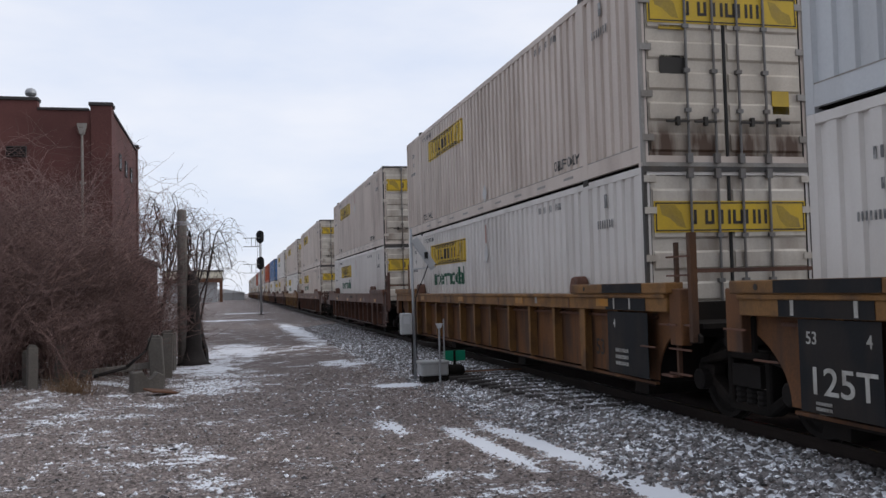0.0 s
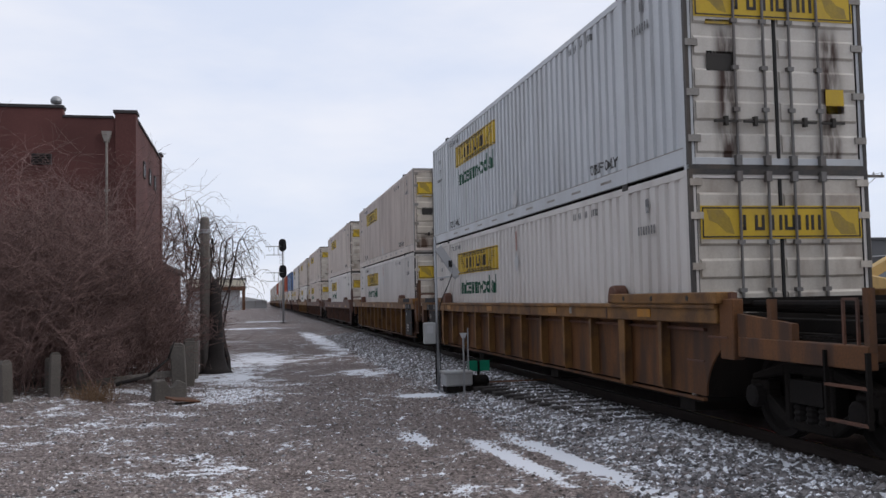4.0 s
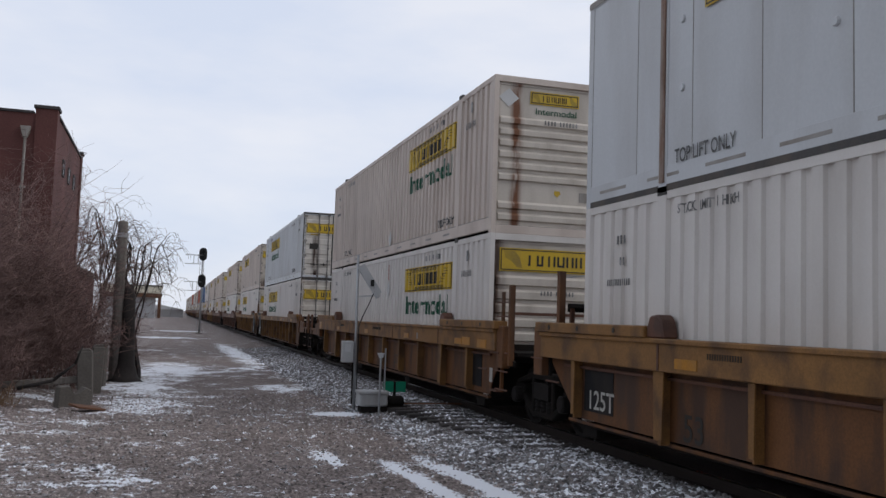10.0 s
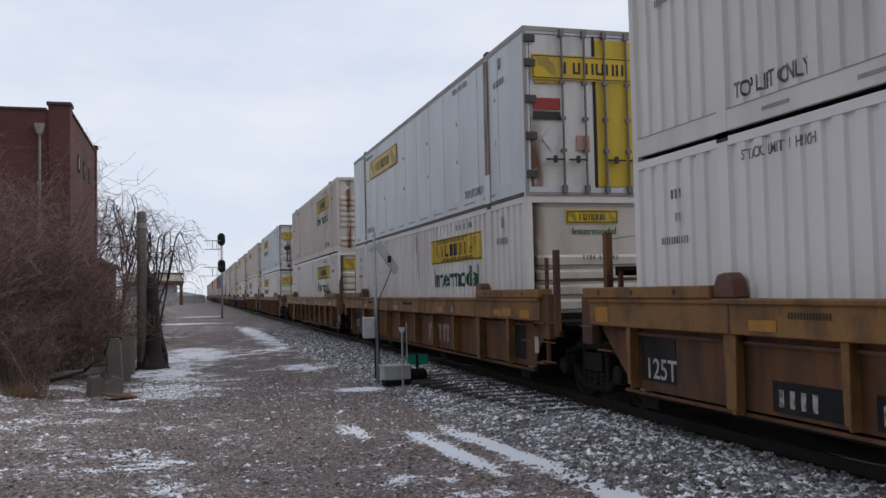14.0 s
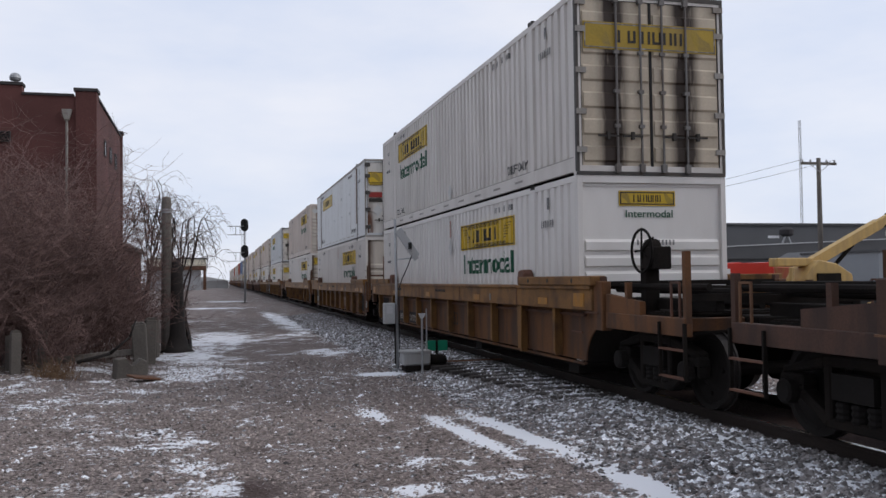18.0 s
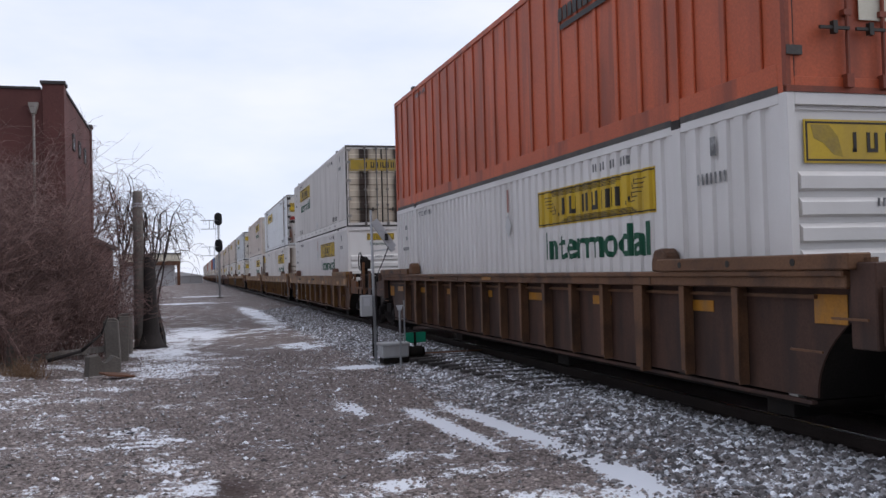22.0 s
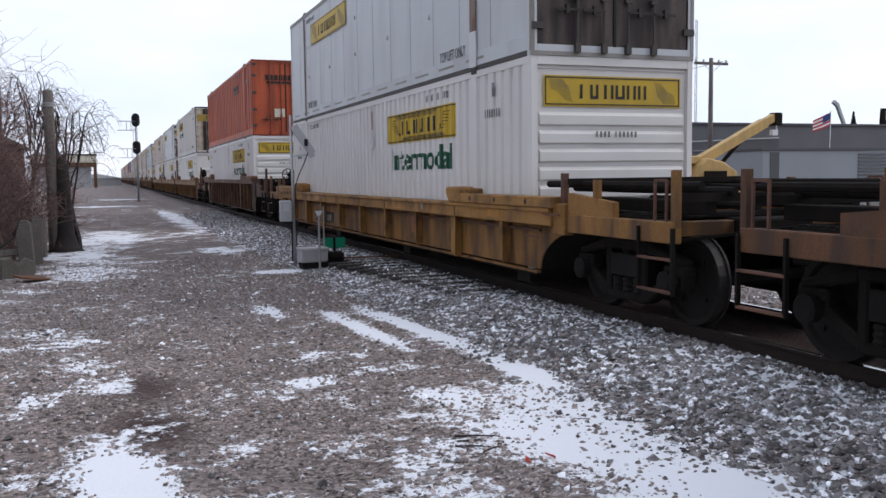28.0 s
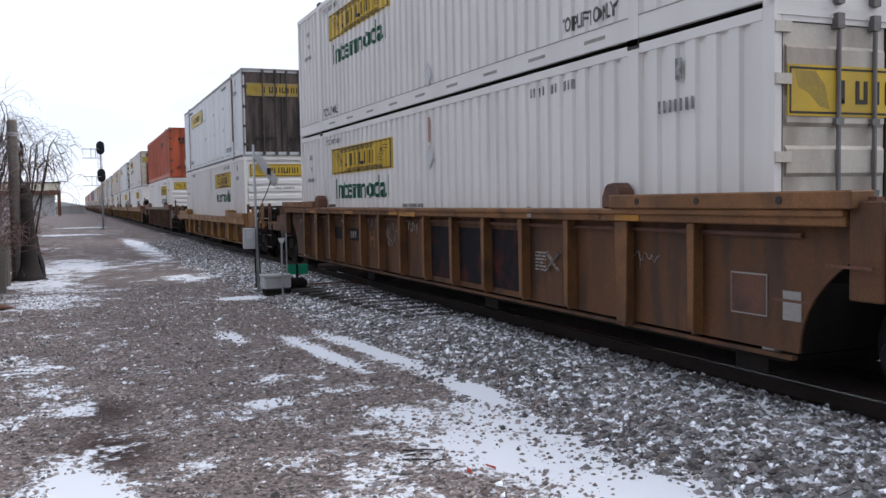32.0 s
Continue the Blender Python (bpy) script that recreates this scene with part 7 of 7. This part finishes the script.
def marks_c(ob):
    small_signs(ob)
    number_patch(ob, 13.27, 0.47)
    car_text(ob, "53", 6.5, 0.56, 0.22, "ink")
    panel(ob, "orange_square", 16.9, 1.20, 0.36, 0.24, "mark_orange", "orange square", -1.525)
    panel(ob, "orange_square", 0.75, 1.22, 0.45, 0.14, "mark_orange", "orange square", -1.525)
    panel(ob, "orange_square", -0.1, 1.20, 0.45, 0.14, "mark_orange", "orange square", -1.525)
    panel(ob, "dark_window", 0.85, 0.50, 0.75, 0.6, "car_black", "dark opening behind the ribs", -1.351)
    panel(ob, "label_plate", -0.30, 0.62, 0.14, 0.24, "mark_white", "pale sticker", -1.351)


def marks_d(ob):
    small_signs(ob)
    pale_blocks(ob, 6.4, 0.53)
    front_mark(ob)
    car_text(ob, "53", 1.3, 0.6, 0.22, "ink")
    panel(ob, "orange_square", 0.75, 1.22, 0.45, 0.14, "mark_orange", "orange square", -1.525)
    panel(ob, "orange_square", -0.1, 1.20, 0.45, 0.14, "mark_orange", "orange square", -1.525)
    panel(ob, "dark_window", 0.85, 0.50, 0.75, 0.6, "car_black", "dark opening behind the ribs", -1.351)
    panel(ob, "label_plate", -0.32, 0.64, 0.16, 0.26, "mark_white", "pale sticker", -1.351)
    car_text(ob, "53", 13.6, 0.44, 0.30, "ink")


def marks_e(ob):
    small_signs(ob)
    number_patch(ob, 13.40, 0.44, 0.30)
    car_text(ob, "53", 7.25, 0.60, 0.30, "ink")
    front_mark(ob)
    panel(ob, "orange_square", 16.9, 1.22, 0.36, 0.2, "mark_orange", "orange square", -1.525)
    panel(ob, "orange_square", -0.3, 1.22, 0.4, 0.2, "mark_orange", "orange square", -1.525)


def marks_f(ob):
    for y in (16.0, 13.7, 11.4, 9.0, 6.6, 4.2, 1.8):
        panel(ob, "reflector", y, 1.12, 0.55, 0.12, "mark_orange", "orange reflector strip")
    panel(ob, "reflector", 8.5, 1.44, 0.5, 0.09, "mark_orange", "orange reflector strip", -1.525)
    panel(ob, "orange_square", 16.9, 0.98, 0.42, 0.26, "mark_orange", "orange square", -1.351)
    panel(ob, "orange_square", -0.35, 1.08, 0.42, 0.26, "mark_orange", "orange square", -1.351)
    bar_line("stencil", ob, on_side(12.2, 1.46, -1.524), (0.5,) * 12, 0.05, "ink")


def marks_g(ob):
    small_signs(ob, 1.0, 1.23, (1.0, 12.3))
    number_patch(ob, 13.05, 0.48, 0.27, 0.95, 0.004)
    car_text(ob, "53", 8.95, 0.60, 0.30, "ink")
    panel(ob, "label_plate", 2.95, 0.56, 0.26, 0.22, "car_black", "dark label")
    panel(ob, "faded_patch", 4.95, 0.60, 0.6, 0.3, "truck_faded", "faded red patch")
    bar_line("stencil", ob, on_side(10.3, 0.66, -1.352), (0.5,) * 14, 0.05, "ink")


def marks_h(ob):
    small_signs(ob, 1.40, 1.57, (2.0, 9.0, 14.5))
    number_patch(ob, 13.64, 0.90)
    for k, (y, w) in enumerate(((7.45, 1.0), (6.34, 1.0), (5.23, 1.0))):
        panel(ob, "repainted_panel", y, 0.48, w, 0.80, "repaint", "dark repainted panel")
    for k in range(6):
        panel(ob, "pale_stripe", 4.02, 0.80 + k * 0.042, 0.26, 0.02, "chalk", "pale stripe")
    part("pale_shape", "cross", lambda bm: [bar(bm, (0, 0, 0), (0.3, 0, 0.24), 0.07, 0.006), bar(bm, (0.3, 0.0008, 0), (0, 0.0008, 0.24), 0.07, 0.006)], "chalk", ob, "pale cross mark", on_side(3.71, 0.80, -1.353))
    panel(ob, "label_plate", 0.45, 0.66, 0.44, 0.36, "rail_grey", "pale framed label", -1.350)
    panel(ob, "label_plate", 0.437, 0.673, 0.414, 0.334, "car_rust", "brown label face", -1.355)
    panel(ob, "label_plate", -0.17, 0.66, 0.2, 0.24, "rail_grey", "pale sticker", -1.350)
    rng = random.Random(41)
    for y, z, w, h in ((16.15, 1.10, 0.5, 0.24), (14.95, 1.14, 0.55, 0.22), (13.65, 1.16, 0.6, 0.18), (12.55, 1.12, 0.6, 0.22), (10.75, 1.08, 0.62, 0.3), (8.72, 1.08, 0.68, 0.3), (2.0, 0.9, 0.5, 0.26)):
        scrawl(ob, rng, y, z, w, h)
    panel(ob, "pale_shape", 10.62, 0.82, 0.06, 0.3, "car_yellow", "faded yellow stroke")
    panel(ob, "pale_shape", 10.38, 0.82, 0.06, 0.3, "car_yellow", "faded yellow stroke")
    panel(ob, "pale_shape", 10.56, 0.95, 0.18, 0.06, "car_yellow", "faded yellow stroke", -1.352)

    def ring(bm):
        for q in range(3):
            for i in range(18):
                a, b = 2 * math.pi * i / 18, 2 * math.pi * (i + 1) / 18
                ra, rb = (1 - 0.2 * q + 0.06 * math.sin(5 * a + q)), (1 - 0.2 * q + 0.06 * math.sin(5 * b + q))
                bar(bm, (0.27 * ra * math.cos(a), 0, 0.22 * ra * math.sin(a)), (0.27 * rb * math.cos(b), 0, 0.22 * rb * math.sin(b)), 0.022, 0.003)
    part("chalk_scrawl", "ring", ring, "chalk", ob, "round chalk scrawl", on_side(9.36, 1.08, -1.350), kind="stuff")
    panel(ob, "orange_square", 11.7, 1.45, 0.55, 0.07, "mark_orange", "worn orange strip", -1.525)
    panel(ob, "orange_square", 8.5, 1.43, 0.75, 0.09, "mark_orange", "worn orange strip", -1.525)


def scrawl(ob, rng, y, z, w, h):
    """Chalky scribble, as a chain of thin strokes."""
    def make(bm):
        x, p = 0.0, Vector((0, 0, h * 0.7))
        while x < w:
            x += rng.uniform(0.015, 0.05)
            q = Vector((x, 0, h * (0.45 + 0.5 * rng.random())))
            bar(bm, p, q, 0.016, 0.003)
            if rng.random() < 0.22:
                bar(bm, q, q - Vector((0, 0, h * rng.uniform(0.2, 0.5))), 0.016, 0.003)
            p = q
    part("chalk_scrawl", (y, z), make, "chalk", ob, "chalky scrawl", on_side(y, z, -1.350), kind="stuff")


TRAIN = []            # (offset along the train, car, wheels, lower, upper)


def stack(off, car, lower, upper):
    TRAIN.append((off, car[0], car[1], lower, upper))


white_lbl = "white corrugated steel shipping container with a yellow name board"
WC = lambda rear, logo, mat="white", label=white_lbl, **k: container("corrugated", mat, rear, logo, label, **k)


def stickers(ob):
    part("sticker", "w", boxes((0, 0.27, -0.004, 0.004, 0, 0.33)), "yellow", ob, "yellow warning sticker", (0.72, -0.008, 0.75))
    part("sticker", "d", boxes((0, 0.42, -0.004, 0.004, 0, 0.26)), "ink", ob, "dark warning sticker", (-1.0, -0.008, 1.28))
    part("sticker", "s", boxes((0, 0.42, -0.004, 0.004, 0, 0.06)), "dull_yellow", ob, "dull yellow strip", (-1.0, -0.008, 1.9))


def two_tone(ob):
    part("door_panel", "y", boxes((0.03, 1.19, -0.003, 0.016, 0.16, 2.72)), "yellow_rust", ob, "bright yellow painted door face with rust below", (0, 0, 0))
    for name, x, z, w, h, mat, label in (("r", -1.15, 1.47, 0.5, 0.20, "red", "red warning sticker"), ("k", -1.15, 1.30, 0.5, 0.14, "ink", "dark strip with small marks"),
                                         ("t", -1.12, 1.92, 0.52, 0.10, "scroll_yellow", "faded lettering strip"), ("m", -0.36, 0.78, 0.24, 0.26, "faded_red", "faded red notice"),
                                         ("y", 0.88, 1.35, 0.28, 0.26, "scroll_yellow", "dull yellow notice"), ("z", 0.90, 1.06, 0.26, 0.16, "scroll_yellow", "dull yellow notice")):
        part("sticker", name, boxes((0, w, -0.004, 0.004, 0, h)), mat, ob, label, (x, -0.008, z))
    part("placard", "door", lambda bm: plate(bm, [(0, -0.22), (0.18, 0), (0, 0.22), (-0.18, 0)], -0.004, 0.003, 'y'), "faded_placard", ob, "faded diamond placard", (-0.82, -0.008, 0.98))
    for x0, x1 in ((-CW - 0.002, -CW + 0.20), (CW - 0.16, CW + 0.02)):
        for z in (0.30, 0.95, 1.58, 2.20, 2.62):
            part("hinge_block", x0 < 0, boxes((x0, x1, -0.045, 0.0, 0, 0.13)), "frame_dark", ob, "dark heavy hinge", (0, 0, z), False, 0.008)


def end_marks(ob):
    part("placard", "end", lambda bm: plate(bm, [(0, -0.17), (0.2, 0), (0, 0.17), (-0.2, 0)], -0.004, 0.003, 'y'), "faded_placard", ob, "faded diamond placard", (-1.0, 0.045, 2.5))
    part("sticker", "dot", lambda bm: plate(bm, [(0, -0.06), (0.07, 0.01), (0.05, 0.06), (-0.05, 0.06), (-0.07, 0.01)], -0.004, 0.004, 'y'), "yellow", ob, "small yellow sticker", (0.0, 0.044, 0.78))
    part("sticker", "grey", boxes((0, 0.18, -0.004, 0.004, 0, 0.18)), "rail_grey", ob, "grey framed label", (0.45, 0.044, 0.66))
    part("sticker", "pale", boxes((0, 0.22, -0.004, 0.004, 0, 0.3)), "faded_placard", ob, "pale label", (0.82, 0.044, 0.60))


def orange_marks(ob):
    for k, m in enumerate((pose(-0.78, -0.012, 2.0), on_side(5.2, 1.95, -CW - 0.006))):
        def name(bm):
            for i in range(9):
                box(bm, i * 0.175, i * 0.175 + 0.13, -0.004, 0.003, 0.13, 0.33)
            box(bm, 0.05, 1.6, -0.004, 0.003, 0.0, 0.08)
        part("name_bar", "orange", name, "ink", ob, "dark bars in place of a name", m)
    part("sticker", "a", boxes((0, 0.4, -0.004, 0.004, 0, 0.32)), "cream_fascia", ob, "pale sticker", (-0.45, -0.012, 0.72))
    part("sticker", "b", boxes((0, 0.22, -0.004, 0.004, 0, 0.36)), "shed_light", ob, "pale sticker", (0.42, -0.012, 0.62))
    part("sticker", "c", boxes((0, 0.42, -0.004, 0.004, 0, 0.62)), "dull_yellow", ob, "faded sticker", (0.72, -0.012, 0.95))


# from the farthest ahead to the last
ahead = [(-1, 40.4, "joint", "coupler"), (-2, 64.6, "coupler", "joint"), (-3, 84.8, "joint", "joint"), (-4, 105.0, "joint", "coupler"),
         (-5, 129.2, "coupler", "joint"), (-6, 149.4, "joint", "joint"), (-7, 169.6, "joint", "coupler"), (-8, 193.8, "coupler", "joint"),
         (-9, 214.0, "joint", "joint"), (-10, 234.2, "joint", "coupler"), (-11, 258.4, "coupler", "joint"), (-12, 278.6, "joint", "coupler"),
         (-13, 302.8, "coupler", "coupler"), (-14, 327.0, "coupler", "coupler")]
for k, off, r, f in ahead:
    car = well_car("car_rust" if k % 3 else "car_yellow", r, f, "rust-brown steel well car grimed with dust" if k % 3 else "ochre steel well car grimed with brown dust", small_signs)
    low = WC("doors", 9.4, "white" if k % 2 else "cream")
    if k == -5:
        up = container("corrugated", "blue", "doors", None, "blue corrugated steel shipping container", board=None, door_mat="blue")
    elif k in (-6, -9):
        up = container("orange", "orange", "doors", None, "faded orange ribbed shipping container", board=None, door_mat="orange", top_lift=False)
    elif k in (-2, -11):
        up = WC("doors", 9.4, "cream", words=False)
    else:
        up = WC("doors", 9.4, "cream" if k % 2 else "white", words=(k % 2 == 0))
    stack(off, car, low, up)

stack(19.65, well_car("car_yellow", "joint", "joint", "ochre well car with a black panel, beside its ladder", marks_a, low=1.30, top=1.53),
      WC("doors", 9.4, "white"),
      WC("doors", 9.4, "cream", words=False, extra=stickers, up=True, door_mat="door_stained", label="dusty cream-white corrugated container with brown-stained doors"))
stack(0.0, well_car("car_yellow", "coupler", "joint", "ochre well car with a black panel lettered 125T", marks_b, low=1.30, top=1.53, platform=False),
      WC("doors", 9.1, "white", frame_dark=True, wide=4.0), WC("doors", 9.1, "grey_white", wide=4.0, extra=stickers, up=True, door_mat="door_rust", frame_dark=True))
stack(-23.92, well_car("car_yellow", "joint", "coupler", "ochre well car with worn top chord", marks_c, 1.6, slant=True),
      WC("big low", 2.3, "white", end_mat="end_dirty"), WC("small", 2.3, "cream", up=True, end_mat="end_rust", extra=end_marks, label="cream-white corrugated container with a rust-streaked ribbed end"))
stack(-43.87, well_car("car_yellow", "joint", "joint", "ochre well car with pale block shapes on its side", marks_d, 1.6, slant=True),
      WC("small low", 2.55, "white", end_mat="end_dirty"),
      container("plate", "grey_white", "doors", 9.6, "grey-white plate-sided container with yellow and white doors", words=False, extra=two_tone, up=True, door_mat="door_edge_rust"))
stack(-63.73, well_car("car_yellow", "coupler", "joint", "ochre well car grimed with brown dust", marks_e, 1.6, brake=True, slant=True),
      WC("small low", 3.0, "clean"), WC("doors", 9.9, "white", up=True, door_mat="sooty", board="dull_yellow", frame_dark=True, label="off-white container with sooty streaked doors"))
stack(-87.71, well_car("car_maroon", "coupler", "coupler", "dark maroon well car with orange reflectors", marks_f, 1.0, phase=0.67, low=1.40, top=1.56, brake=True),
      WC("big low", 2.5, "clean", label="clean white corrugated container with a yellow name board"),
      container("orange", "orange", "doors", None, "faded orange ribbed shipping container", board=None, door_mat="orange", top_lift=False, up=True, extra=orange_marks))
stack(-111.70, well_car("car_bright", "coupler", "coupler", "bright ochre well car with a black number patch", marks_g, 1.7, low=1.0, top=1.23),
      WC("big low", 2.8, "clean", label="clean white corrugated container with a yellow name board"),
      container("plate", "grey_white", "doors", 9.6, "grey-white plate-sided container with brown grimed doors", words=False, up=True, door_mat="brown_door", board="dull_yellow"))
stack(-135.72, well_car("car_brown", "coupler", "coupler", "weathered brown well car with dark repainted panels", marks_h, 1.11, phase=0.84, low=1.44, top=1.57),
      WC("doors", 9.48, "clean", wide=3.85), WC("doors", 9.48, "clean", up=True, wide=3.85))


# ---- movement ----
def motions():
    times = [float(t) for t in range(0, 33)]
    for off, car, wheels, lower, upper in TRAIN:
        walk(car, [(t, on_track(run_at(t) + off)) for t in times])
        walk(lower, [(t, on_track(run_at(t) + off, z=FLOOR)) for t in times])
        walk(upper, [(t, on_track(run_at(t) + off, z=FLOOR + CH)) for t in times])
    # wheels that pass near turn with the ground they cover
    step = 4 / FPS
    fine = [i * step for i in range(int(32 / step) + 1)]
    for off, car, wheels, lower, upper in TRAIN:
        if off < 30:
            for w in wheels:
                q = w.matrix_basis.translation.copy()
                walk(w, [(t, pose(q.x, q.y, q.z, -math.degrees((run_at(t) - RUN[0][1]) / 0.483))) for t in fine])


motions()
